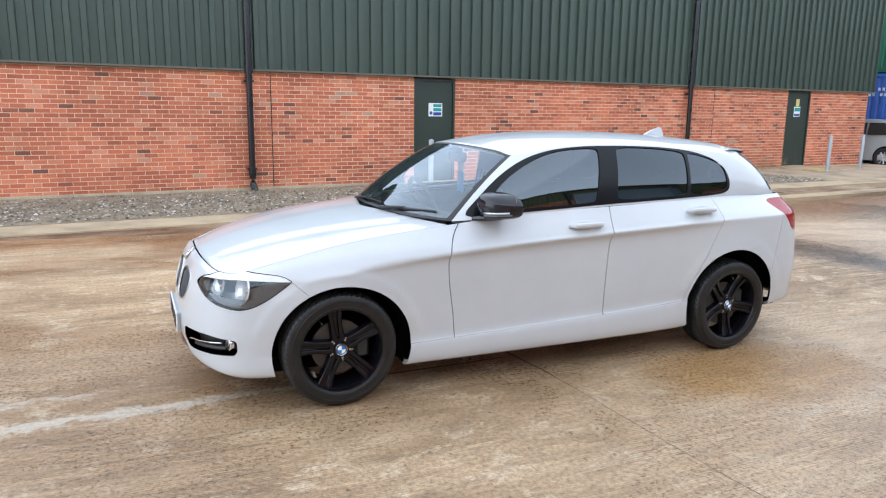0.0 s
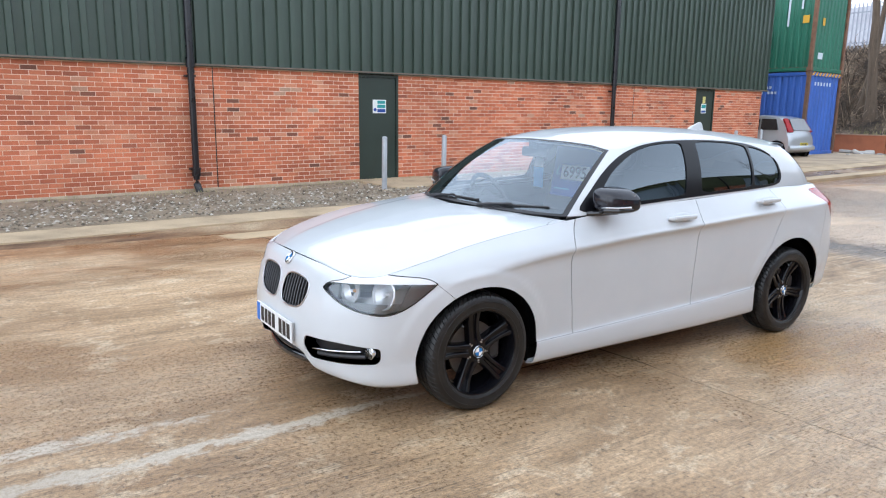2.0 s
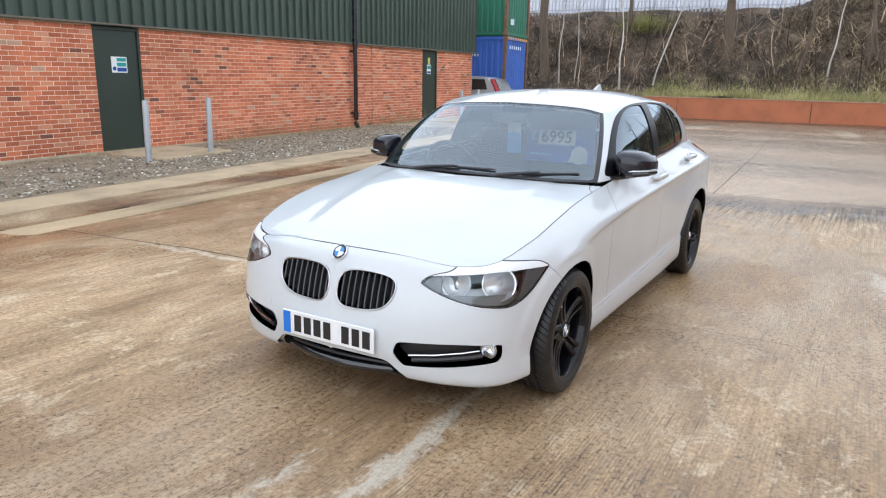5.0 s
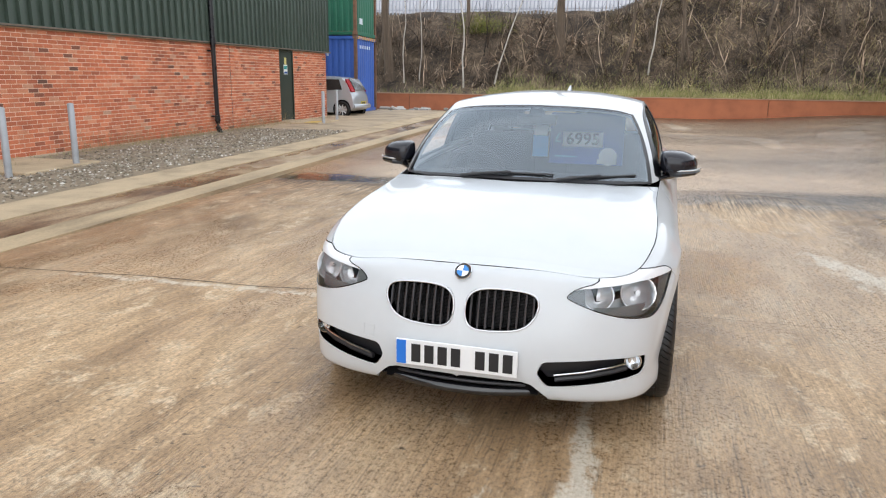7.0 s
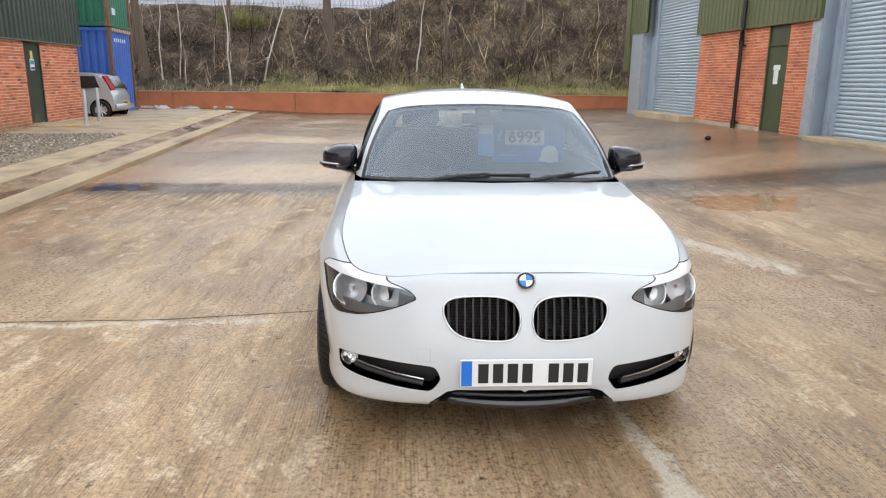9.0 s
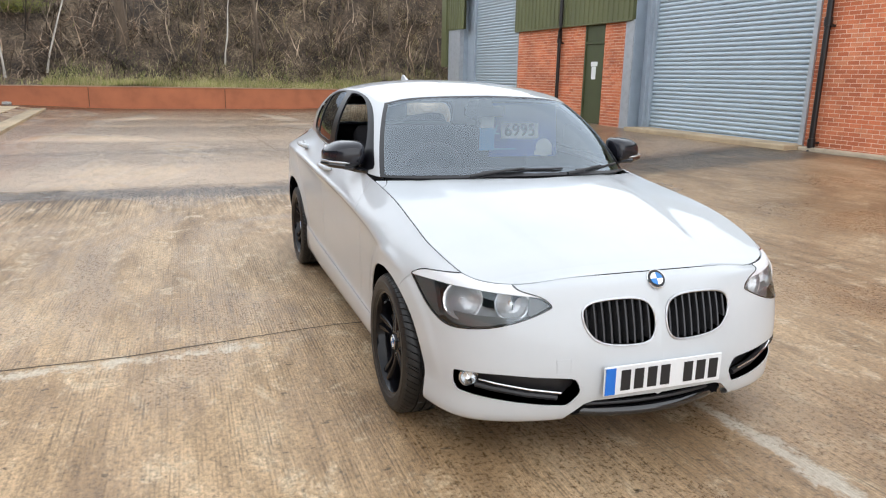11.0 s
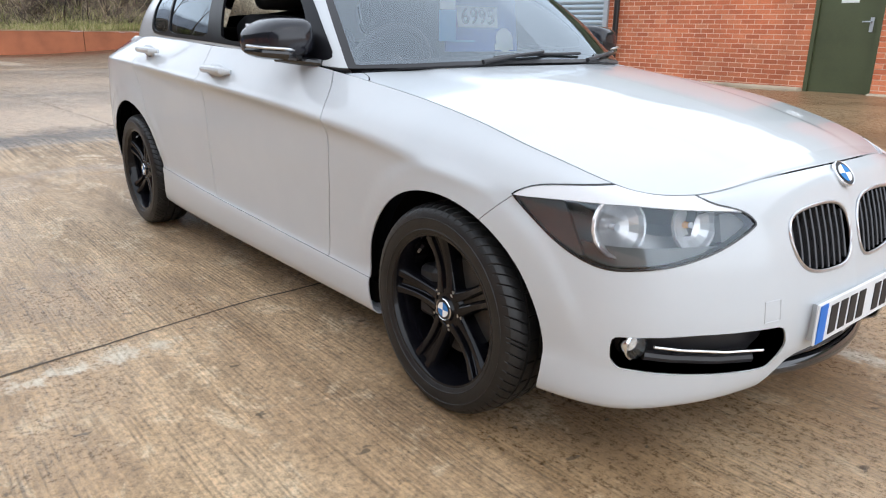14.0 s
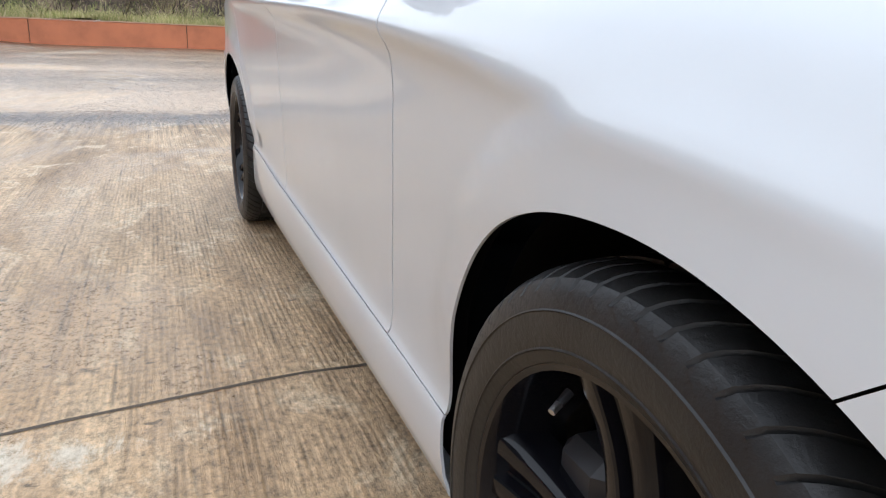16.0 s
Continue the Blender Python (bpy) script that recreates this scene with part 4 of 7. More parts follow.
    for x in (-0.24, 8.62):
        p = thing("downpipe", MR @ pose(x, 0.11, 0), "dark brown plastic rainwater downpipe with sockets and brackets on brick", "downpipe", "unit downpipes")
        if x > 0:
            part("pipe", cyl(bmesh.new(), (-0.12, 0.06, 2.95), (-0.12, 0.06, 4.9), 0.055), PIPE_BROWN, p)
            part("offset_bend", tube(bmesh.new(), [(-0.12, 0.06, 3.0), (-0.12, 0.06, 2.82), (0, 0, 2.62), (0, 0, 2.5)], 0.062, 12), PIPE_BROWN, p)
        else:
            part("pipe", cyl(bmesh.new(), (0, 0, 2.5), (0, 0, 4.9), 0.055), PIPE_BROWN, p)
        part("pipe", cyl(bmesh.new(), (0, 0, 0.42), (0, 0, 2.6), 0.052), PIPE_BROWN, p)
        part("socket", cyl(bmesh.new(), (0, 0, 2.50), (0, 0, 2.64), 0.07), PIPE_BROWN, p)
        part("socket", cyl(bmesh.new(), (0, 0, 0.40), (0, 0, 0.54), 0.068), PIPE_BROWN, p)
        part("shoe", tube(bmesh.new(), [(0, 0, 0.42), (0, 0, 0.34), (0.0, 0.03, 0.27)], 0.06, 12), PIPE_BROWN, p)
        for z in (0.47, 2.5):
            part("bracket", boxed(-0.08, 0.08, -0.11, 0.0, z - 0.02, z + 0.02, 0.004), PIPE_BROWN, p)


build_unit()

# ---- the white hatchback ----
def car_paint():
    m = material("white_car_paint", (0.56, 0.585, 0.605), 0.35, 0.0, 0.8, 0.2)
    n = Nodes(m)
    film = n.noise(3.0, 5, 0.6)
    drops = n.noise(260, 2, 0.5)
    n.colour(n.ramp(film, [(0.3, (0.545, 0.572, 0.593)), (0.7, (0.58, 0.602, 0.62))]))
    n.normal(n.bump(drops, 0.012, 0.002))
    return m


PAINT = car_paint()
GLOSS_BLACK = material("gloss_black", (0.008, 0.008, 0.010), 0.12, 0.0, 0.6)
TRIM_BLACK = material("black_trim_film", (0.006, 0.006, 0.008), 0.32, spec=0.22)
SATIN_BLACK = worn("satin_black_plastic", (0.024, 0.024, 0.027), 0.45, 20, 0.2)
WHEEL_BLACK = material("black_wheel_paint", (0.005, 0.005, 0.007), 0.10, spec=0.28)
LINER = material("black_liner", (0.004, 0.004, 0.005), 0.9, spec=0.1)
CHROME = material("chrome", (0.75, 0.76, 0.78), 0.12, 1.0)
SATIN_METAL = material("satin_metal", (0.58, 0.59, 0.61), 0.28, 1.0)
MIRROR_CAP = material("black_gloss_cap", (0.012, 0.0125, 0.018), 0.14, spec=0.5)
LAMP_GREY = material("lamp_housing_grey", (0.70, 0.70, 0.71), 0.3)
BEZEL = material("bezel_grey", (0.22, 0.22, 0.222), 0.3)
MARKER = material("marker_grey", (0.19, 0.195, 0.205), 0.28)
REFLECTOR = material("reflector_chrome", (0.90, 0.90, 0.92), 0.2, 0.38)
CLEAR = glass("clear_glass", (0.97, 0.98, 0.98), clear=1.75)
SCREEN = glass("windscreen_glass", (0.92, 0.96, 0.98), clear=2.5)
TINT = glass("tinted_glass", (0.035, 0.04, 0.045), clear=1.85)
SIDE = glass("door_glass", (0.07, 0.08, 0.09), clear=2.25)
RED_LENS = material("red_lens", (0.30, 0.004, 0.008), 0.15, spec=0.3)
AMBER = material("amber_bulb", (0.85, 0.42, 0.10), 0.25)
PLATE_WHITE = worn("plate_white", (0.78, 0.79, 0.80), 0.4, 12, 0.05)
PLATE_BLUE = material("plate_blue", (0.01, 0.16, 0.62), 0.4)
ROUNDEL_BLUE = material("roundel_blue", (0.02, 0.20, 0.55), 0.25, 0.0, 0.5)
PRINT_BLACK = material("print_black", (0.012, 0.012, 0.014), 0.5)
CABIN = worn("cabin_plastic", (0.030, 0.030, 0.033), 0.7, 20, 0.2)
SEAT_CLOTH = worn("seat_cloth", (0.024, 0.024, 0.028), 0.9, 30, 0.3)
CARD_BLUE = material("blue_card", (0.035, 0.12, 0.55), 0.5)
CARD_PALE = material("pale_blue_card", (0.10, 0.40, 0.78), 0.5)
CARD_WHITE = material("white_card", (0.92, 0.94, 0.92), 0.5)


def rubber():
    m = material("tyre_rubber", (0.012, 0.012, 0.013), 0.40, spec=0.38)
    n = Nodes(m)
    n.colour(n.ramp(n.noise(14, 5, 0.6), [(0.3, (0.008, 0.008, 0.0085)), (0.7, (0.019, 0.0185, 0.018))]))
    n.normal(n.bump(n.noise(150, 4, 0.7), 0.4, 0.002))
    return m


RUBBER = rubber()
car = thing("hatchback_car", pose(0, 0, 0), "white five-door hatchback with gloss black wheels and black kidney grilles", "car")

# half plan outline, nose to tail, and the lines that run round the body at rising heights: (inset, height)
U = np.arange(15.0)
plan_x = [-2.105, -2.085, -2.005, -1.865, -1.62, -1.345, -0.95, -0.3, 0.45, 0.95, 1.345, 1.75, 2.03, 2.17, 2.205]
plan_y = [0.0, 0.335, 0.59, 0.762, 0.845, 0.876, 0.868, 0.868, 0.876, 0.878, 0.884, 0.862, 0.75, 0.45, 0.0]
UNDER_IN = [0.075, 0.07, 0.06, 0.05, 0.05, 0.06, 0.09, 0.09, 0.09, 0.09, 0.08, 0.06, 0.07, 0.08, 0.09]
UNDER_Z = [0.200, 0.19, 0.180, 0.175, 0.180, 0.172, 0.165, 0.166, 0.172, 0.185, 0.22, 0.27, 0.27, 0.27, 0.27]
VALANCE_IN = [0.04, 0.035, 0.03, 0.025, 0.025, 0.03, 0.045, 0.045, 0.045, 0.045, 0.04, 0.03, 0.03, 0.03, 0.04]
VALANCE_Z = [0.220, 0.21, 0.200, 0.195, 0.195, 0.187, 0.177, 0.177, 0.184, 0.197, 0.24, 0.29, 0.29, 0.29, 0.29]
SILL_TOP_IN = [0.012, 0.012, 0.015, 0.018, 0.018, 0.025, 0.034, 0.032, 0.032, 0.034, 0.03, 0.012, 0.012, 0.01, 0.01]
SILL_TOP_Z = [0.285, 0.285, 0.285, 0.29, 0.28, 0.28, 0.285, 0.305, 0.335, 0.362, 0.39, 0.42, 0.40, 0.40, 0.40]
SILL_STEP_IN = [0.008, 0.008, 0.012, 0.016, 0.022, 0.030, 0.042, 0.042, 0.042, 0.041, 0.033, 0.010, 0.008, 0.006, 0.006]
SILL_STEP_Z = [0.300, 0.30, 0.30, 0.305, 0.295, 0.295, 0.300, 0.320, 0.350, 0.378, 0.405, 0.435, 0.42, 0.42, 0.42]
FLANK_LOW_IN = [0.005, 0.004, 0.006, 0.010, 0.014, 0.016, 0.036, 0.040, 0.040, 0.032, 0.014, 0.002, 0.0, 0.0, 0.0]
FLANK_LOW_Z = [0.42, 0.42, 0.42, 0.43, 0.44, 0.44, 0.45, 0.46, 0.47, 0.49, 0.50, 0.53, 0.54, 0.54, 0.54]
FLANK_IN = [0.035, 0.03, 0.026, 0.020, 0.010, 0.004, 0.024, 0.032, 0.032, 0.025, 0.006, 0.002, 0.01, 0.015, 0.015]
FLANK_Z = [0.56, 0.56, 0.56, 0.57, 0.59, 0.60, 0.61, 0.62, 0.635, 0.65, 0.66, 0.68, 0.69, 0.69, 0.69]
SCOOP_IN = [0.056, 0.051, 0.045, 0.036, 0.017, 0.007, 0.014, 0.021, 0.021, 0.016, 0.006, 0.009, 0.024, 0.04, 0.04]
SCOOP_Z = [0.628, 0.628, 0.624, 0.631, 0.658, 0.686, 0.735, 0.782, 0.820, 0.846, 0.858, 0.858, 0.83, 0.81, 0.81]
CREASE_IN = [0.065, 0.06, 0.052, 0.042, 0.020, 0.008, 0.002, 0.0, 0.0, 0.0, 0.004, 0.012, 0.03, 0.05, 0.05]
CREASE_Z = [0.655, 0.655, 0.65, 0.655, 0.685, 0.72, 0.765, 0.815, 0.855, 0.88, 0.895, 0.90, 0.88, 0.86, 0.86]
SHOULDER_IN = [0.082, 0.076, 0.066, 0.056, 0.040, 0.036, 0.018, 0.014, 0.016, 0.018, 0.020, 0.025, 0.05, 0.08, 0.08]
SHOULDER_Z = [0.695, 0.692, 0.682, 0.69, 0.728, 0.770, 0.803, 0.842, 0.880, 0.905, 0.918, 0.92, 0.92, 0.91, 0.91]
WAIST_IN = [0.118, 0.115, 0.100, 0.090, 0.096, 0.114, 0.116, 0.095, 0.103, 0.136, 0.184, 0.205, 0.16, 0.11, 0.10]
WAIST_Z = [0.733, 0.728, 0.703, 0.721, 0.786, 0.846, 0.900, 0.970, 1.003, 1.020, 1.030, 1.030, 1.03, 1.025, 1.02]
LINES = list(zip((UNDER_IN, VALANCE_IN, SILL_TOP_IN, SILL_STEP_IN, FLANK_LOW_IN, FLANK_IN, SCOOP_IN, CREASE_IN, SHOULDER_IN, WAIST_IN),
                 (UNDER_Z, VALANCE_Z, SILL_TOP_Z, SILL_STEP_Z, FLANK_LOW_Z, FLANK_Z, SCOOP_Z, CREASE_Z, SHOULDER_Z, WAIST_Z)))
AT_X, AT_Y = spline(U, plan_x), spline(U, plan_y)


def wrap_sheet():
    us = np.concatenate([np.linspace(0, 4, 90), np.linspace(4, 11, 150)[1:], np.linspace(11, 14, 30)[1:]])
    x, y = AT_X(us), AT_Y(us)
    dx, dy = np.gradient(x, us), np.gradient(y, us)
    l = np.hypot(dx, dy)
    nx, ny = dy / l, -dx / l          # inward is to the right of the way from nose to tail
    inset = np.stack([spline(U, a)(us) for a, _ in LINES], 1)
    high = np.stack([spline(U, b)(us) for _, b in LINES], 1)
    rows = np.array([0, 0.6, 1.6, 2.1, 3.6, 4.9, 5.9, 6.3, 6.8, 8.0])
    rr = np.concatenate([np.linspace(0, 2.1, 10), np.linspace(2.1, 5.6, 20)[1:], np.linspace(5.6, 6.3, 8)[1:], np.linspace(6.3, 6.8, 6)[1:], np.linspace(6.8, 8.0, 14)[1:]])
    ins = spline(rows, inset.T)(rr).T
    zz = spline(rows, high.T)(rr).T
    P = np.stack([x[:, None] + nx[:, None] * ins, y[:, None] + ny[:, None] * ins, zz], -1)
    for cx, cz, a, b in ((-1.345, 0.30, 0.378, 0.352), (1.345, 0.318, 0.369, 0.376)):      # flared wheel arches
        rho = np.hypot((P[..., 0] - cx) / a, (P[..., 2] - cz) / b)
        t = np.clip((1.26 - rho) / 0.11, 0, 1)
        low = np.clip((P[..., 2] - 0.33) / 0.12, 0, 1)
        P[..., 1] += 0.007 * t * t * (3 - 2 * t) * low
    P[0, :, 1] = 0
    P[-1, :, 1] = 0
    W = np.stack([np.broadcast_to(us[:, None], zz.shape), np.broadcast_to(rr[None], zz.shape)], -1)
    return Sheet.grid(P, W), P[:, -1, :], us


wrap, edge, edge_u = wrap_sheet()
if wrap.N[np.argmin(np.abs(wrap.P[:, 0] - 0.3)), 1] < 0:
    wrap = Sheet(wrap.P, -wrap.N, wrap.W, wrap.T[:, ::-1])


def arch(o, cx, cz, a, b):
    dx = o.P[:, 0] - cx
    dx, dz = np.where(dx < 0, dx / a[0], dx / a[1]), (o.P[:, 2] - cz) / b
    return (np.sqrt(dx**2 + dz**2) - 1) * b


ARCH_F = lambda o: arch(o, -1.345, 0.30, (0.355, 0.394), 0.352)
ARCH_R = lambda o: arch(o, 1.345, 0.318, (0.372, 0.366), 0.376)
_, shell = wrap.cut(ARCH_F)
_, shell = shell.cut(ARCH_R)
# inner black skin behind the joints
hull = wrap.shifted(-0.03)
_, hull = hull.cut(lambda o: arch(o, -1.345, 0.30, (0.37, 0.41), 0.37))
_, hull = hull.cut(lambda o: arch(o, 1.345, 0.318, (0.39, 0.385), 0.395))
_, hull = hull.cut(lambda o: o.W[:, 1] - 0.25)

by_yz = lambda poly: (lambda o: np.where(o.P[:, 0] < -1.6, inside(poly, np.abs(o.P[:, 1]), o.P[:, 2]), 9.0))
by_uz = lambda poly: (lambda o: np.where(o.W[:, 0] < 6, inside(poly, o.W[:, 0] * 0.25, o.P[:, 2]), 9.0))
by_xz = lambda poly: (lambda o: np.where((o.W[:, 0] > 3.5) & (o.W[:, 0] < 12.3), inside(poly, o.P[:, 0], o.P[:, 2]), 9.0))
KIDNEY = rounded([(0.020, 0.650), (0.022, 0.490), (0.12, 0.483), (0.275, 0.497), (0.328, 0.575), (0.322, 0.645), (0.20, 0.657)], 2, 0.24)
LAMP = rounded([(u * 0.25, z) for u, z in ((1.38, 0.637), (1.40, 0.630), (1.60, 0.606), (1.91, 0.578), (2.34, 0.553), (2.85, 0.542), (3.10, 0.5405), (3.35, 0.556), (3.61, 0.590), (3.87, 0.640), (4.09, 0.686), (4.09, 0.691), (3.90, 0.716), (3.61, 0.724), (3.1, 0.730), (2.55, 0.74), (2.2, 0.74), (1.97, 0.694), (1.56, 0.674), (1.42, 0.652))], 2)
BROW_LOW = lambda u: np.interp(u, [1.4, 1.62, 2.05, 2.86, 3.55, 3.94, 4.1], [0.66, 0.669, 0.676, 0.688, 0.689, 0.686, 0.686])
FOG = rounded([(0.99 * 0.25, 0.325), (1.14 * 0.25, 0.264), (2.0 * 0.25, 0.281), (2.90 * 0.25, 0.300), (2.99 * 0.25, 0.326), (2.99 * 0.25, 0.384), (2.0 * 0.25, 0.390), (1.06 * 0.25, 0.380)], 2, 0.09)
LOWER = [(0.0, 0.15), (0.385, 0.15), (0.375, 0.215), (0.31, 0.272), (0.27, 0.283), (0.0, 0.283)]
DOOR_F = rounded([(-0.60, 1.10), (-0.635, 0.95), (-0.705, 0.88), (-0.745, 0.78), (-0.735, 0.62), (-0.70, 0.44), (-0.685, 0.28), (-0.66, 0.10), (0.32, 0.10), (0.32, 0.12), (0.312, 0.66), (0.335, 0.92), (0.375, 1.08), (0.375, 1.10)])
DOOR_R = rounded([(0.385, 1.15), (0.385, 1.12), (0.335, 0.92), (0.312, 0.66), (0.32, 0.12), (0.32, 0.10), (0.80, 0.10), (0.90, 0.30), (0.96, 0.43), (1.03, 0.56), (1.12, 0.72), (1.19, 0.88), (1.22, 1.0), (1.22, 1.15)])
BUMPER_F = lambda o: (o.P[:, 0] + 1.595 - 1.137 * (0.683 - o.P[:, 2])) * np.where(o.P[:, 2] > 0.692, 60.0, 1.0)
BUMPER_R = lambda o: 1.66 - o.P[:, 0] + 0.25 * (o.P[:, 2] - 0.5)
BROW = material("lamp_brow", (0.74, 0.75, 0.77), 0.25)
TAIL = rounded([(1.70, 0.985), (1.84, 0.86), (1.90, 0.78), (2.3, 0.79), (2.3, 1.0), (1.76, 1.01)])
SILL = lambda o: o.W[:, 1] - 1.86

for field in (by_yz(KIDNEY), by_uz(FOG), by_yz(LOWER), by_uz(LAMP)):
    _, hull = hull.cut(lambda o: field(o) - 0.01)
kidney_hole, shell = shell.cut(by_yz(KIDNEY))
fog_hole, shell = shell.cut(by_uz(FOG))
lower_hole, shell = shell.cut(by_yz(LOWER))
lamp_hole, shell = shell.cut(by_uz(LAMP))
tail_lens, shell = shell.cut(lambda o: np.where(o.P[:, 0] > 1.4, inside(TAIL, o.P[:, 0], o.P[:, 2]), 9.0))
front_bumper, shell = shell.gap(BUMPER_F, 0.0015)
rear_bumper, shell = shell.gap(BUMPER_R, 0.0015)
sill, shell = shell.gap(lambda o: np.where((o.P[:, 0] > -1.05) & (o.P[:, 0] < 1.1), SILL(o) * 0.06, 9.0), 0.0016)
door_f, shell = shell.gap(by_xz(DOOR_F), 0.0024)
door_r, shell = shell.gap(by_xz(DOOR_R), 0.0019)
fender, quarter = shell.cut(lambda o: o.P[:, 0])

hull.both().make("inner_hull", LINER, car, "black inner body", rim=0)
EDGE = lambda o: np.where(np.minimum(np.abs(ARCH_F(o)), np.abs(ARCH_R(o))) < 0.004, 0.004, np.where(o.W[:, 1] < 0.05, 0.02, 0.005))
front_bumper.both().make("front_bumper", PAINT, car, rim=EDGE)
rear_bumper.both().make("rear_bumper", PAINT, car, rim=EDGE)
for k in (1, -1):
    s = (lambda o: o) if k > 0 else (lambda o: o.mirrored())
    s(fender).make("front_wing", PAINT, car, rim=EDGE)
    s(quarter).make("rear_quarter", PAINT, car, rim=EDGE)
    s(sill).make("sill", PAINT, car, rim=EDGE)
    s(tail_lens).make("tail_lamp", RED_LENS, car, "red rear lamp lens", rim=0.01)

# ---- bonnet ----
CX = spline([0, 1, 2, 3, 4, 5, 6, 6.45], [-1.987, -1.98, -1.955, -1.90, -1.74, -1.47, -1.10, -0.965])
CZ = spline([-1.99, -1.9, -1.7, -1.4, -1.15, -0.98], [0.7335, 0.768, 0.828, 0.890, 0.929, 0.947])


def bonnet_sheet():
    keep = edge_u <= 6.44
    e, u = edge[keep], edge_u[keep]
    q = np.concatenate([np.linspace(0.0075, 0.2, 10), np.linspace(0.2, 1, 24)[1:]])
    cx = CX(u)
    cz = CZ(cx)
    X = e[:, 0, None] + (cx - e[:, 0])[:, None] * (1 - (1 - q) ** 1.3)[None]
    Y = e[:, 1, None] * (1 - q)[None]
    Z = e[:, 2, None] + (cz - e[:, 2])[:, None] * (1 - (1 - q[None]) ** 2.1)
    crease = 0.30 + 0.20 * np.clip((X + 2.0) / 1.0, 0, 1)
    fade = np.clip((X + 2.0) / 0.25, 0, 1)
    Z = Z + 0.007 * fade / (1 + np.exp((Y - crease) / 0.012))
    X = X + 0.0095 * np.clip((3.3 - u) / 0.8, 0, 1)[:, None]
    Y[:, -1] = 0
    P = np.stack([X, Y, Z], -1)
    W = np.stack([np.broadcast_to(u[:, None], X.shape), np.broadcast_to(q[None], X.shape)], -1)
    return Sheet.grid(P, W)


bonnet = bonnet_sheet()
if bonnet.N[:, 2].mean() < 0:
    bonnet = Sheet(bonnet.P, -bonnet.N, bonnet.W, bonnet.T[:, ::-1])
CORNER = rounded([(-0.90, 0.90), (-0.872, 0.775), (-0.835, 0.735), (-0.775, 0.705), (-0.60, 0.68), (-0.50, 0.9)], 2)
wing_corner, bonnet = bonnet.gap(lambda o: inside(CORNER, o.P[:, 0], o.P[:, 1]), 0.002)
for k in (1, -1):
    (wing_corner if k > 0 else wing_corner.mirrored()).make("wing_corner", PAINT, car, rim=0.005)
bonnet.both().make("bonnet", PAINT, car, rim=0.005)
bonnet.shifted(-0.02).both().make("bonnet_liner", LINER, car, "black liner under the bonnet", rim=0)

# ---- glasshouse: windscreen, side windows, roof ----
G = np.arange(11.0)
base_p = spline(G, np.array([(-0.945, 0, 0.962), (-0.905, 0.35, 0.958), (-0.79, 0.60, 0.948), (-0.63, 0.738, 0.945), (-0.3, 0.773, 0.970), (0.30, 0.773, 0.999), (0.9, 0.748, 1.018), (1.35, 0.70, 1.03), (1.79, 0.65, 1.03), (1.99, 0.5, 1.03), (2.085, 0, 1.02)]))
top_p = spline(G, np.array([(-0.335, 0, 1.352), (-0.315, 0.30, 1.343), (-0.27, 0.47, 1.328), (-0.195, 0.588, 1.303), (0.05, 0.615, 1.347), (0.40, 0.618, 1.366), (0.85, 0.603, 1.360), (1.28, 0.577, 1.325), (1.555, 0.545, 1.303), (1.665, 0.42, 1.330), (1.72, 0, 1.345)]))
ROOF_X = spline(G, [-0.335, -0.32, -0.26, -0.12, 0.10, 0.40, 0.85, 1.25, 1.50, 1.65, 1.72])
ROOF_Z = spline([-0.335, -0.1, 0.15, 0.45, 0.8, 1.2, 1.55, 1.72], [1.352, 1.392, 1.418, 1.431, 1.431, 1.415, 1.387, 1.366])


def house_sheets():
    us = np.concatenate([np.linspace(0, 3, 70), np.linspace(3, 8, 130)[1:], np.linspace(8, 10, 40)[1:]])
    b, t = base_p(us), top_p(us)
    r = np.linspace(0, 1, 26)
    side = b[:, None] + (t - b)[:, None] * r[None, :, None]
    out = np.cross(np.gradient(b + t, us, axis=0), t - b)
    out /= np.linalg.norm(out, axis=1, keepdims=True)
    if out[np.argmin(abs(us - 5)), 1] < 0:
        out = -out
    side = side + out[:, None] * (0.028 * 4 * r * (1 - r))[None, :, None]
    side[0, :, 1] = 0
    side[-1, :, 1] = 0
    W = np.stack([np.broadcast_to(us[:, None], side.shape[:2]), np.broadcast_to(r[None], side.shape[:2])], -1)
    low = Sheet.grid(side, W)
    q = np.concatenate([np.linspace(0, 0.25, 12), np.linspace(0.25, 1, 16)[1:]])
    cx = ROOF_X(us)
    cz = ROOF_Z(cx)
    X = t[:, 0, None] + (cx - t[:, 0])[:, None] * q[None]
    Y = t[:, 1, None] * (1 - q)[None]
    Z = t[:, 2, None] + (cz - t[:, 2])[:, None] * (1 - (1 - q[None]) ** 2.4)
    Y[:, -1] = 0
    P = np.stack([X, Y, Z], -1)
    W2 = np.stack([np.broadcast_to(us[:, None], X.shape), np.broadcast_to(q[None] + 1, X.shape)], -1)
    roof = Sheet.grid(P, W2)
    return low, roof


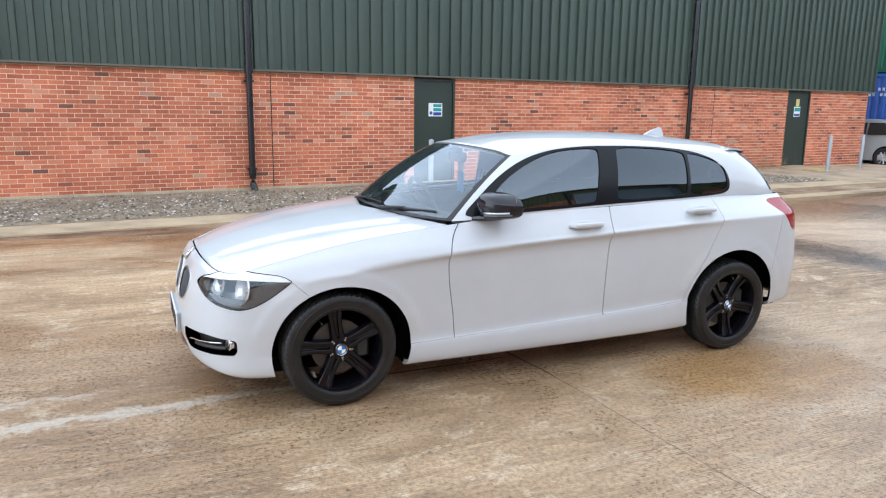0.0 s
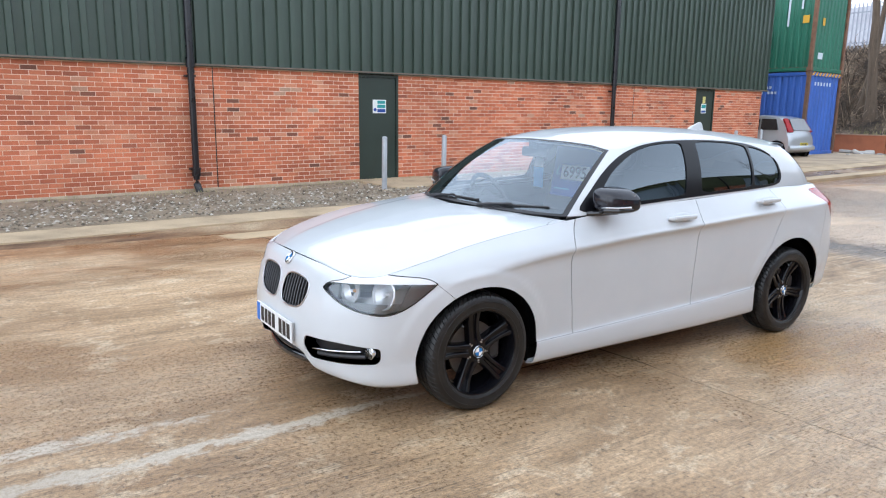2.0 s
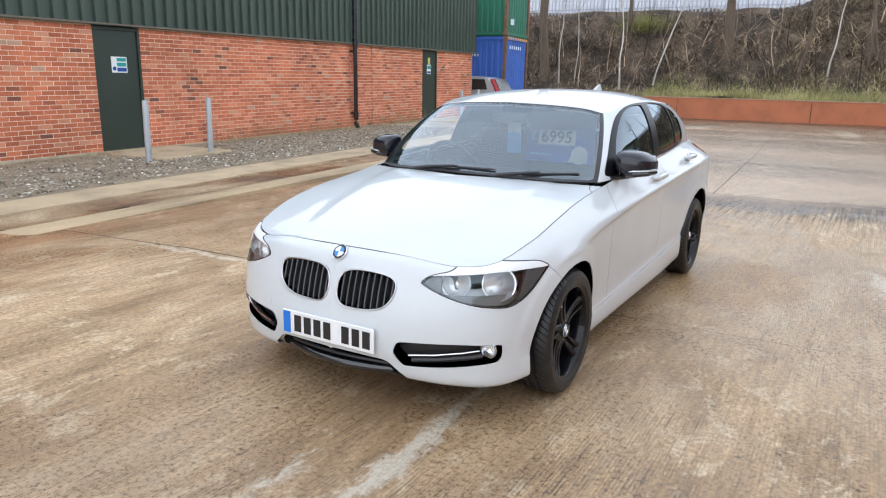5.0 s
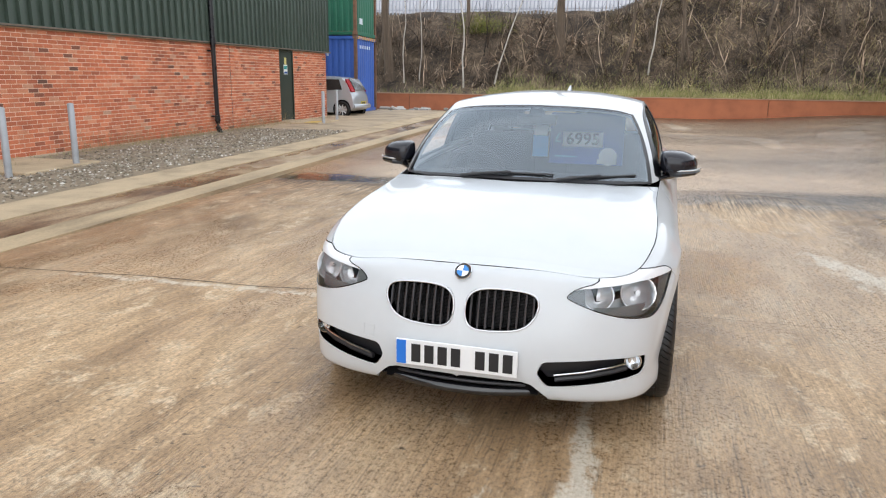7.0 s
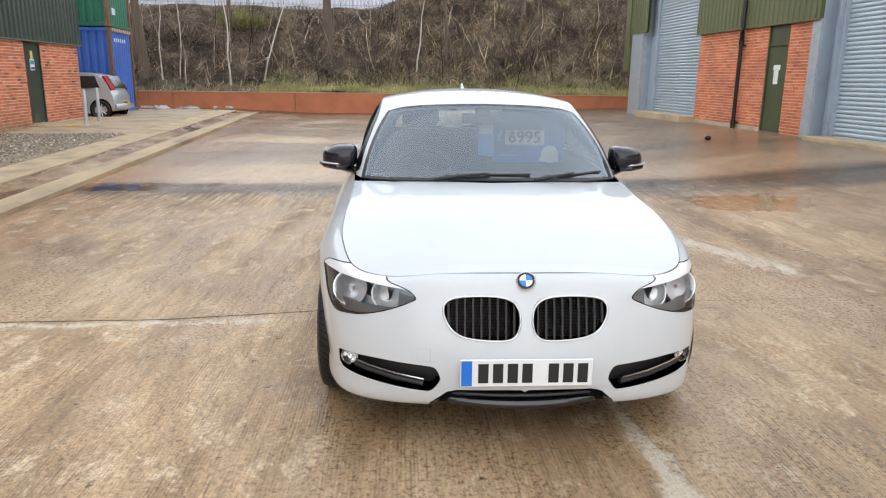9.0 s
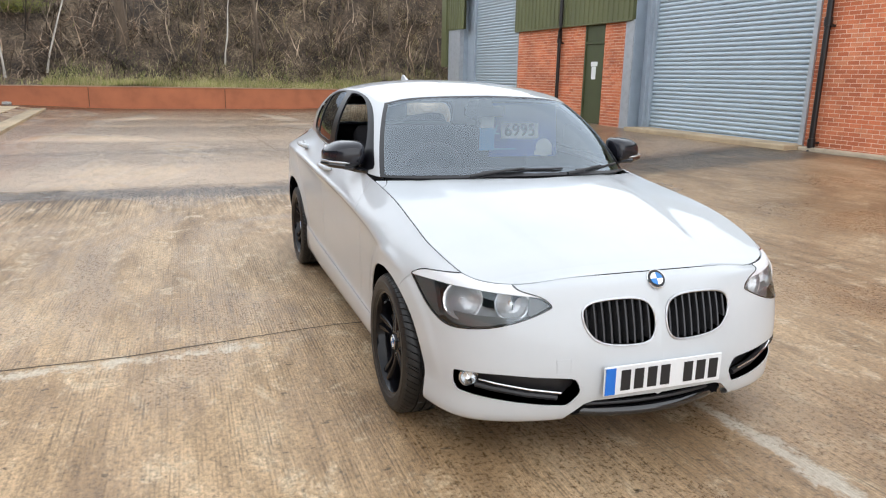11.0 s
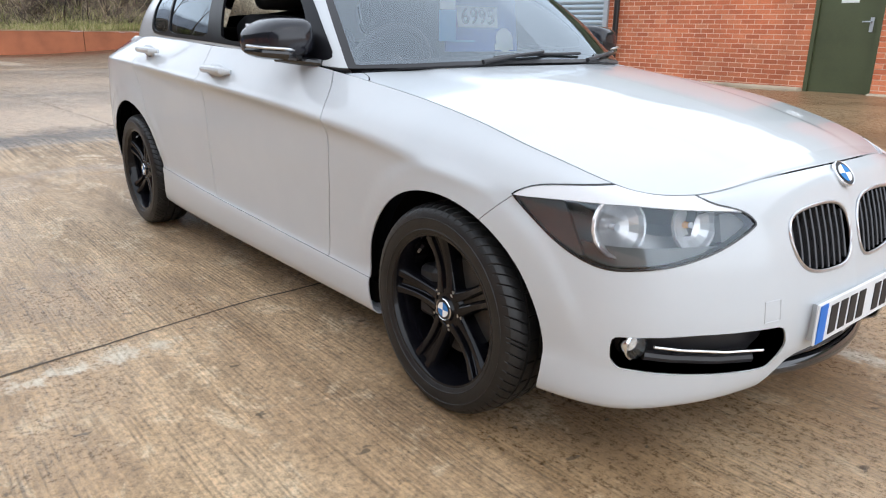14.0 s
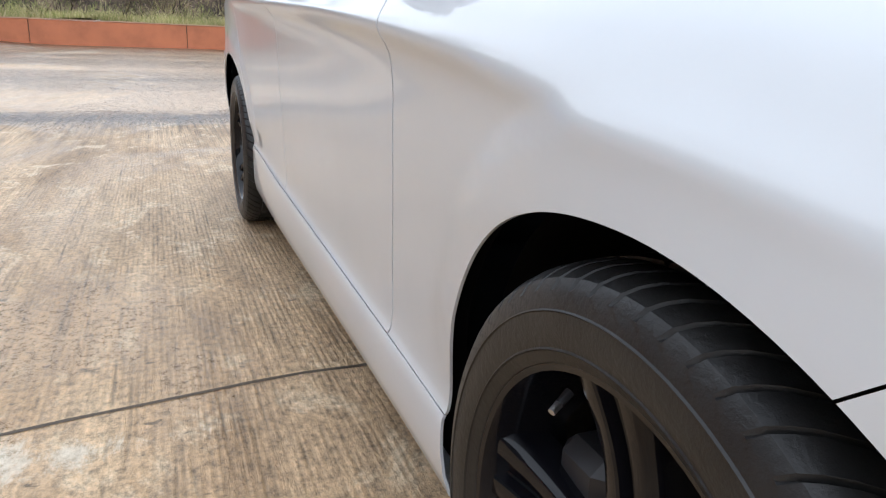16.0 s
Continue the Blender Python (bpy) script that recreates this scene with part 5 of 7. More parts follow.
house, roof = house_sheets()
if house.N[np.argmin(np.abs(house.W[:, 0] - 5)), 1] < 0:
    house = Sheet(house.P, -house.N, house.W, house.T[:, ::-1])
if roof.N[:, 2].mean() < 0:
    roof = Sheet(roof.P, -roof.N, roof.W, roof.T[:, ::-1])
roof.both().make("roof", PAINT, car, rim=0)
side_only = lambda poly: (lambda o: np.where((o.W[:, 0] > 2.6) & (o.W[:, 0] < 8.6), inside(poly, o.P[:, 0], o.P[:, 2]), 9.0))
DLO = rounded([(-0.63, 0.955), (-0.3, 0.982), (0.30, 1.012), (0.9, 1.030), (1.25, 1.040), (1.40, 1.055), (1.42, 1.14), (1.37, 1.245), (1.20, 1.315), (0.9, 1.350), (0.45, 1.361), (0.10, 1.349), (-0.14, 1.300), (-0.36, 1.19), (-0.55, 1.035)])
PANE_F = rounded([(-0.43, 1.0), (-0.05, 1.015), (0.262, 1.026), (0.272, 1.06), (0.338, 1.31), (0.335, 1.348), (0.08, 1.335), (-0.10, 1.29), (-0.30, 1.19), (-0.42, 1.09), (-0.44, 1.03)])
PANE_R = rounded([(0.425, 1.034), (0.7, 1.043), (0.985, 1.049), (1.005, 1.08), (1.04, 1.29), (1.035, 1.322), (0.8, 1.345), (0.485, 1.353), (0.468, 1.31), (0.425, 1.08)])
PANE_Q = rounded([(1.025, 1.051), (1.25, 1.056), (1.35, 1.063), (1.39, 1.10), (1.392, 1.19), (1.355, 1.252), (1.22, 1.295), (1.07, 1.318), (1.062, 1.28), (1.03, 1.09)])
SCREEN_EDGE = lambda o: np.maximum(np.maximum(o.W[:, 0] - 2.80, -0.01 - o.W[:, 1]), o.W[:, 1] - 0.985)
HATCH = lambda o: np.maximum(np.maximum(8.35 - o.W[:, 0], 0.06 - o.W[:, 1]), o.W[:, 1] - 0.93)
screen, house = house.cut(SCREEN_EDGE)
hatch_glass, house = house.cut(HATCH)
dlo, pillars = house.cut(side_only(DLO))
pane_f, dlo = dlo.cut(side_only(PANE_F))
pane_r, dlo = dlo.cut(side_only(PANE_R))
pane_q, dlo = dlo.cut(side_only(PANE_Q))
front_pillar, rear_pillar = pillars.cut(lambda o: o.P[:, 0] - 0.5)
for k in (1, -1):
    for o, what in ((front_pillar, "front_pillar"), (rear_pillar, "rear_pillar")):
        (o if k > 0 else o.mirrored()).make(what, PAINT, car, rim=0.03)
band, screen = screen.cut(lambda o: np.maximum(np.maximum(o.W[:, 0] - 2.64, 0.025 - o.W[:, 1]), o.W[:, 1] - 0.955))
band.both().make("windscreen", SCREEN, car, "sloping windscreen with sky reflected in it", rim=0).visible_shadow = False
screen.both().make("windscreen_seal", SATIN_BLACK, car, rim=0.01)
hatch_glass.both().make("rear_window", TINT, car, "dark rear window", rim=0.0)
for k in (1, -1):
    s = (lambda o: o) if k > 0 else (lambda o: o.mirrored())
    d = s(door_f).make("front_door", PAINT, car, rim=0.005)
    e = s(door_r).make("rear_door", PAINT, car, rim=0.005)
    s(dlo.shifted(0.002)).make("window_trim", TRIM_BLACK, car, "black window surround and pillar trim", rim=0.012)
    if k < 0:
        s(pane_f.shifted(-0.004)).make("door_window", SIDE, d, "shut door window", rim=0).visible_shadow = False
    s(pane_r.shifted(-0.004)).make("door_window", TINT, e, "dark tinted window", rim=0)
    s(pane_q.shifted(-0.004)).make("quarter_window", TINT, car, "dark tinted quarter window", rim=0)
    for x, z, y in ((0.15, 0.905, 0.846), (1.03, 0.965, 0.84)):
        h = part("door_handle", tube(bmesh.new(), [(x - 0.115, k * (y - 0.01), z - 0.004), (x - 0.09, k * (y + 0.018), z), (x, k * (y + 0.030), z + 0.004), (x + 0.09, k * (y + 0.022), z + 0.003), (x + 0.115, k * (y - 0.01), z)], [0.010, 0.016, 0.017, 0.016, 0.010], 10), PAINT, d if x < 0.5 else e, "white bar door handle")
        bm = bmesh.new()
        bmesh.ops.create_uvsphere(bm, u_segments=20, v_segments=10, radius=1.0)
        bmesh.ops.transform(bm, matrix=Matrix.Translation((x, k * (y - 0.004), z)) @ Matrix.Diagonal((0.085, 0.012, 0.030, 1)), verts=bm.verts)
        part("handle_recess", bm, PAINT, d if x < 0.5 else e)

# ---- what is fixed to the car ----
SLAT = material("grille_slat_black", (0.055, 0.055, 0.06), 0.22, 0.2)
NOSE = wrap.pick(wrap.T[(wrap.W[wrap.T][:, :, 0] < 4.4).all(1)])


def skin(y, z):
    """The nose's x at a height and a distance from the middle, and its outward normal."""
    d = (NOSE.P[:, 1] - abs(y)) ** 2 + (NOSE.P[:, 2] - z) ** 2
    i = np.argsort(d)[:14]
    A = np.stack([np.ones(14), NOSE.P[i, 1] - abs(y), NOSE.P[i, 2] - z], 1)
    w = np.exp(-d[i] / (d[i].max() + 1e-9) * 2)[:, None]
    fit = np.linalg.lstsq(A * w, NOSE.P[i, 0] * w[:, 0], rcond=None)[0]
    n = (NOSE.N[i] * w).sum(0)
    n /= np.linalg.norm(n)
    return float(fit[0]), Vector((n[0], n[1] * (1 if y >= 0 else -1), n[2]))


def on_skin(y, z, off=0.0):
    x, n = skin(y, z)
    return Vector((x, y, z)) + n * off


for k in (1, -1):
    s = (lambda o: o) if k > 0 else (lambda o: o.mirrored())
    # kidney grille
    g = s(kidney_hole.cut(lambda o: by_yz(KIDNEY)(o) + 0.003)[0].shifted(-0.055)).make("kidney_grille", LINER, car, "black kidney grille with a chrome rim", rim=-0.05)
    rim_line = [on_skin(k * a, b, 0.001) for a, b in KIDNEY]
    for _ in range(6):
        rim_line = [(rim_line[i - 1] + 2 * p + rim_line[(i + 1) % len(rim_line)]) / 4 for i, p in enumerate(rim_line)]
    part("grille_rim", tube(bmesh.new(), rim_line, 0.0046, 8, True), SATIN_METAL, g, "thin chrome rim")
    for y in np.linspace(0.047, 0.305, 9):
        zs = [z for z in np.linspace(0.46, 0.69, 60) if inside(KIDNEY, np.array([y]), np.array([z]))[0] < -0.004]
        bm = bmesh.new()
        pts = [on_skin(k * y, z, -0.008) for z in np.linspace(zs[0], zs[-1], 7)]
        for a, b in zip(pts, pts[1:]):
            d = (b - a)
            cyl(bm, a, b + d * 0.02, 0.0046, seg=6)
            m = (a + b) / 2
            box(bm, m.x + 0.002, m.x + 0.034, m.y - 0.003, m.y + 0.003, min(a.z, b.z), max(a.z, b.z))
        part("grille_slat", bm, SLAT, g)
    bm = bmesh.new()
    for z in np.linspace(0.49, 0.63, 26):
        box(bm, skin(0.15, z)[0] + 0.045, skin(0.15, z)[0] + 0.05, min(k * 0.06, k * 0.30), max(k * 0.06, k * 0.30), z - 0.0011, z + 0.0011)
    part("radiator_mesh", bm, SATIN_BLACK, g)
    # headlamp
    lamp = s(lamp_hole.cut(lambda o: by_uz(LAMP)(o) + 0.003)[0].shifted(-0.10)).make("headlamp", LAMP_GREY, car, "clear headlamp with a grey housing and two chrome reflectors", rim=-0.094)
    cover = s(lamp_hole.shifted(-0.002)).make("cover", CLEAR, lamp, "clear lamp cover", rim=0.0)
    cover.visible_shadow = False
    _, brow = lamp_hole.cut(lambda o: o.P[:, 2] - BROW_LOW(o.W[:, 0]))
    marker, _ = lamp_hole.cut(lambda o: np.maximum((3.47 + 2.0 * (o.P[:, 2] - 0.63) - o.W[:, 0]) * 0.25, np.maximum(o.P[:, 2] - BROW_LOW(o.W[:, 0]), by_uz(LAMP)(o) + 0.004)))
    s(marker.shifted(-0.010)).make("side_marker", MARKER, lamp, "dark grey side marker panel", rim=0.02)
    s(brow.shifted(0.0004)).make("brow", BROW, lamp, "pale silver strip along the top of the lamp", rim=0.008)
    _, seal = lamp_hole.cut(lambda o: by_uz(LAMP)(o) + 0.0036)
    s(seal.shifted(0.0014)).make("seal", GLOSS_BLACK, lamp, "thin black seal", rim=0.01)
    mask, _ = lamp_hole.cut(lambda o: np.maximum(np.maximum(o.P[:, 2] - BROW_LOW(o.W[:, 0]), by_uz(LAMP)(o) + 0.004), np.minimum(o.P[:, 2] - 0.597, (o.W[:, 0] - 1.72) * 0.25)))
    s(mask.shifted(-0.032)).make("bezel", BEZEL, lamp, "dark grey bezel round the reflectors", rim=0.03)
    for y, z, r, mat in ((0.712, 0.638, 0.070, REFLECTOR), (0.548, 0.640, 0.060, REFLECTOR)):
        c = on_skin(k * y, z, -0.030) + Vector((0.024, k * 0.010, 0))
        turn = Matrix.Translation(c) @ Vector((-1, k * 0.28, 0.22)).to_track_quat("Y", "Z").to_matrix().to_4x4()
        bm = lathe(bmesh.new(), [(r + 0.006, -0.004), (r + 0.005, 0.004), (r, 0.003), (r * 0.9, -0.007), (r * 0.62, -0.020), (r * 0.25, -0.030), (0.001, -0.032)], seg=18, m=turn)
        ref = part("reflector", bm, mat, lamp, "chrome reflector bowl", smooth=0)
        bm = bmesh.new()
        cyl(bm, turn @ Vector((0, -0.032, 0)), turn @ Vector((0, -0.012, 0)), 0.009, 0.006, seg=12)
        part("bulb", bm, AMBER if y < 0.6 else REFLECTOR, ref)
        bm = bmesh.new()
        cyl(bm, turn @ Vector((0, -0.012, 0)), turn @ Vector((0, -0.009, 0)), r * 0.13, seg=20)
        part("bulb_shield", bm, REFLECTOR, ref)
    # fog lamp intake
    f = s(fog_hole.cut(lambda o: by_uz(FOG)(o) + 0.003)[0].shifted(-0.07)).make("fog_lamp_intake", SATIN_BLACK, car, "black lower intake with a chrome bar and fog lamp", rim=-0.067)
    line = [(1.25, 0.318), (1.7, 0.332), (2.2, 0.348), (2.50, 0.358)]
    pts = []
    for u, z in line:
        y = float(AT_Y(np.array([u]))[0])
        pts.append(on_skin(k * (y - 0.005), z, -0.010))
    part("trim_bar", tube(bmesh.new(), pts, 0.0042, 8), CHROME, f, "thin chrome bar")
    part("vane", tube(bmesh.new(), [p + Vector((0.030, 0, -0.030)) for p in pts], 0.013, 8), SATIN_BLACK, f, "black vane under the bar")
    yl = float(AT_Y(np.array([2.72]))[0]) - 0.01
    c = on_skin(k * yl, 0.357, -0.014)
    turn = Matrix.Translation(c) @ Vector((-1, k * 0.22, 0)).to_track_quat("Y", "Z").to_matrix().to_4x4()
    fog = part("fog_lamp", lathe(bmesh.new(), [(0.036, -0.02), (0.036, 0.0), (0.031, 0.003), (0.028, -0.006), (0.018, -0.018), (0.001, -0.022)], seg=28, m=turn), CHROME, f, "round chrome fog lamp")
    part("lens", lathe(bmesh.new(), [(0.033, 0.002), (0.025, 0.007), (0.012, 0.010), (0.001, 0.011)], seg=28, m=turn), CLEAR, fog).visible_shadow = False
    # door mirror
    mir = new("door_mirror")
    mir.parent = car
    tagged(mir, "dark grey door mirror with a silver lower strip")
    bm = bmesh.new()
    bmesh.ops.create_uvsphere(bm, u_segments=28, v_segments=16, radius=1.0)
    for v in bm.verts:
        x, y, z = v.co
        x = x if x < 0 else x * 0.32                      # flat towards the driver
        w = 1.0 - 0.36 * max(0, y)
        sg = lambda a, e: math.copysign(abs(a) ** e, a)
        v.co = (-0.415 + 0.135 * sg(x, 0.8) + 0.035 * y, k * (0.858 + 0.105 * sg(y, 0.6)), 1.036 + 0.072 * w * sg(z, 0.5) - 0.012 * y)
    part("cap", bm, MIRROR_CAP, mir, "glossy dark grey mirror cap")
    bm = bmesh.new()
    tube(bm, [(-0.44, k * 0.775, 0.972), (-0.51, k * 0.82, 0.980), (-0.535, k * 0.87, 0.986), (-0.50, k * 0.94, 0.992), (-0.43, k * 0.972, 0.996)], [0.010, 0.018, 0.018, 0.015, 0.008], 10)
    part("base_band", bm, GLOSS_BLACK, mir)
    part("indicator", tube(bmesh.new(), [(-0.540, k * 0.83, 1.000), (-0.546, k * 0.885, 1.004), (-0.515, k * 0.945, 1.008), (-0.45, k * 0.976, 1.012)], 0.0055, 8), SATIN_METAL, mir, "silver indicator strip")
    part("arm", tube(bmesh.new(), [(-0.565, k * 0.755, 0.957), (-0.50, k * 0.80, 0.964), (-0.43, k * 0.86, 0.98)], [0.012, 0.017, 0.022], 10), GLOSS_BLACK, mir)
    part("mirror_glass", boxed(-0.398, -0.395, min(k * 0.79, k * 0.95), max(k * 0.79, k * 0.95), 0.985, 1.085), CHROME, mir)


# lower intake and lip
part("lower_intake", boxed(-2.03, -2.0, -0.335, 0.335, 0.212, 0.30), LINER, car, "black lower air intake")
lip = bmesh.new()
tube(lip, [(-2.066 + 0.08 * (y / 0.36) ** 2, y, 0.211 + 0.008 * (y / 0.36) ** 2) for y in np.linspace(-0.36, 0.36, 15)], 0.020, 12)
part("front_lip", lip, GLOSS_BLACK, car, "black plastic lower lip")
part("intake_bar", tube(bmesh.new(), [(-2.062 + 0.05 * (y / 0.32) ** 2, y, 0.248 - 0.003 * (y / 0.32) ** 2) for y in np.linspace(-0.32, 0.32, 11)], 0.008, 8), SATIN_BLACK, car)

# number plate with plain bars
plate = part("number_plate", boxed(-2.118, -2.110, -0.26, 0.26, 0.310, 0.423, 0.003), PLATE_WHITE, car, "white number plate with a blue band and dark bars")
part("plate_band", boxed(-2.1205, -2.1185, 0.214, 0.256, 0.315, 0.418), PLATE_BLUE, plate)
for i in range(8):
    if i != 4:
        y = 0.190 - i * 0.0575 + (0.012 if i > 4 else 0)
        part("plate_bar", boxed(-2.1205, -2.1185, y - 0.040, y, 0.327, 0.406), PRINT_BLACK, plate)
part("plate_mount", boxed(-2.110, -2.085, -0.24, 0.24, 0.315, 0.415), PAINT, car)


def roundel(parent, m, r):
    """Black ring, chrome edge and four blue and white quarters, facing local -y."""
    b = part("badge", lathe(bmesh.new(), [(r, 0.004), (r, -0.002), (r * 0.97, -0.004), (r * 0.60, -0.0045), (0.001, -0.0045)], seg=36, m=m), PRINT_BLACK, parent, "round badge with blue and white quarters")
    part("badge_rim", lathe(bmesh.new(), [(r * 1.03, 0.004), (r * 1.03, -0.003), (r * 0.97, -0.0055), (r * 0.93, -0.0045)], seg=36, m=m), CHROME, b)
    for q in range(4):
        bm = bmesh.new()
        arc = [(0, 0)] + [(r * 0.68 * math.cos(a), r * 0.68 * math.sin(a)) for a in np.linspace(q * math.pi / 2, (q + 1) * math.pi / 2, 9)]
        prism(bm, arc, -0.0065, -0.0046, m)
        part("badge_quarter", bm, CARD_WHITE if q % 2 else ROUNDEL_BLUE, b)


bx, bn = skin(0.0, 0.708)
roundel(car, Matrix.Translation((bx - 0.002, 0, 0.710)) @ (-bn).to_track_quat("Y", "Z").to_matrix().to_4x4(), 0.0375)
sq = [on_skin(0.40 + a, 0.425 + b, 0.0009) for a, b in ((-0.026, -0.026), (0.026, -0.026), (0.026, 0.026), (-0.026, 0.026))]
part("tow_cover", tube(bmesh.new(), sq, 0.0009, 4, True), SATIN_METAL, car, "square joint of the towing eye cover")


# ---- wheels ----
def build_wheel(x, side, turn):
    w = new("wheel")
    w.parent = car
    w.matrix_basis = pose(x, side * 0.7675, 0.3075, 0, 0, 0 if side < 0 else 180)
    tagged(w, "gloss black five twin-spoke alloy wheel with a black tyre")
    prof = [(0.218, -0.086), (0.224, -0.094), (0.236, -0.0995), (0.2375, -0.1015), (0.2395, -0.1005), (0.254, -0.1035), (0.2725, -0.1022), (0.274, -0.1036), (0.2755, -0.1018), (0.292, -0.098), (0.303, -0.091), (0.310, -0.081), (0.3145, -0.070), (0.317, -0.052), (0.3175, -0.044), (0.311, -0.043), (0.311, -0.036), (0.318, -0.035), (0.3185, -0.006), (0.312, -0.005), (0.312, 0.005), (0.3185, 0.006), (0.318, 0.035), (0.311, 0.036), (0.311, 0.043), (0.3175, 0.044), (0.3145, 0.07), (0.303, 0.091), (0.275, 0.1025), (0.24, 0.1), (0.218, 0.086)]
    bm, seg, rings = bmesh.new(), 720, []
    for j, (r, y) in enumerate(prof):
        ring = []
        for i in range(seg):
            a = 2 * math.pi * (i + (7.0 * (abs(y) - 0.06) / 0.03 if 9 <= j <= 14 else 0)) / seg
            rr = 0.224 + (r - 0.224) * (0.084 / 0.0945) - (0.0045 if 10 <= j <= 14 and i % 11 < 1 else 0) - (0.004 if 17 <= j <= 22 and j not in (19, 20) and i % 24 < 2 else 0)
            ring.append(bm.verts.new((rr * math.cos(a), y, rr * math.sin(a))))
        rings.append(ring)
    for a, b in zip(rings, rings[1:]):
        for i in range(seg):
            bm.faces.new((a[i], a[(i + 1) % seg], b[(i + 1) % seg], b[i]))
    part("tyre", bm, RUBBER, w, "black road tyre with grooved tread", smooth=22)
    rim = part("rim", lathe(bmesh.new(), [(0.2215, -0.088), (0.2245, -0.0905), (0.2235, -0.0925), (0.217, -0.091), (0.2125, -0.082), (0.209, -0.066), (0.204, -0.045), (0.200, 0.0), (0.198, 0.085), (0.222, 0.09)], seg=72), WHEEL_BLACK, w)
    for i in range(5):
        ang = radians(turn + 72 * i)
        bm, rows = bmesh.new(), []
        for r in np.linspace(0.045, 0.212, 9):
            t = (r - 0.045) / 0.167
            half = 0.041 - 0.008 * math.sin(math.pi * t) + 0.004 * t
            gapw = 0.004 + 0.0075 * t
            f = -0.062 + 0.012 * math.sin(math.pi * t) - 0.018 * t
            sec = [(-half, f + 0.050), (-half, f + 0.012), (-half * 0.80, f), (-gapw - 0.004, f + 0.001), (-gapw, f + 0.016), (gapw, f + 0.016), (gapw + 0.004, f + 0.001), (half * 0.80, f), (half, f + 0.012), (half, f + 0.050)]
            rows.append([bm.verts.new((r * math.cos(ang) - q * math.sin(ang), y, r * math.sin(ang) + q * math.cos(ang))) for q, y in sec])
        for a, b in zip(rows, rows[1:]):
            for j in range(len(a)):
                bm.faces.new((a[j], a[(j + 1) % len(a)], b[(j + 1) % len(b)], b[j]))
        bm.faces.new(rows[0])
        bm.faces.new(rows[-1][::-1])
        bmesh.ops.bevel(bm, geom=[e for e in bm.edges if e.calc_length() > 0.015 and len(e.link_faces) == 2], offset=0.0018, segments=1, affect="EDGES")
        part("spoke", bm, WHEEL_BLACK, rim, smooth=35)
    part("hub", lathe(bmesh.new(), [(0.068, 0.0), (0.066, -0.045), (0.058, -0.056), (0.037, -0.060), (0.034, -0.066), (0.001, -0.066)], seg=36), WHEEL_BLACK, rim)
    for i in range(5):
        a = radians(turn + 36 + 72 * i)
        p = Vector((0.056 * math.cos(a), -0.045, 0.056 * math.sin(a)))
        part("wheel_bolt", cyl(bmesh.new(), p, p + Vector((0, -0.014, 0)), 0.010, seg=6), SATIN_METAL, rim)
    roundel(rim, pose(0, -0.0665, 0), 0.032)
    p = Vector((0.196 * math.cos(radians(turn + 25)), -0.058, 0.196 * math.sin(radians(turn + 25))))
    d = Vector((-0.55 * p.x / 0.196, -0.83, -0.55 * p.z / 0.196))
    part("valve", cyl(bmesh.new(), p, p + d * 0.016, 0.0050, 0.0042, seg=10), SATIN_BLACK, rim)
    part("valve_cap", cyl(bmesh.new(), p + d * 0.016, p + d * 0.027, 0.0042, 0.0038, seg=10), SATIN_METAL, rim, "grey valve cap")
    disc = part("brake_disc", lathe(bmesh.new(), [(0.06, -0.012), (0.145, -0.012), (0.145, 0.01), (0.06, 0.01)], seg=48), worn("brake_iron", (0.10, 0.095, 0.09), 0.5, 20, 0.3, metal=0.6), w)
    part("caliper", boxed(0.085 if side < 0 else -0.165, 0.165 if side < 0 else -0.085, -0.035, 0.04, -0.07, 0.09, 0.015), SATIN_BLACK, w)


build_wheel(-1.345, -1, 100)
build_wheel(1.345, -1, 60)
build_wheel(-1.345, 1, 100)
build_wheel(1.345, 1, 76)

# wheel housings and floor
for x, cz, a, b in ((-1.345, 0.30, 0.39, 0.372), (1.345, 0.318, 0.39, 0.39)):
    for k in (1, -1):
        bm = bmesh.new()
        rows = [[bm.verts.new((x + a * math.cos(t), k * y, cz + b * math.sin(t))) for y in (0.50, 0.70, 0.828 - 0.055 * abs(math.cos(t)))] for t in np.linspace(-0.35, math.pi + 0.35, 28)]
        for p, q in zip(rows, rows[1:]):
            for j in range(2):
                bm.faces.new((p[j], q[j], q[j + 1], p[j + 1]))
        bm.faces.new([r[0] for r in rows])
        part("wheel_housing", bm, LINER, car)
part("underbody", box(boxed(-1.72, 1.80, -0.62, 0.62, 0.15, 0.23), -0.92, 0.92, -0.72, 0.72, 0.145, 0.22), LINER, car, "black underbody")


# ---- wipers, aerial, spoiler ----
def on_glass(y, r, off):
    us = np.linspace(0, 3, 301)
    b, t = base_p(us), top_p(us)
    mid = b[:, 1] + (t[:, 1] - b[:, 1]) * r
    i = int(np.argmin(abs(mid - abs(y))))
    p = b[i] + (t[i] - b[i]) * r
    n = Vector((-0.52, 0, 0.85))
    return Vector((p[0], y, p[2])) + n * (off + 0.028 * 4 * r * (1 - r))


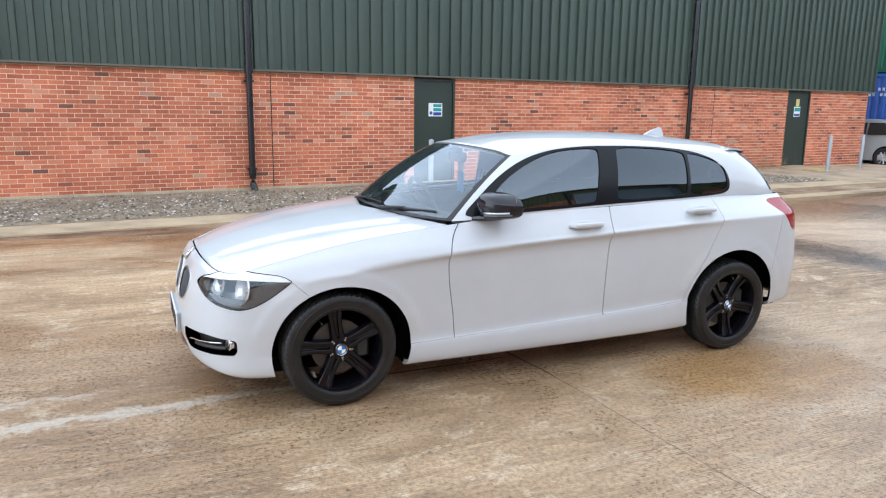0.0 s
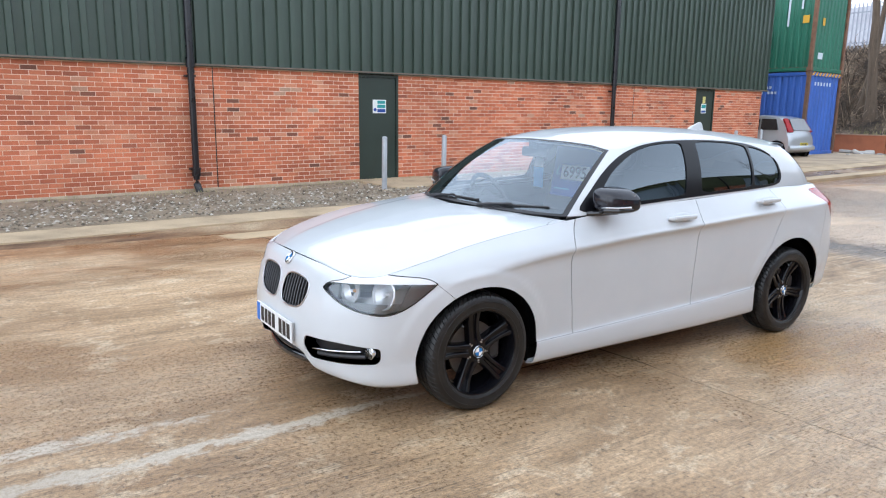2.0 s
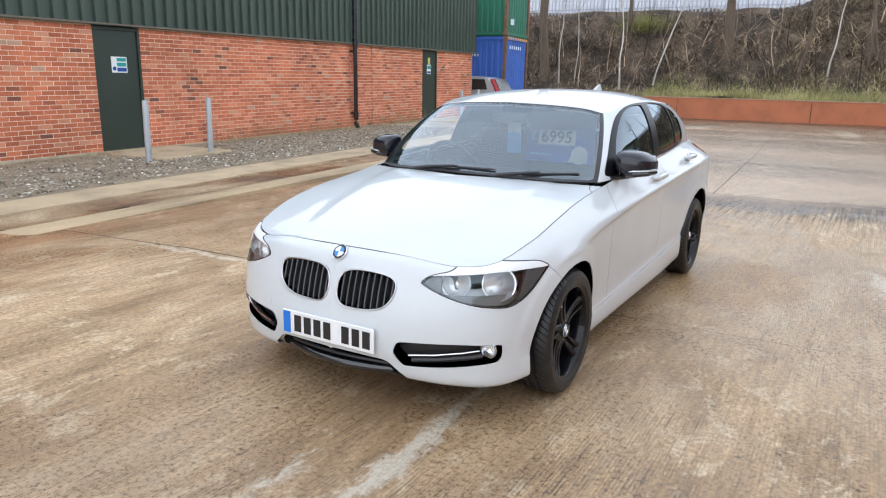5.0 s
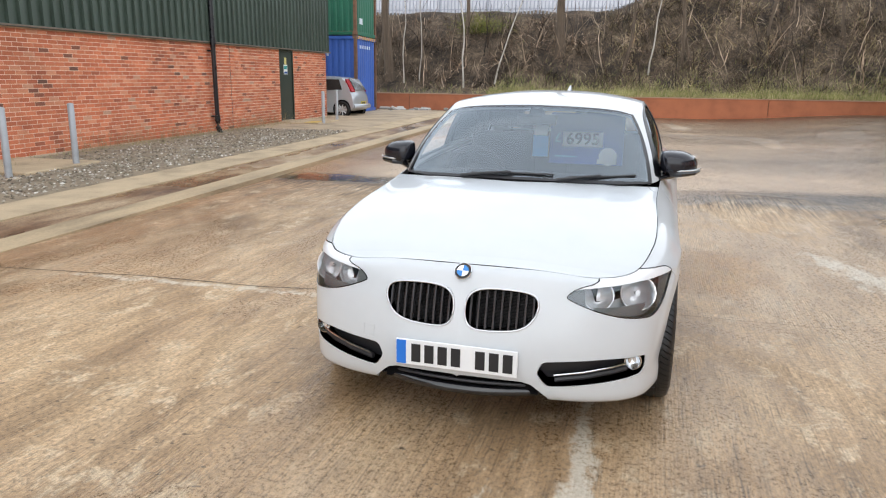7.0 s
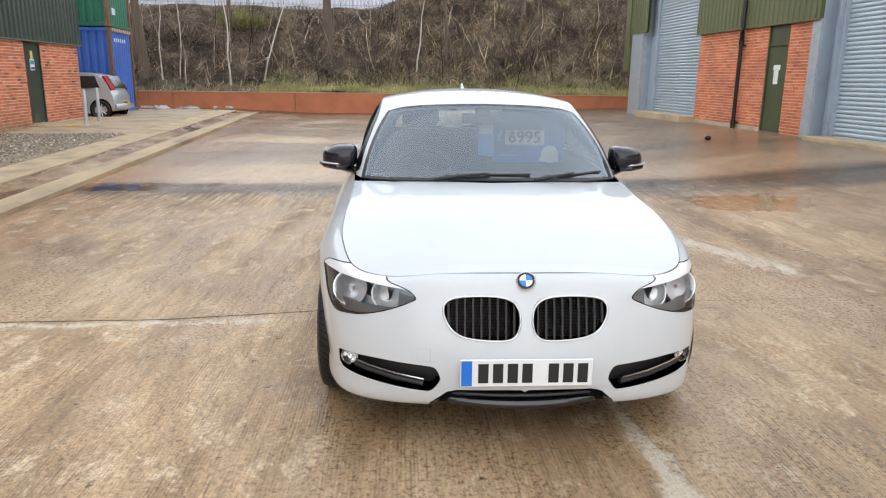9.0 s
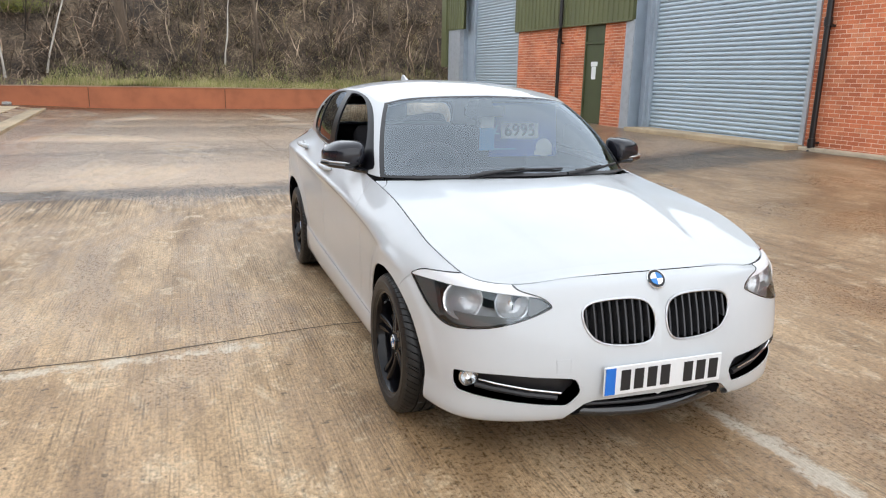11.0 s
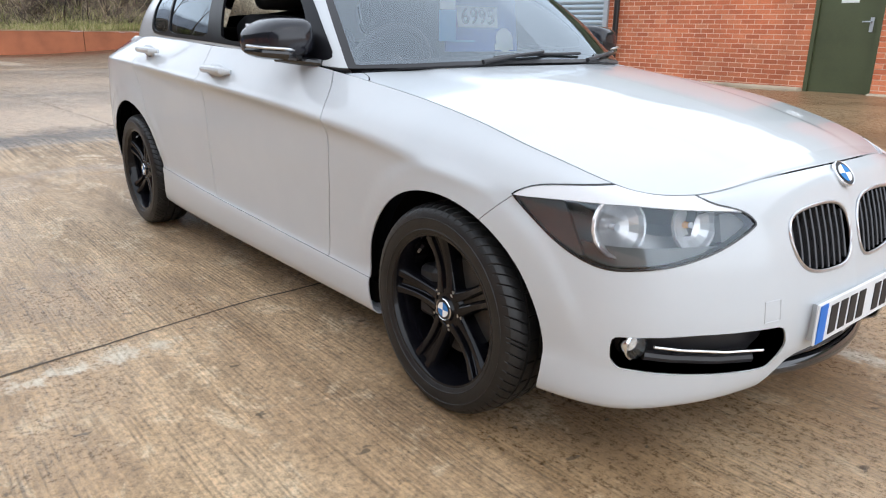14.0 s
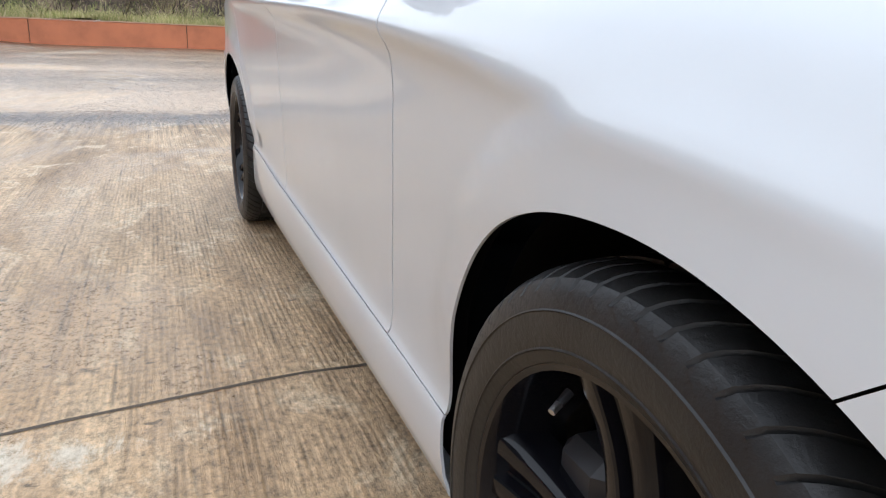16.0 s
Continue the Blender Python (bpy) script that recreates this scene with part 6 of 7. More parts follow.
for pts, arm in (([(0.26, 0.030), (0.05, 0.045), (-0.20, 0.050)], [(0.32, -0.02), (0.18, 0.02), (0.03, 0.045)]), ([(-0.28, 0.030), (-0.45, 0.048), (-0.63, 0.075)], [(-0.22, -0.02), (-0.32, 0.015), (-0.45, 0.05)])):
    wiper = part("wiper", tube(bmesh.new(), [on_glass(y, max(r, 0.0), 0.010) for y, r in pts], 0.0055, 8), SATIN_BLACK, car, "black windscreen wiper")
    part("wiper_arm", tube(bmesh.new(), [on_glass(y, max(r, 0.0), 0.020 if i else 0.010) for i, (y, r) in enumerate(arm)], [0.009, 0.007, 0.005], 8), SATIN_BLACK, wiper)
cowl = bmesh.new()
us = np.linspace(0, 1.9, 40)
bb = base_p(us)
for k in (1, -1):
    front = [cowl.verts.new((p[0] - 0.060 + 0.045 * (u / 1.9) ** 2, k * p[1], p[2] - 0.11)) for p, u in zip(bb, us)]
    back = [cowl.verts.new((p[0] + 0.03, k * p[1] * 0.985, p[2] - 0.004)) for p in bb]
    for i in range(len(us) - 1):
        cowl.faces.new((front[i], front[i + 1], back[i + 1], back[i]))
part("cowl", cowl, SATIN_BLACK, car, "black plastic scuttle under the windscreen")
fin = prism(bmesh.new(), [(1.19, 1.40), (1.25, 1.434), (1.345, 1.472), (1.375, 1.468), (1.40, 1.395)], -0.018, 0.018)
bmesh.ops.bevel(fin, geom=list(fin.edges), offset=0.006, segments=2, affect="EDGES")
for v in fin.verts:
    v.co.y *= 1.0 - 0.75 * max(0.0, (v.co.z - 1.40) / 0.072)
part("aerial", fin, PAINT, car, "white shark fin aerial")
sp = bmesh.new()
rows = []
for y in np.linspace(-0.50, 0.50, 15):
    c = (abs(y) / 0.5) ** 2
    tip, z = 1.86 - 0.16 * c, 1.343 - 0.022 * c
    rows.append([sp.verts.new(p) for p in ((1.56 - 0.08 * c, y, 1.382 - 0.062 * c), (1.70 - 0.12 * c, y, 1.366 - 0.035 * c), (tip, y, z), (tip + 0.002, y, z - 0.014), (tip - 0.05, y, z - 0.022), (1.60 - 0.08 * c, y, 1.32 - 0.03 * c))])
for a, b in zip(rows, rows[1:]):
    for j in range(6):
        sp.faces.new((a[j], a[(j + 1) % 6], b[(j + 1) % 6], b[j]))
part("roof_spoiler", sp, PAINT, car, "white roof spoiler")

# ---- cabin ----
part("dashboard", tube(bmesh.new(), [(-0.62, -0.66, 0.86), (-0.66, -0.3, 0.875), (-0.67, 0, 0.88), (-0.66, 0.3, 0.875), (-0.62, 0.66, 0.86)], 0.10, 14), CABIN, car, "dark grey dashboard")
part("dash_top", box(boxed(-0.74, -0.62, -0.60, 0.60, 0.88, 0.925), -0.86, -0.735, -0.38, 0.38, 0.88, 0.925), CABIN, car)
st = bmesh.new()
c, ax = Vector((-0.40, 0.36, 0.915)), Vector((-0.9, 0, -0.42)).normalized()
q = ax.to_track_quat("Z", "Y").to_matrix()
tube(st, [c + q @ Vector((0.185 * math.cos(a), 0.185 * math.sin(a), 0)) for a in np.linspace(0, 2 * math.pi, 33)[:-1]], 0.017, 10, True)
wheel = part("steering_wheel", st, SATIN_BLACK, car, "black steering wheel")
part("steering_hub", cyl(bmesh.new(), c, c + ax * 0.05, 0.075, 0.06, seg=20), SATIN_BLACK, wheel)
for a in (0.2, math.pi - 0.2, -math.pi / 2):
    part("steering_spoke", tube(bmesh.new(), [c + q @ Vector((0.05 * math.cos(a), 0.05 * math.sin(a), 0)), c + q @ Vector((0.18 * math.cos(a), 0.18 * math.sin(a), 0))], 0.014, 8), SATIN_BLACK, wheel)
for y in (0.36, -0.36):
    seat = new("front_seat")
    seat.parent = car
    part("cushion", boxed(-0.25, 0.27, y - 0.25, y + 0.25, 0.42, 0.60, 0.05, seg=3), SEAT_CLOTH, seat)
    part("backrest", boxed(-0.07, 0.09, -0.24, 0.24, 0.0, 0.60, 0.05, m=pose(0.27, y, 0.56, 0, 18, 0), seg=3), SEAT_CLOTH, seat)
    part("headrest", boxed(-0.05, 0.06, -0.13, 0.13, 0.64, 0.80, 0.04, m=pose(0.27, y, 0.56, 0, 18, 0), seg=3), SEAT_CLOTH, seat)
rear = new("rear_bench")
rear.parent = car
part("cushion", boxed(0.80, 1.25, -0.60, 0.60, 0.40, 0.58, 0.05, seg=3), SEAT_CLOTH, rear)
part("backrest", boxed(-0.06, 0.08, -0.60, 0.60, 0.0, 0.55, 0.05, m=pose(1.25, 0, 0.56, 0, 18, 0), seg=3), SEAT_CLOTH, rear)
part("cabin_floor", boxed(-0.95, 1.9, -0.72, 0.72, 0.24, 0.27), LINER, car)
part("bulkhead", boxed(-0.97, -0.93, -0.66, 0.66, 0.24, 0.78), LINER, car)
head, _ = roof.cut(lambda o: np.maximum(o.W[:, 0] - 9.4, 1.12 - o.W[:, 1]))
head.shifted(-0.025).both().make("headlining", CABIN, car, rim=0)
im = part("interior_mirror", boxed(-0.325, -0.30, -0.125, 0.125, 1.225, 1.29, 0.012, seg=2), SATIN_BLACK, car, "black interior mirror")
part("mirror_stem", boxed(-0.335, -0.29, -0.045, 0.045, 1.275, 1.345, 0.01), SATIN_BLACK, im)

# ---- price cards behind the windscreen ----
card = thing("price_card", pose(-0.21, -0.28, 1.135, 0, 8, 0) @ Matrix.Diagonal((1, 1, 0.98, 1)) @ pose(0, 0.28, -1.12), "blue sales card with a white price label behind the windscreen", "price card")
part("card", boxed(0, 0.004, -0.53, -0.075, 0.965, 1.29, 0.001), CARD_BLUE, card)
part("price_label", boxed(-0.003, -0.001, -0.405, -0.155, 1.075, 1.170), CARD_WHITE, card, "white price label")


def words(text, size, m, mat, parent, name, label):
    cu = bpy.data.curves.new(name, "FONT")
    cu.body, cu.size, cu.align_x, cu.align_y = text, size, "CENTER", "CENTER"
    cu.extrude = 0.0006
    tmp = new(name, cu)
    me = bpy.data.meshes.new_from_object(tmp)
    bpy.data.objects.remove(tmp)
    bpy.data.curves.remove(cu)
    ob = mesh_part(name, me, mat, parent, label, smooth=0)
    ob.matrix_basis = m
    return ob


FACE = Matrix(((0, 0, -1, 0), (-1, 0, 0, 0), (0, 1, 0, 0), (0, 0, 0, 1)))
words("6995", 0.105, pose(-0.0045, -0.28, 1.122) @ FACE, PRINT_BLACK, card, "price_figures", "dark printed figures 6995")
words("£", 0.085, pose(-0.0025, -0.125, 1.128) @ FACE, CARD_PALE, card, "pound_sign", "pale pound sign")
part("print_bar", boxed(-0.0025, -0.001, -0.25, -0.11, 1.008, 1.016), CARD_PALE, card)
tag2 = bmesh.new()
cyl(tag2, (-0.006, -0.44, 1.018), (-0.004, -0.44, 1.018), 0.056, seg=28)
box(tag2, -0.006, -0.004, -0.495, -0.375, 0.970, 1.0)
part("sticker", tag2, CARD_WHITE, card, "white round sticker")
hang = thing("hanging_card", pose(-0.30, 0, 0), "pale blue card hanging from the interior mirror", "card")
part("card", boxed(0, 0.003, -0.075, 0.02, 1.03, 1.16, 0.001), CARD_PALE, hang)
part("card_strip", boxed(0, 0.003, -0.07, 0.015, 1.162, 1.24, 0.001), CARD_WHITE, hang)

# ---- joints and worn patches of the yard ----
JOINT = worn("joint_grime", (0.085, 0.062, 0.042), 0.8, 9, 0.4)
joint_lines = [[(-0.62, 4.6), (-0.40, 2.9), (-0.37, 2.0), (-0.20, 1.0), (-0.15, 0), (-0.05, -0.8), (0.0, -2.1), (0.2, -4.5), (0.45, -8.0)], [(5.3, 4.9), (5.8, 2.0), (5.95, -0.2), (6.1, -4), (6.3, -8)], [(12.0, 5.4), (12.2, 0.0), (12.5, -8)], [(18.2, 5.8), (18.5, 0), (18.8, -8)], [(-1.3, -0.51), (-0.05, -0.47)], [(5.9, -0.2), (12.2, 0.1), (26, 0.9)]]
for line in joint_lines:
    bm = bmesh.new()
    left, right = [], []
    for a, b in zip(line, line[1:]):
        a, b = Vector(a), Vector(b)
        side = Vector((-(b - a).y, (b - a).x)).normalized()
        k = max(2, int((b - a).length / 0.12))
        for i in range(k):
            p = a + (b - a) * i / k + side * 0.008 * noise.noise((i * 0.7 + a.x, a.y, 4))
            w = (0.0062 + 0.003 * noise.noise((i * 0.5, a.x, 8))) * (0.35 if p.y < -0.9 and p.x < 2 else 1.0)
            z = level(p.x, p.y) + 0.0015
            left.append(bm.verts.new((p.x + side.x * w, p.y + side.y * w, z)))
            right.append(bm.verts.new((p.x - side.x * w, p.y - side.y * w, z)))
    for i in range(len(left) - 1):
        bm.faces.new((left[i], left[i + 1], right[i + 1], right[i]))
    tagged(part("ground_joint", bm, JOINT, None, smooth=0), "dark gap between concrete bays", "joint", kind="structure")

# ---- low wall, bank, fence at the far end ----
MB = pose(27, 0, 0, 0, 0, 3.0)
w = thing("wall_east", MB, "low terracotta retaining wall with upright joints", "wall", kind="structure")
ys = [-10.4, -5.0, 0.12, 5.2, 10.3, 15.4, 20.5]
for a, b in zip(ys, ys[1:]):
    part("panel", boxed(0, 0.3, a + 0.012, b - 0.012, -0.2, 1.03, 0.006), RED_BRICK_FLAT, w)
part("backing", boxed(0.05, 0.29, -10.4, 20.5, -0.2, 1.0), JOINT, w)
part("coping", boxed(-0.02, 0.32, -10.4, 20.5, 1.034, 1.07, 0.006), worn("pale_coping", (0.45, 0.27, 0.18), 0.85, 3, 0.3), w)


def bank_z(x, y):
    t = max(0.0, x - 28.2)
    h = 1.0 + 0.12 * (x - 27.2) + (3.35 + 1.3 * smooth01((2.5 - y) / 4)) * smooth01(t / 6.8)
    return h + 0.18 * noise.noise((x * 0.5, y * 0.5, 1)) + 0.07 * noise.noise((x * 1.7, y * 1.7, 3))


def soil():
    m = material("bank_soil", (0.10, 0.075, 0.05), 0.95)
    n = Nodes(m)
    tone = n.ramp(n.noise(0.7, 6, 0.7), [(0.36, (0.026, 0.018, 0.012)), (0.5, (0.082, 0.057, 0.037)), (0.64, (0.18, 0.132, 0.086))])
    leaf = n.ramp(n.noise(11, 6, 0.85, None, 0.8), [(0.38, 0.15), (0.5, 0.9), (0.62, 1.9)])
    n.colour(n.mix(1.0, tone, leaf, "MULTIPLY"))
    n.normal(n.bump(n.noise(9, 5, 0.7), 1.0, 0.08))
    return m


xs, yy = list(np.arange(27.25, 37, 0.35)) + [45, 70, 200], np.arange(-40, 45, 0.7)
me = bpy.data.meshes.new("bank")
ny = len(yy)
me.from_pydata([(x - 0.052 * y, y, bank_z(min(x, 37), y)) for x in xs for y in yy], [], [(i * ny + j, (i + 1) * ny + j, (i + 1) * ny + j + 1, i * ny + j + 1) for i in range(len(xs) - 1) for j in range(ny - 1)])
tagged(mesh_part("bank", me, soil(), None), "steep brown earth bank under scrub", "bank", kind="structure")


def per_island(name, stops, rough=0.85, clump_shade=0.0):
    """Each stem its own tone; optional noise paints in shaded hollows and paler stands."""
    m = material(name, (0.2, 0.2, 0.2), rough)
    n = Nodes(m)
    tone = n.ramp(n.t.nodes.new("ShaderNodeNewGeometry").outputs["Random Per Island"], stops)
    if clump_shade:
        # low values darken whole patches, standing for shade deep in the scrub
        tone = n.mix(clump_shade, tone, n.ramp(n.noise(0.75, 4, 0.65), [(0.36, 0.22), (0.5, 0.8), (0.64, 1.7)]), "MULTIPLY")
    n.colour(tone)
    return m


TWIG = per_island("twig_bark", [(0.0, (0.020, 0.013, 0.008)), (0.35, (0.078, 0.050, 0.032)), (0.60, (0.21, 0.142, 0.094)), (1.0, (0.52, 0.40, 0.29))], clump_shade=1.0)
BARK = worn("grey_brown_bark", (0.12, 0.088, 0.062), 0.95, 8, 0.45, bump=0.9, fine=40, stretch=(1, 1, 0.2))
BIRCH = worn("birch_bark", (0.46, 0.42, 0.37), 0.8, 9, 0.45, fine=30, stretch=(1, 1, 0.35))
GRASS = per_island("dry_grass", [(0.0, (0.13, 0.17, 0.04)), (0.35, (0.28, 0.29, 0.09)), (0.7, (0.46, 0.40, 0.19)), (1.0, (0.62, 0.53, 0.31))], clump_shade=0.3)
STRAW = per_island("straw", [(0.0, (0.22, 0.165, 0.085)), (1.0, (0.48, 0.39, 0.24))])


def strands(name, count, place, length, radius, bend, mat, label, cat, seed, sides=3, steps=4):
    """Very many thin crooked stems as one mesh."""
    rnd = random.Random(seed)
    V, Fc = [], []
    for _ in range(count):
        x, y, z = place(rnd)
        L = length * rnd.uniform(0.35, 1.2)
        yaw, lean = rnd.uniform(0, 6.283), rnd.uniform(0.55 * bend if bend > 1 else 0, bend)
        d = Vector((math.cos(yaw) * math.sin(lean), math.sin(yaw) * math.sin(lean), math.cos(lean)))
        p = Vector((x, y, z))
        r0 = radius * rnd.uniform(0.5, 1.3)
        base = len(V)
        for i in range(steps + 1):
            r = r0 * (1 - 0.8 * i / steps)
            for k in range(sides):
                a = 6.283 * k / sides
                V.append((p.x + r * math.cos(a), p.y + r * math.sin(a), p.z))
            d = (d + Vector((rnd.uniform(-1, 1), rnd.uniform(-1, 1), rnd.uniform(-0.9, 0.45))) * (0.34 if bend < 1.1 else 0.55) * min(1.0, bend)).normalized()
            p = p + d * L / steps
        for i in range(steps):
            for k in range(sides):
                q, q2 = base + i * sides + k, base + i * sides + (k + 1) % sides
                Fc.append((q, q2, q2 + sides, q + sides))
    me = bpy.data.meshes.new(name)
    me.from_pydata(V, [], Fc)
    return tagged(mesh_part(name, me, mat, None, smooth=0), label, cat, kind="stuff")


def on_bank(x0, x1, y0, y1, clumps=0.0):
    def place(rnd):
        x, y = rnd.uniform(x0, x1), rnd.uniform(y0, y1)
        while noise.noise((x * 0.8, y * 0.8, 5)) + rnd.uniform(-0.25, 0.25) < clumps - 0.6:
            x, y = rnd.uniform(x0, x1), rnd.uniform(y0, y1)
        return x - 0.052 * y, y, bank_z(x, y) - 0.03
    return place


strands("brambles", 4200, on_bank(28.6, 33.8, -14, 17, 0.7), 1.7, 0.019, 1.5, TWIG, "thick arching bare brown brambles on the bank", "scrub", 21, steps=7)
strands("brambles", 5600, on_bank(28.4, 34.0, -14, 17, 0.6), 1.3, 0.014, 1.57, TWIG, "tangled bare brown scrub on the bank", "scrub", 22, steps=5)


def grassy(rnd):
    y = rnd.uniform(-12, 6.8)
    if rnd.random() < 0.012:
        y = rnd.uniform(6.8, 12)
    x = 27.35 + abs(rnd.gauss(0, 1.4)) * (0.75 + 0.35 * noise.noise((y * 0.6, 3, 1)))
    return x - 0.052 * y, y, bank_z(x, y) - 0.03


strands("dry_growth", 4200, lambda r: on_bank(28.0, 34.0, -14, 2.5, 0.5)(r), 0.8, 0.013, 1.2, per_island("dry_stems", [(0.0, (0.13, 0.105, 0.048)), (0.5, (0.29, 0.23, 0.12)), (1.0, (0.54, 0.44, 0.26))], clump_shade=0.8), "dry straw-brown growth on the bank by the unit", "scrub", 33, steps=3)
strands("litter", 7000, on_bank(27.4, 34.8, -14, 17), 0.45, 0.014, 1.57, TWIG, "dead leaves and broken twigs lying on the bank", "litter", 29, steps=2)
strands("saplings", 230, on_bank(28.8, 33.0, -14, 17), 2.4, 0.027, 0.45, TWIG, "thin upright bare saplings", "saplings", 23, steps=6)
strands("bank_grass", 26000, grassy, 0.30, 0.010, 1.0, GRASS, "rough green and straw-coloured grass on top of the low wall", "grass", 24, steps=2)
strands("wall_foot_weeds", 900, lambda r: (26.9 - 0.052 * 0 + r.uniform(-0.35, 0.05), r.choice((8.2, 7.6, 8.8)) + r.gauss(0, 0.7), 0.18), 0.12, 0.004, 0.8, GRASS, "low green weeds along the foot of the wall", "weeds", 25, steps=2)


def verge(rnd):
    x, y = rnd.uniform(-5.5, 17.5), -abs(rnd.gauss(0.0, 0.35)) - 0.04
    p = ML @ Vector((x, y, 0.09))
    return p.x, p.y, p.z


def tall_verge(rnd):
    p = ML @ Vector((rnd.choice((6.2, 7.4, 8.8, 9.6, 11.6, 12.8, 13.8)) + rnd.gauss(0, 0.5), -abs(rnd.gauss(0.08, 0.16)) - 0.05, 0.09))
    return p.x, p.y, p.z


strands("verge_weeds", 1500, verge, 0.10, 0.0025, 0.9, GRASS, "sparse weeds along the foot of the brick wall", "weeds", 26, steps=2)
strands("dead_stalks", 900, tall_verge, 0.42, 0.0022, 0.55, STRAW, "dry straw-coloured dead weeds against the brick wall", "weeds", 27, steps=4)


def build_tree(x, y, height, r, seed, mat, lean=0.0, spread=0.7, start=0.35):
    rnd = random.Random(seed)
    z = bank_z(x, y) - 0.15
    t = thing("tree", pose(x - 0.052 * y, y, z), "bare winter tree with grey-brown bark on the bank" if mat is BARK else "slender pale-barked birch, bare, on the bank", "tree", "trees on the bank")
    trunk, crown = bmesh.new(), bmesh.new()
    p, d, pts, rs = Vector((0, 0, 0)), Vector((rnd.uniform(-0.1, 0.1), lean, 1)).normalized(), [], []
    n = 9
    for i in range(n + 1):
        pts.append(p.copy())
        rs.append(r * (1.25 if i == 0 else 1) * (1 - 0.82 * i / n))
        d = (d + Vector((rnd.uniform(-1, 1), rnd.uniform(-1, 1), 0.4)) * (0.15 if r < 0.1 else 0.07)).normalized()
        p += d * height / n
    tube(trunk, pts, rs, 9)

    def limb(p0, d0, length, rad, depth):
        pp, dd, line, rr = p0.copy(), d0.copy(), [], []
        k = 5 if depth < 2 else 3
        for i in range(k + 1):
            line.append(pp.copy())
            rr.append(max(0.003, rad * (1 - 0.75 * i / k)))
            dd = (dd + Vector((rnd.uniform(-1, 1), rnd.uniform(-1, 1), rnd.uniform(-0.25, 0.75))) * 0.24).normalized()
            pp += dd * length / k
        tube(crown, line, rr, 4 if depth < 2 else 3)
        if depth < 3:
            for i in range(1, k + 1):
                for _ in range(2 if depth < 2 else 2):
                    if rnd.random() < 0.85:
                        side = Vector((rnd.uniform(-1, 1), rnd.uniform(-1, 1), rnd.uniform(-0.1, 0.9))).normalized()
                        limb(line[i], (dd * 0.5 + side * 0.8).normalized(), length * rnd.uniform(0.38, 0.62), rr[i] * 0.62, depth + 1)

    for i in range(n):
        f = i / n
        if f >= start:
            for _ in range(2 if r > 0.09 else 1):
                a = rnd.uniform(0, 6.283)
                dd = Vector((math.cos(a) * spread, math.sin(a) * spread, 0.8)).normalized()
                limb(pts[i] + (pts[i + 1] - pts[i]) * rnd.random(), dd, height * rnd.uniform(0.16, 0.28), rs[i] * 0.45, 1 if r > 0.09 else 2)
    part("trunk", trunk, mat, t)
    part("crown", crown, BARK, t, "bare twiggy crown")


BROAD = ((29.6, 12.2, 9.5, 0.24, 1, 0.02), (30.0, 12.9, 9.0, 0.17, 2, -0.06), (31.2, 4.1, 9.5, 0.24, 7, 0.0), (30.2, 1.0, 7.0, 0.085, 8, 0.0), (30.2, -1.5, 7.5, 0.09, 10, -0.1), (30.3, -2.0, 7.0, 0.07, 11, 0.15), (31.0, -5.2, 7.0, 0.08, 12, 0.0), (31.5, -8.4, 7.0, 0.09, 13, 0.1), (32.0, 8.9, 8.5, 0.12, 14, 0.0), (33.0, -3.6, 8.0, 0.12, 15, 0.0), (32.5, 16.5, 10.0, 0.2, 16, 0.0), (31.0, 21.0, 10.0, 0.2, 17, 0.0), (33.0, -11.5, 9.0, 0.15, 18, 0.0))
BIRCHES = ((29.4, 11.4, 6.5, 0.038, 3, 0.05), (29.6, 10.7, 6.5, 0.034, 4, -0.08), (29.0, 8.3, 7.0, 0.045, 5, -0.02), (29.3, 6.9, 7.5, 0.042, 6, -0.17), (30.0, -0.1, 6.0, 0.04, 9, 0.05))
for stand, mat in ((BROAD, BARK), (BIRCHES, BIRCH)):
    for x, y, h, r, s, ln in stand:
        build_tree(x, y, h, r, s, mat, ln)

# yellow-green bush by the fence
strands("bush", 1800, lambda r: (32.6 - 0.052 * 8.0 + r.gauss(0, 0.35), 8.4 + r.gauss(0, 0.7), bank_z(32.6, 8.4) + abs(r.gauss(0.35, 0.3))), 0.32, 0.009, 1.2, per_island("bush_leaf", [(0.0, (0.10, 0.12, 0.02)), (1.0, (0.26, 0.26, 0.05))]), "yellow-green bush coming into leaf", "bush", 31, steps=2)

fence = thing("palisade_fence", pose(35.4, 0, 0, 0, 0, 3.0), "grey steel palisade fence along the top of the bank", "fence")
PALE = worn("weathered_galvanised", (0.36, 0.38, 0.43), 0.5, 6, 0.2, metal=0.3)
bm0 = prism(bmesh.new(), [(-0.035, 0.0), (0.035, 0.0), (0.035, 2.25), (0.0, 2.4), (-0.035, 2.25)], -0.012, 0.012, pose(0, 0, 0, 0, 0, 90))
pm = bpy.data.meshes.new("pale")
bmesh.ops.recalc_face_normals(bm0, faces=bm0.faces)
bm0.to_mesh(pm)
bm0.free()
pm.materials.append(PALE)
for y in np.arange(-16, 22, 0.20):
    ob = new("pale", pm)
    ob.parent = fence
    ob.location = (0, y, 5.12 + 0.03 * math.sin(y * 1.3))
for z in (5.5, 7.0):
    part("rail", boxed(0.02, 0.06, -16, 22, z, z + 0.06), PALE, fence)
for y in np.arange(-16, 22, 2.75):
    part("post", boxed(0.06, 0.14, y - 0.04, y + 0.04, 4.6, 7.3), PALE, fence)


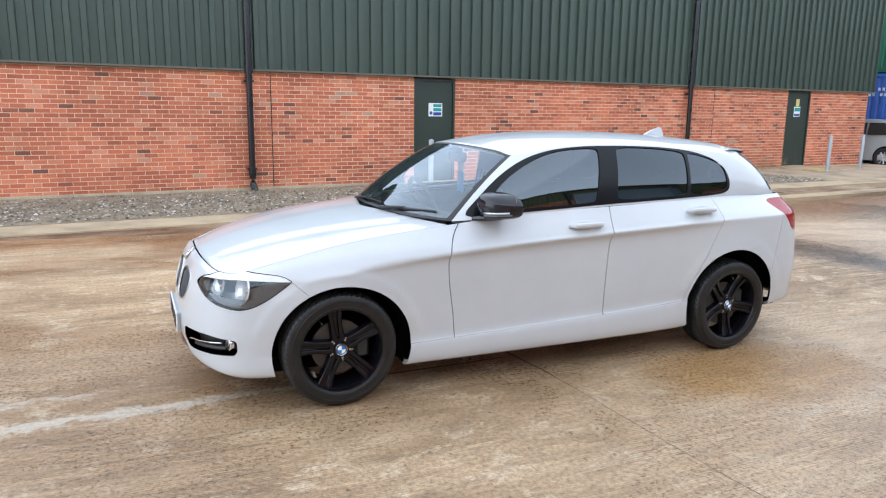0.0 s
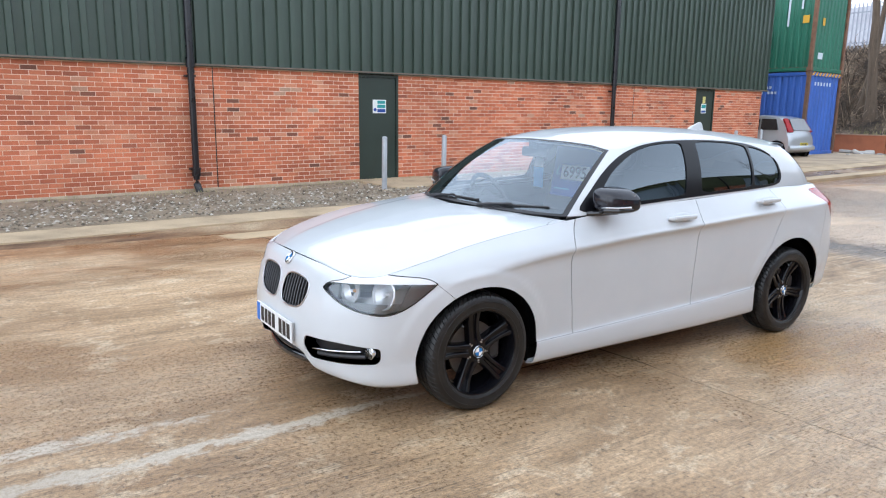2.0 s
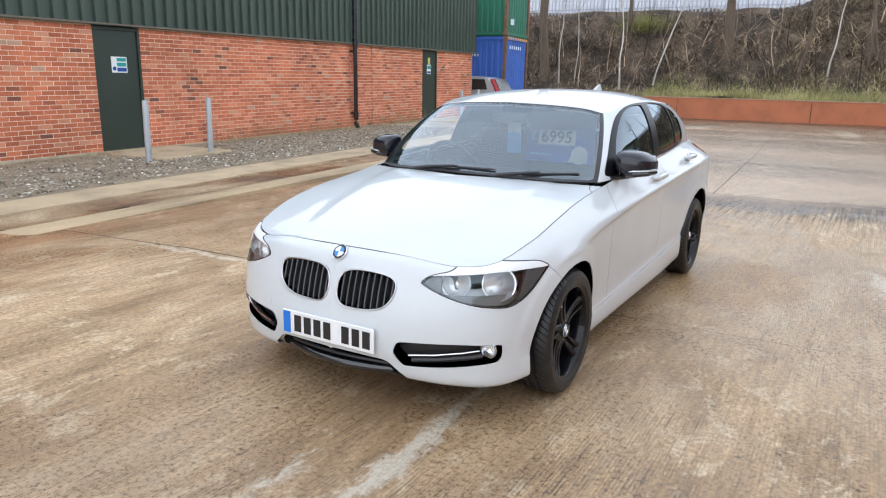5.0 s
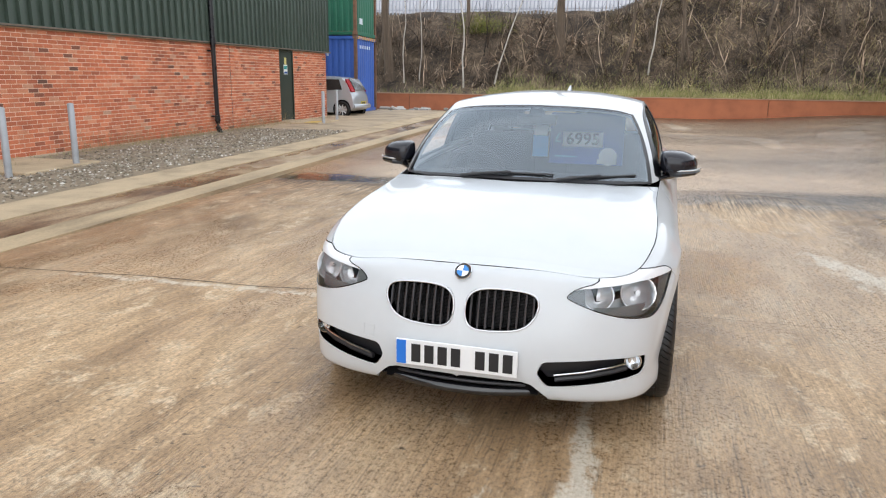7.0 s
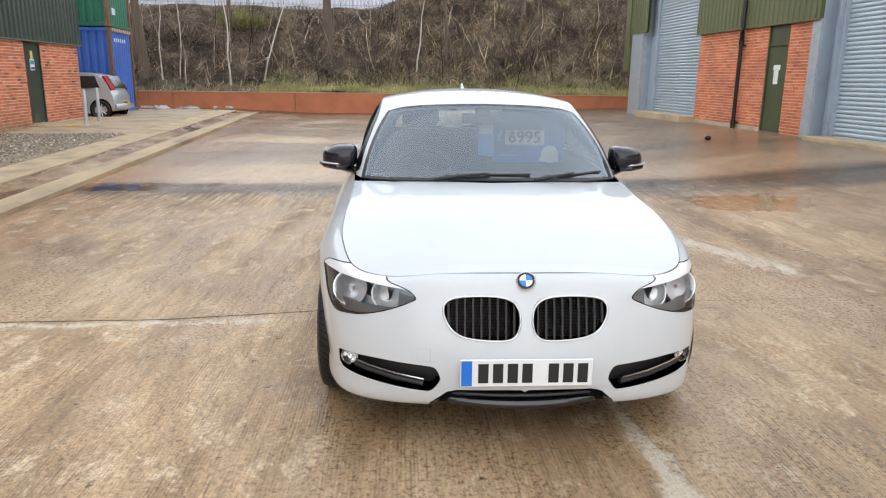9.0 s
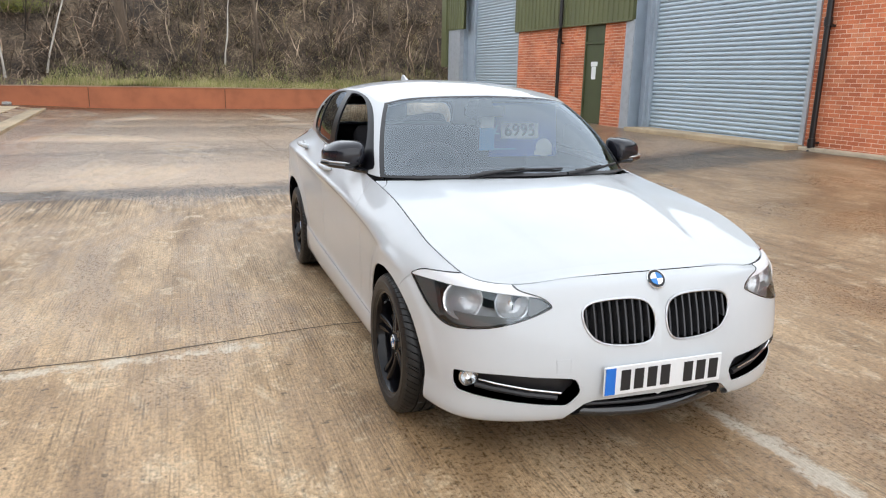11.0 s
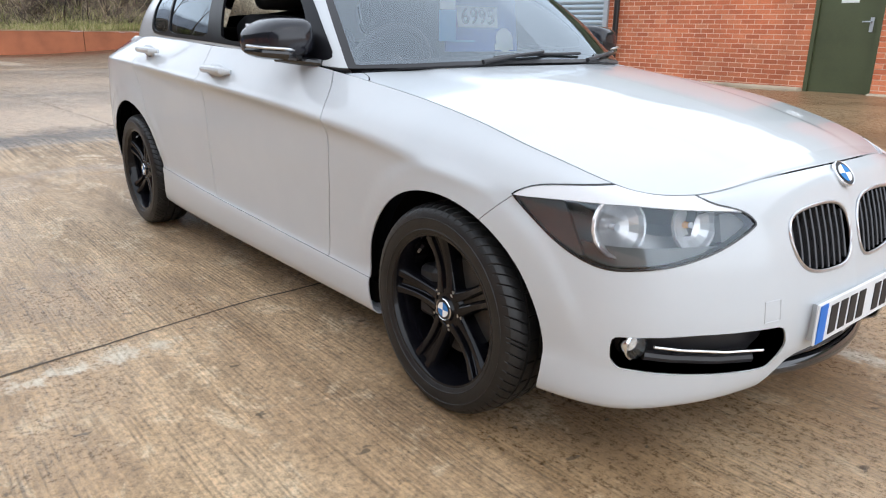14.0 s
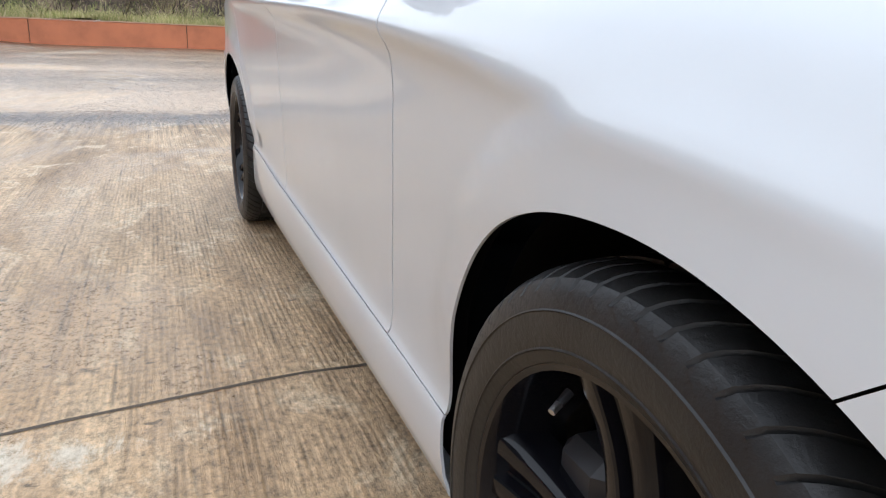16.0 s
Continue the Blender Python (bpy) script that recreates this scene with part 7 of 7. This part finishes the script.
# plain grey sheet added beyond the fence to dull the sky, haze painted in
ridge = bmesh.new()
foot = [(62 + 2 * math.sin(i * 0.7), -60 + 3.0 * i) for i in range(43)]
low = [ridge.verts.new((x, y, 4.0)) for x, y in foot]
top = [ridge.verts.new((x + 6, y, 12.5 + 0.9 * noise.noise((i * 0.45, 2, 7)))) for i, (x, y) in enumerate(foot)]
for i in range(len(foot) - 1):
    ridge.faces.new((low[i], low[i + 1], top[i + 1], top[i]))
tagged(part("backdrop", ridge, worn("painted_haze_grey", (0.40, 0.40, 0.43), 0.95, 0.3, 0.3, fine=2.0), None), "grey backdrop sheet added far beyond the fence, haze painted in its colour", "backdrop", kind="structure")


# ---- shipping containers ----
def container(m, colour, rustiness, name_label, marks):
    c = thing("shipping_container", m, name_label, "shipping container", "stacked containers")
    skin_mat = worn("container_paint", colour, 0.5, 1.4, 0.28, fine=18, stretch=(1, 1, 0.3))
    rust = worn("rusty_steel", rustiness, 0.8, 5, 0.5, bump=0.4, fine=50)
    W, L, H = 2.44, 6.06, 2.88
    for x in (0, W - 0.12):
        for y in (0, L - 0.12):
            part("corner_post", boxed(x, x + 0.12, y, y + 0.12, 0, H, 0.01), rust, c, "rusty corner post")
    for z in (0, H - 0.14):
        part("end_rail", boxed(0.122, W - 0.122, 0.0, 0.10, z, z + 0.13, 0.008), skin_mat, c)
        for x in (0.0, W - 0.10):
            part("side_rail", boxed(x, x + 0.10, 0.122, L - 0.122, z, z + 0.12, 0.008), skin_mat, c)
    for x in (0, W - 0.17):
        for z in (0.0, H - 0.12):
            part("corner_casting", boxed(x - 0.006, x + 0.176, -0.006, 0.16, z - 0.002, z + 0.12, 0.01), rust, c)

    def corrugated(length, place):
        bm, line, t = bmesh.new(), [], 0.0
        while t < length:
            for dt, d in ((0, 0), (0.07, 0), (0.105, 0.036), (0.175, 0.036), (0.21, 0.0)):
                if t + dt <= length:
                    line.append((t + dt, d))
            t += 0.25
        lo = [bm.verts.new(place(a, b, 0.13)) for a, b in line]
        hi = [bm.verts.new(place(a, b, H - 0.14)) for a, b in line]
        for i in range(len(line) - 1):
            bm.faces.new((lo[i], lo[i + 1], hi[i + 1], hi[i]))
        return bm
    part("end_panel", corrugated(W - 0.24, lambda a, b, z: (0.12 + a, 0.03 + b, z)), skin_mat, c, "corrugated end panel", smooth=0)
    part("side_panel", corrugated(L - 0.24, lambda a, b, z: (0.03 + b, 0.12 + a, z)), skin_mat, c, "corrugated side panel", smooth=0)
    part("roof_panel", boxed(0.05, W - 0.05, 0.05, L - 0.05, H - 0.05, H - 0.02), skin_mat, c)
    part("far_side", boxed(W - 0.06, W - 0.04, 0.12, L - 0.12, 0.1, H - 0.1), skin_mat, c)
    part("far_end", boxed(0.12, W - 0.12, L - 0.06, L - 0.04, 0.1, H - 0.1), skin_mat, c)
    part("floor", boxed(0.06, W - 0.06, 0.06, L - 0.06, 0.1, 0.15), rust, c)
    for kind, a, z, w2, h2, mt in marks:
        if kind == "end":
            part("marking", boxed(a, a + w2, 0.022, 0.028, z, z + h2), mt, c)
        else:
            part("marking", boxed(0.022, 0.028, a, a + w2, z, z + h2), mt, c)


WHITE_MARK, YELLOW_MARK = material("white_marking", (0.6, 0.66, 0.72), 0.6), material("yellow_marking", (0.65, 0.36, 0.03), 0.6)
MC = pose(21.0, 10.5, 0.36, 0, 0, 4)
blue_marks = [("end", 0.45 + 0.22 * i, 2.42, 0.10, 0.12, WHITE_MARK) for i in range(6)] + [("side", 1.35 + 0.14 * i, 2.30, 0.08, 0.10, WHITE_MARK) for i in range(5) if i != 2] + [("side", 1.15 + 0.13 * i, 2.12, 0.08, 0.09, WHITE_MARK) for i in range(6) if i != 3]
container(MC, (0.045, 0.125, 0.44), (0.16, 0.085, 0.05), "blue corrugated shipping container with rusty corner posts", blue_marks)
green_marks = [("side", 0.25, 1.62, 0.22, 0.26, YELLOW_MARK), ("side", 1.9, 1.55, 0.28, 0.28, YELLOW_MARK), ("end", 0.55, 1.55, 0.16, 0.26, YELLOW_MARK), ("side", 0.95, 1.55, 0.07, 1.0, WHITE_MARK), ("side", 0.5, 2.1, 0.06, 0.5, WHITE_MARK), ("end", 0.45, 0.42, 0.34, 0.22, WHITE_MARK)]
container(MC @ pose(0, 0, 2.9), (0.02, 0.14, 0.085), (0.20, 0.10, 0.06), "green corrugated shipping container stacked on the blue one", green_marks)
bm = bmesh.new()
for i in range(9):
    prism(bm, [(0.16 + i * 0.24, 2.755), (0.26 + i * 0.24, 2.755), (0.36 + i * 0.24, 2.875), (0.26 + i * 0.24, 2.875)], -0.012, -0.001)
ob = part("hazard_stripes", bm, YELLOW_MARK, None)
ob.matrix_world = MC
tagged(ob, "yellow and black warning stripes on the container's top edge", "stripes")

# broken slabs and rubble by the wall
RUBBLE = worn("rubble_concrete", (0.42, 0.40, 0.37), 0.9, 5, 0.3, bump=0.5, fine=40)
for i, (x, y, s, a, tilt) in enumerate(((23.9, 10.0, 0.55, 20, 28), (24.7, 10.1, 0.45, -30, 12), (25.3, 9.5, 0.30, 60, 8), (26.0, 8.4, 0.25, 10, 5), (24.3, 9.4, 0.22, 75, 10), (25.6, 10.4, 0.3, -50, 20), (22.8, 9.8, 0.18, 15, 6), (24.9, 9.0, 0.6, 5, 4), (25.9, 9.3, 0.5, 35, 6), (24.1, 10.5, 0.5, 80, 22), (26.3, 7.9, 0.3, -20, 5))):
    bm = boxed(-s / 2, s / 2, -s * 0.35, s * 0.35, -0.05, 0.06, 0.02)
    for v in bm.verts:
        v.co += Vector((noise.noise(v.co * 5 + Vector((i, 0, 0))), noise.noise(v.co * 5 + Vector((0, i, 3))), 0)) * 0.08 * s
    ob = part("broken_slab", bm, RUBBLE)
    ob.matrix_world = pose(x, y, level(x, y) + 0.06 + 0.22 * s * math.sin(radians(tilt)), tilt, 0, a)
    tagged(ob, "broken piece of pale concrete lying by the container", "rubble", "rubble")
stone = bmesh.new()
bmesh.ops.create_icosphere(stone, subdivisions=2, radius=0.07)
for v in stone.verts:
    v.co = Vector((v.co.x * 1.2, v.co.y, v.co.z * 0.8)) * (1 + 0.25 * noise.noise(v.co * 14))
ob = part("dark_stone", stone, PIPE)
ob.matrix_world = pose(11.6, -6.6, level(11.6, -6.6) + 0.04)
tagged(ob, "small dark stone lying on the wet yard", "stone")

# ---- small silver hatchback behind the shed ----
SILVER = material("silver_paint", (0.42, 0.45, 0.48), 0.3, 0.35, 0.9)
small_car = thing("small_car", pose(19.72, 9.70, 0.235, 0, 0, 94), "small silver hatchback parked with its tail towards the yard", "car")


def body_side(outline, half, tuck, z_waist, name, mat, label=""):
    """A car body from its side outline, drawn in above the waist and rounded at the ends."""
    bm = bmesh.new()
    rows = []
    for f in (-1, -0.93, -0.75, -0.4, 0, 0.4, 0.75, 0.93, 1):
        row = []
        for x, z in outline:
            k = max(0.0, (z - z_waist) / 0.6)
            yw = half * f * (1 - tuck * min(1, k))
            bulge = 0.10 * abs(f) ** 5
            xx = x + (bulge if x < 0.5 else -bulge if x > 3.4 else 0)
            zz = z - (0.04 * abs(f) ** 6 if z > z_waist else 0)
            row.append(bm.verts.new((xx, yw, zz)))
        rows.append(row)
    n = len(outline)
    for a, b in zip(rows, rows[1:]):
        for i in range(n):
            bm.faces.new((a[i], a[(i + 1) % n], b[(i + 1) % n], b[i]))
    bm.faces.new(rows[0])
    bm.faces.new(rows[-1][::-1])
    return part(name, bm, mat, small_car, label, smooth=50)


small = rounded([(0.02, 0.30), (0.0, 0.45), (0.02, 0.72), (0.10, 0.92), (0.22, 1.20), (0.42, 1.42), (1.0, 1.49), (1.8, 1.46), (2.5, 1.10), (2.9, 0.95), (3.7, 0.80), (3.95, 0.55), (3.9, 0.25), (2.0, 0.20), (0.3, 0.22)])[::2]
body_side([tuple(p) for p in small], 0.835, 0.20, 0.85, "body", SILVER, "silver body")


def slab(name, quad, thick, mat, label):
    """A thin four-cornered pane or lens lying on the body."""
    q = [Vector(p) for p in quad]
    n = (q[1] - q[0]).cross(q[3] - q[0]).normalized() * thick
    bm = bmesh.new()
    a, b = [bm.verts.new(p + n) for p in q], [bm.verts.new(p - n) for p in q]
    for f in (a, b[::-1]):
        bm.faces.new(f)
    for i in range(4):
        bm.faces.new((a[i], b[i], b[(i + 1) % 4], a[(i + 1) % 4]))
    return part(name, bm, mat, small_car, label, smooth=0)


slab("rear_window", [(0.115, -0.58, 0.98), (0.115, 0.58, 0.98), (0.36, 0.50, 1.36), (0.36, -0.50, 1.36)], 0.025, GLOSS_BLACK, "dark rear window")
for k in (1, -1):
    slab("rear_lamp", [(0.11, k * 0.60, 0.93), (0.17, k * 0.80, 0.93), (0.43, k * 0.695, 1.36), (0.38, k * 0.53, 1.36)], 0.03, RED_LENS, "tall red rear lamp")
    slab("side_window", [(0.52, k * 0.795, 1.0), (1.12, k * 0.80, 0.98), (1.15, k * 0.705, 1.35), (0.66, k * 0.705, 1.35)], 0.02, GLOSS_BLACK, "dark side window")
    slab("side_window", [(1.20, k * 0.80, 0.98), (2.25, k * 0.80, 0.96), (1.90, k * 0.71, 1.32), (1.23, k * 0.705, 1.35)], 0.02, GLOSS_BLACK, "dark side window")
    for x in (0.52, 3.03):
        part("arch", lathe(bmesh.new(), [(0.25, -0.845), (0.335, -0.845), (0.345, -0.80), (0.25, -0.80)], seg=32, m=pose(x, 0, 0.31, 0, 0, 0 if k < 0 else 180)), LINER, small_car)
        wh = new("wheel")
        wh.parent = small_car
        wh.matrix_basis = pose(x, k * 0.765, 0.30, 0, 0, 0 if k < 0 else 180)
        part("tyre", lathe(bmesh.new(), [(0.20, -0.08), (0.27, -0.098), (0.295, -0.08), (0.30, 0.0), (0.295, 0.08), (0.20, 0.08)], seg=32), RUBBER, wh)
        part("rim", lathe(bmesh.new(), [(0.205, -0.086), (0.195, -0.075), (0.17, -0.05), (0.001, -0.05)], seg=32), SATIN_BLACK, wh)
        for i in range(9):
            a = 2 * math.pi * i / 9
            part("spoke", tube(bmesh.new(), [(0.03 * math.cos(a), -0.07, 0.03 * math.sin(a)), (0.19 * math.cos(a), -0.075, 0.19 * math.sin(a))], 0.016, 6), SATIN_METAL, wh)
pl = part("number_plate", boxed(-0.018, -0.006, -0.26, 0.26, 0.48, 0.59, 0.003), material("plate_yellow", (0.62, 0.50, 0.05), 0.4), small_car, "yellow rear number plate with dark bars")
for i in range(7):
    part("plate_bar", boxed(-0.0205, -0.0185, 0.19 - i * 0.058, 0.228 - i * 0.058, 0.50, 0.57), PRINT_BLACK, pl)
part("rear_bumper", tube(bmesh.new(), [(0.10, -0.80, 0.42), (0.0, -0.62, 0.42), (-0.02, 0, 0.42), (0.0, 0.62, 0.42), (0.10, 0.80, 0.42)], 0.085, 10), SILVER, small_car)
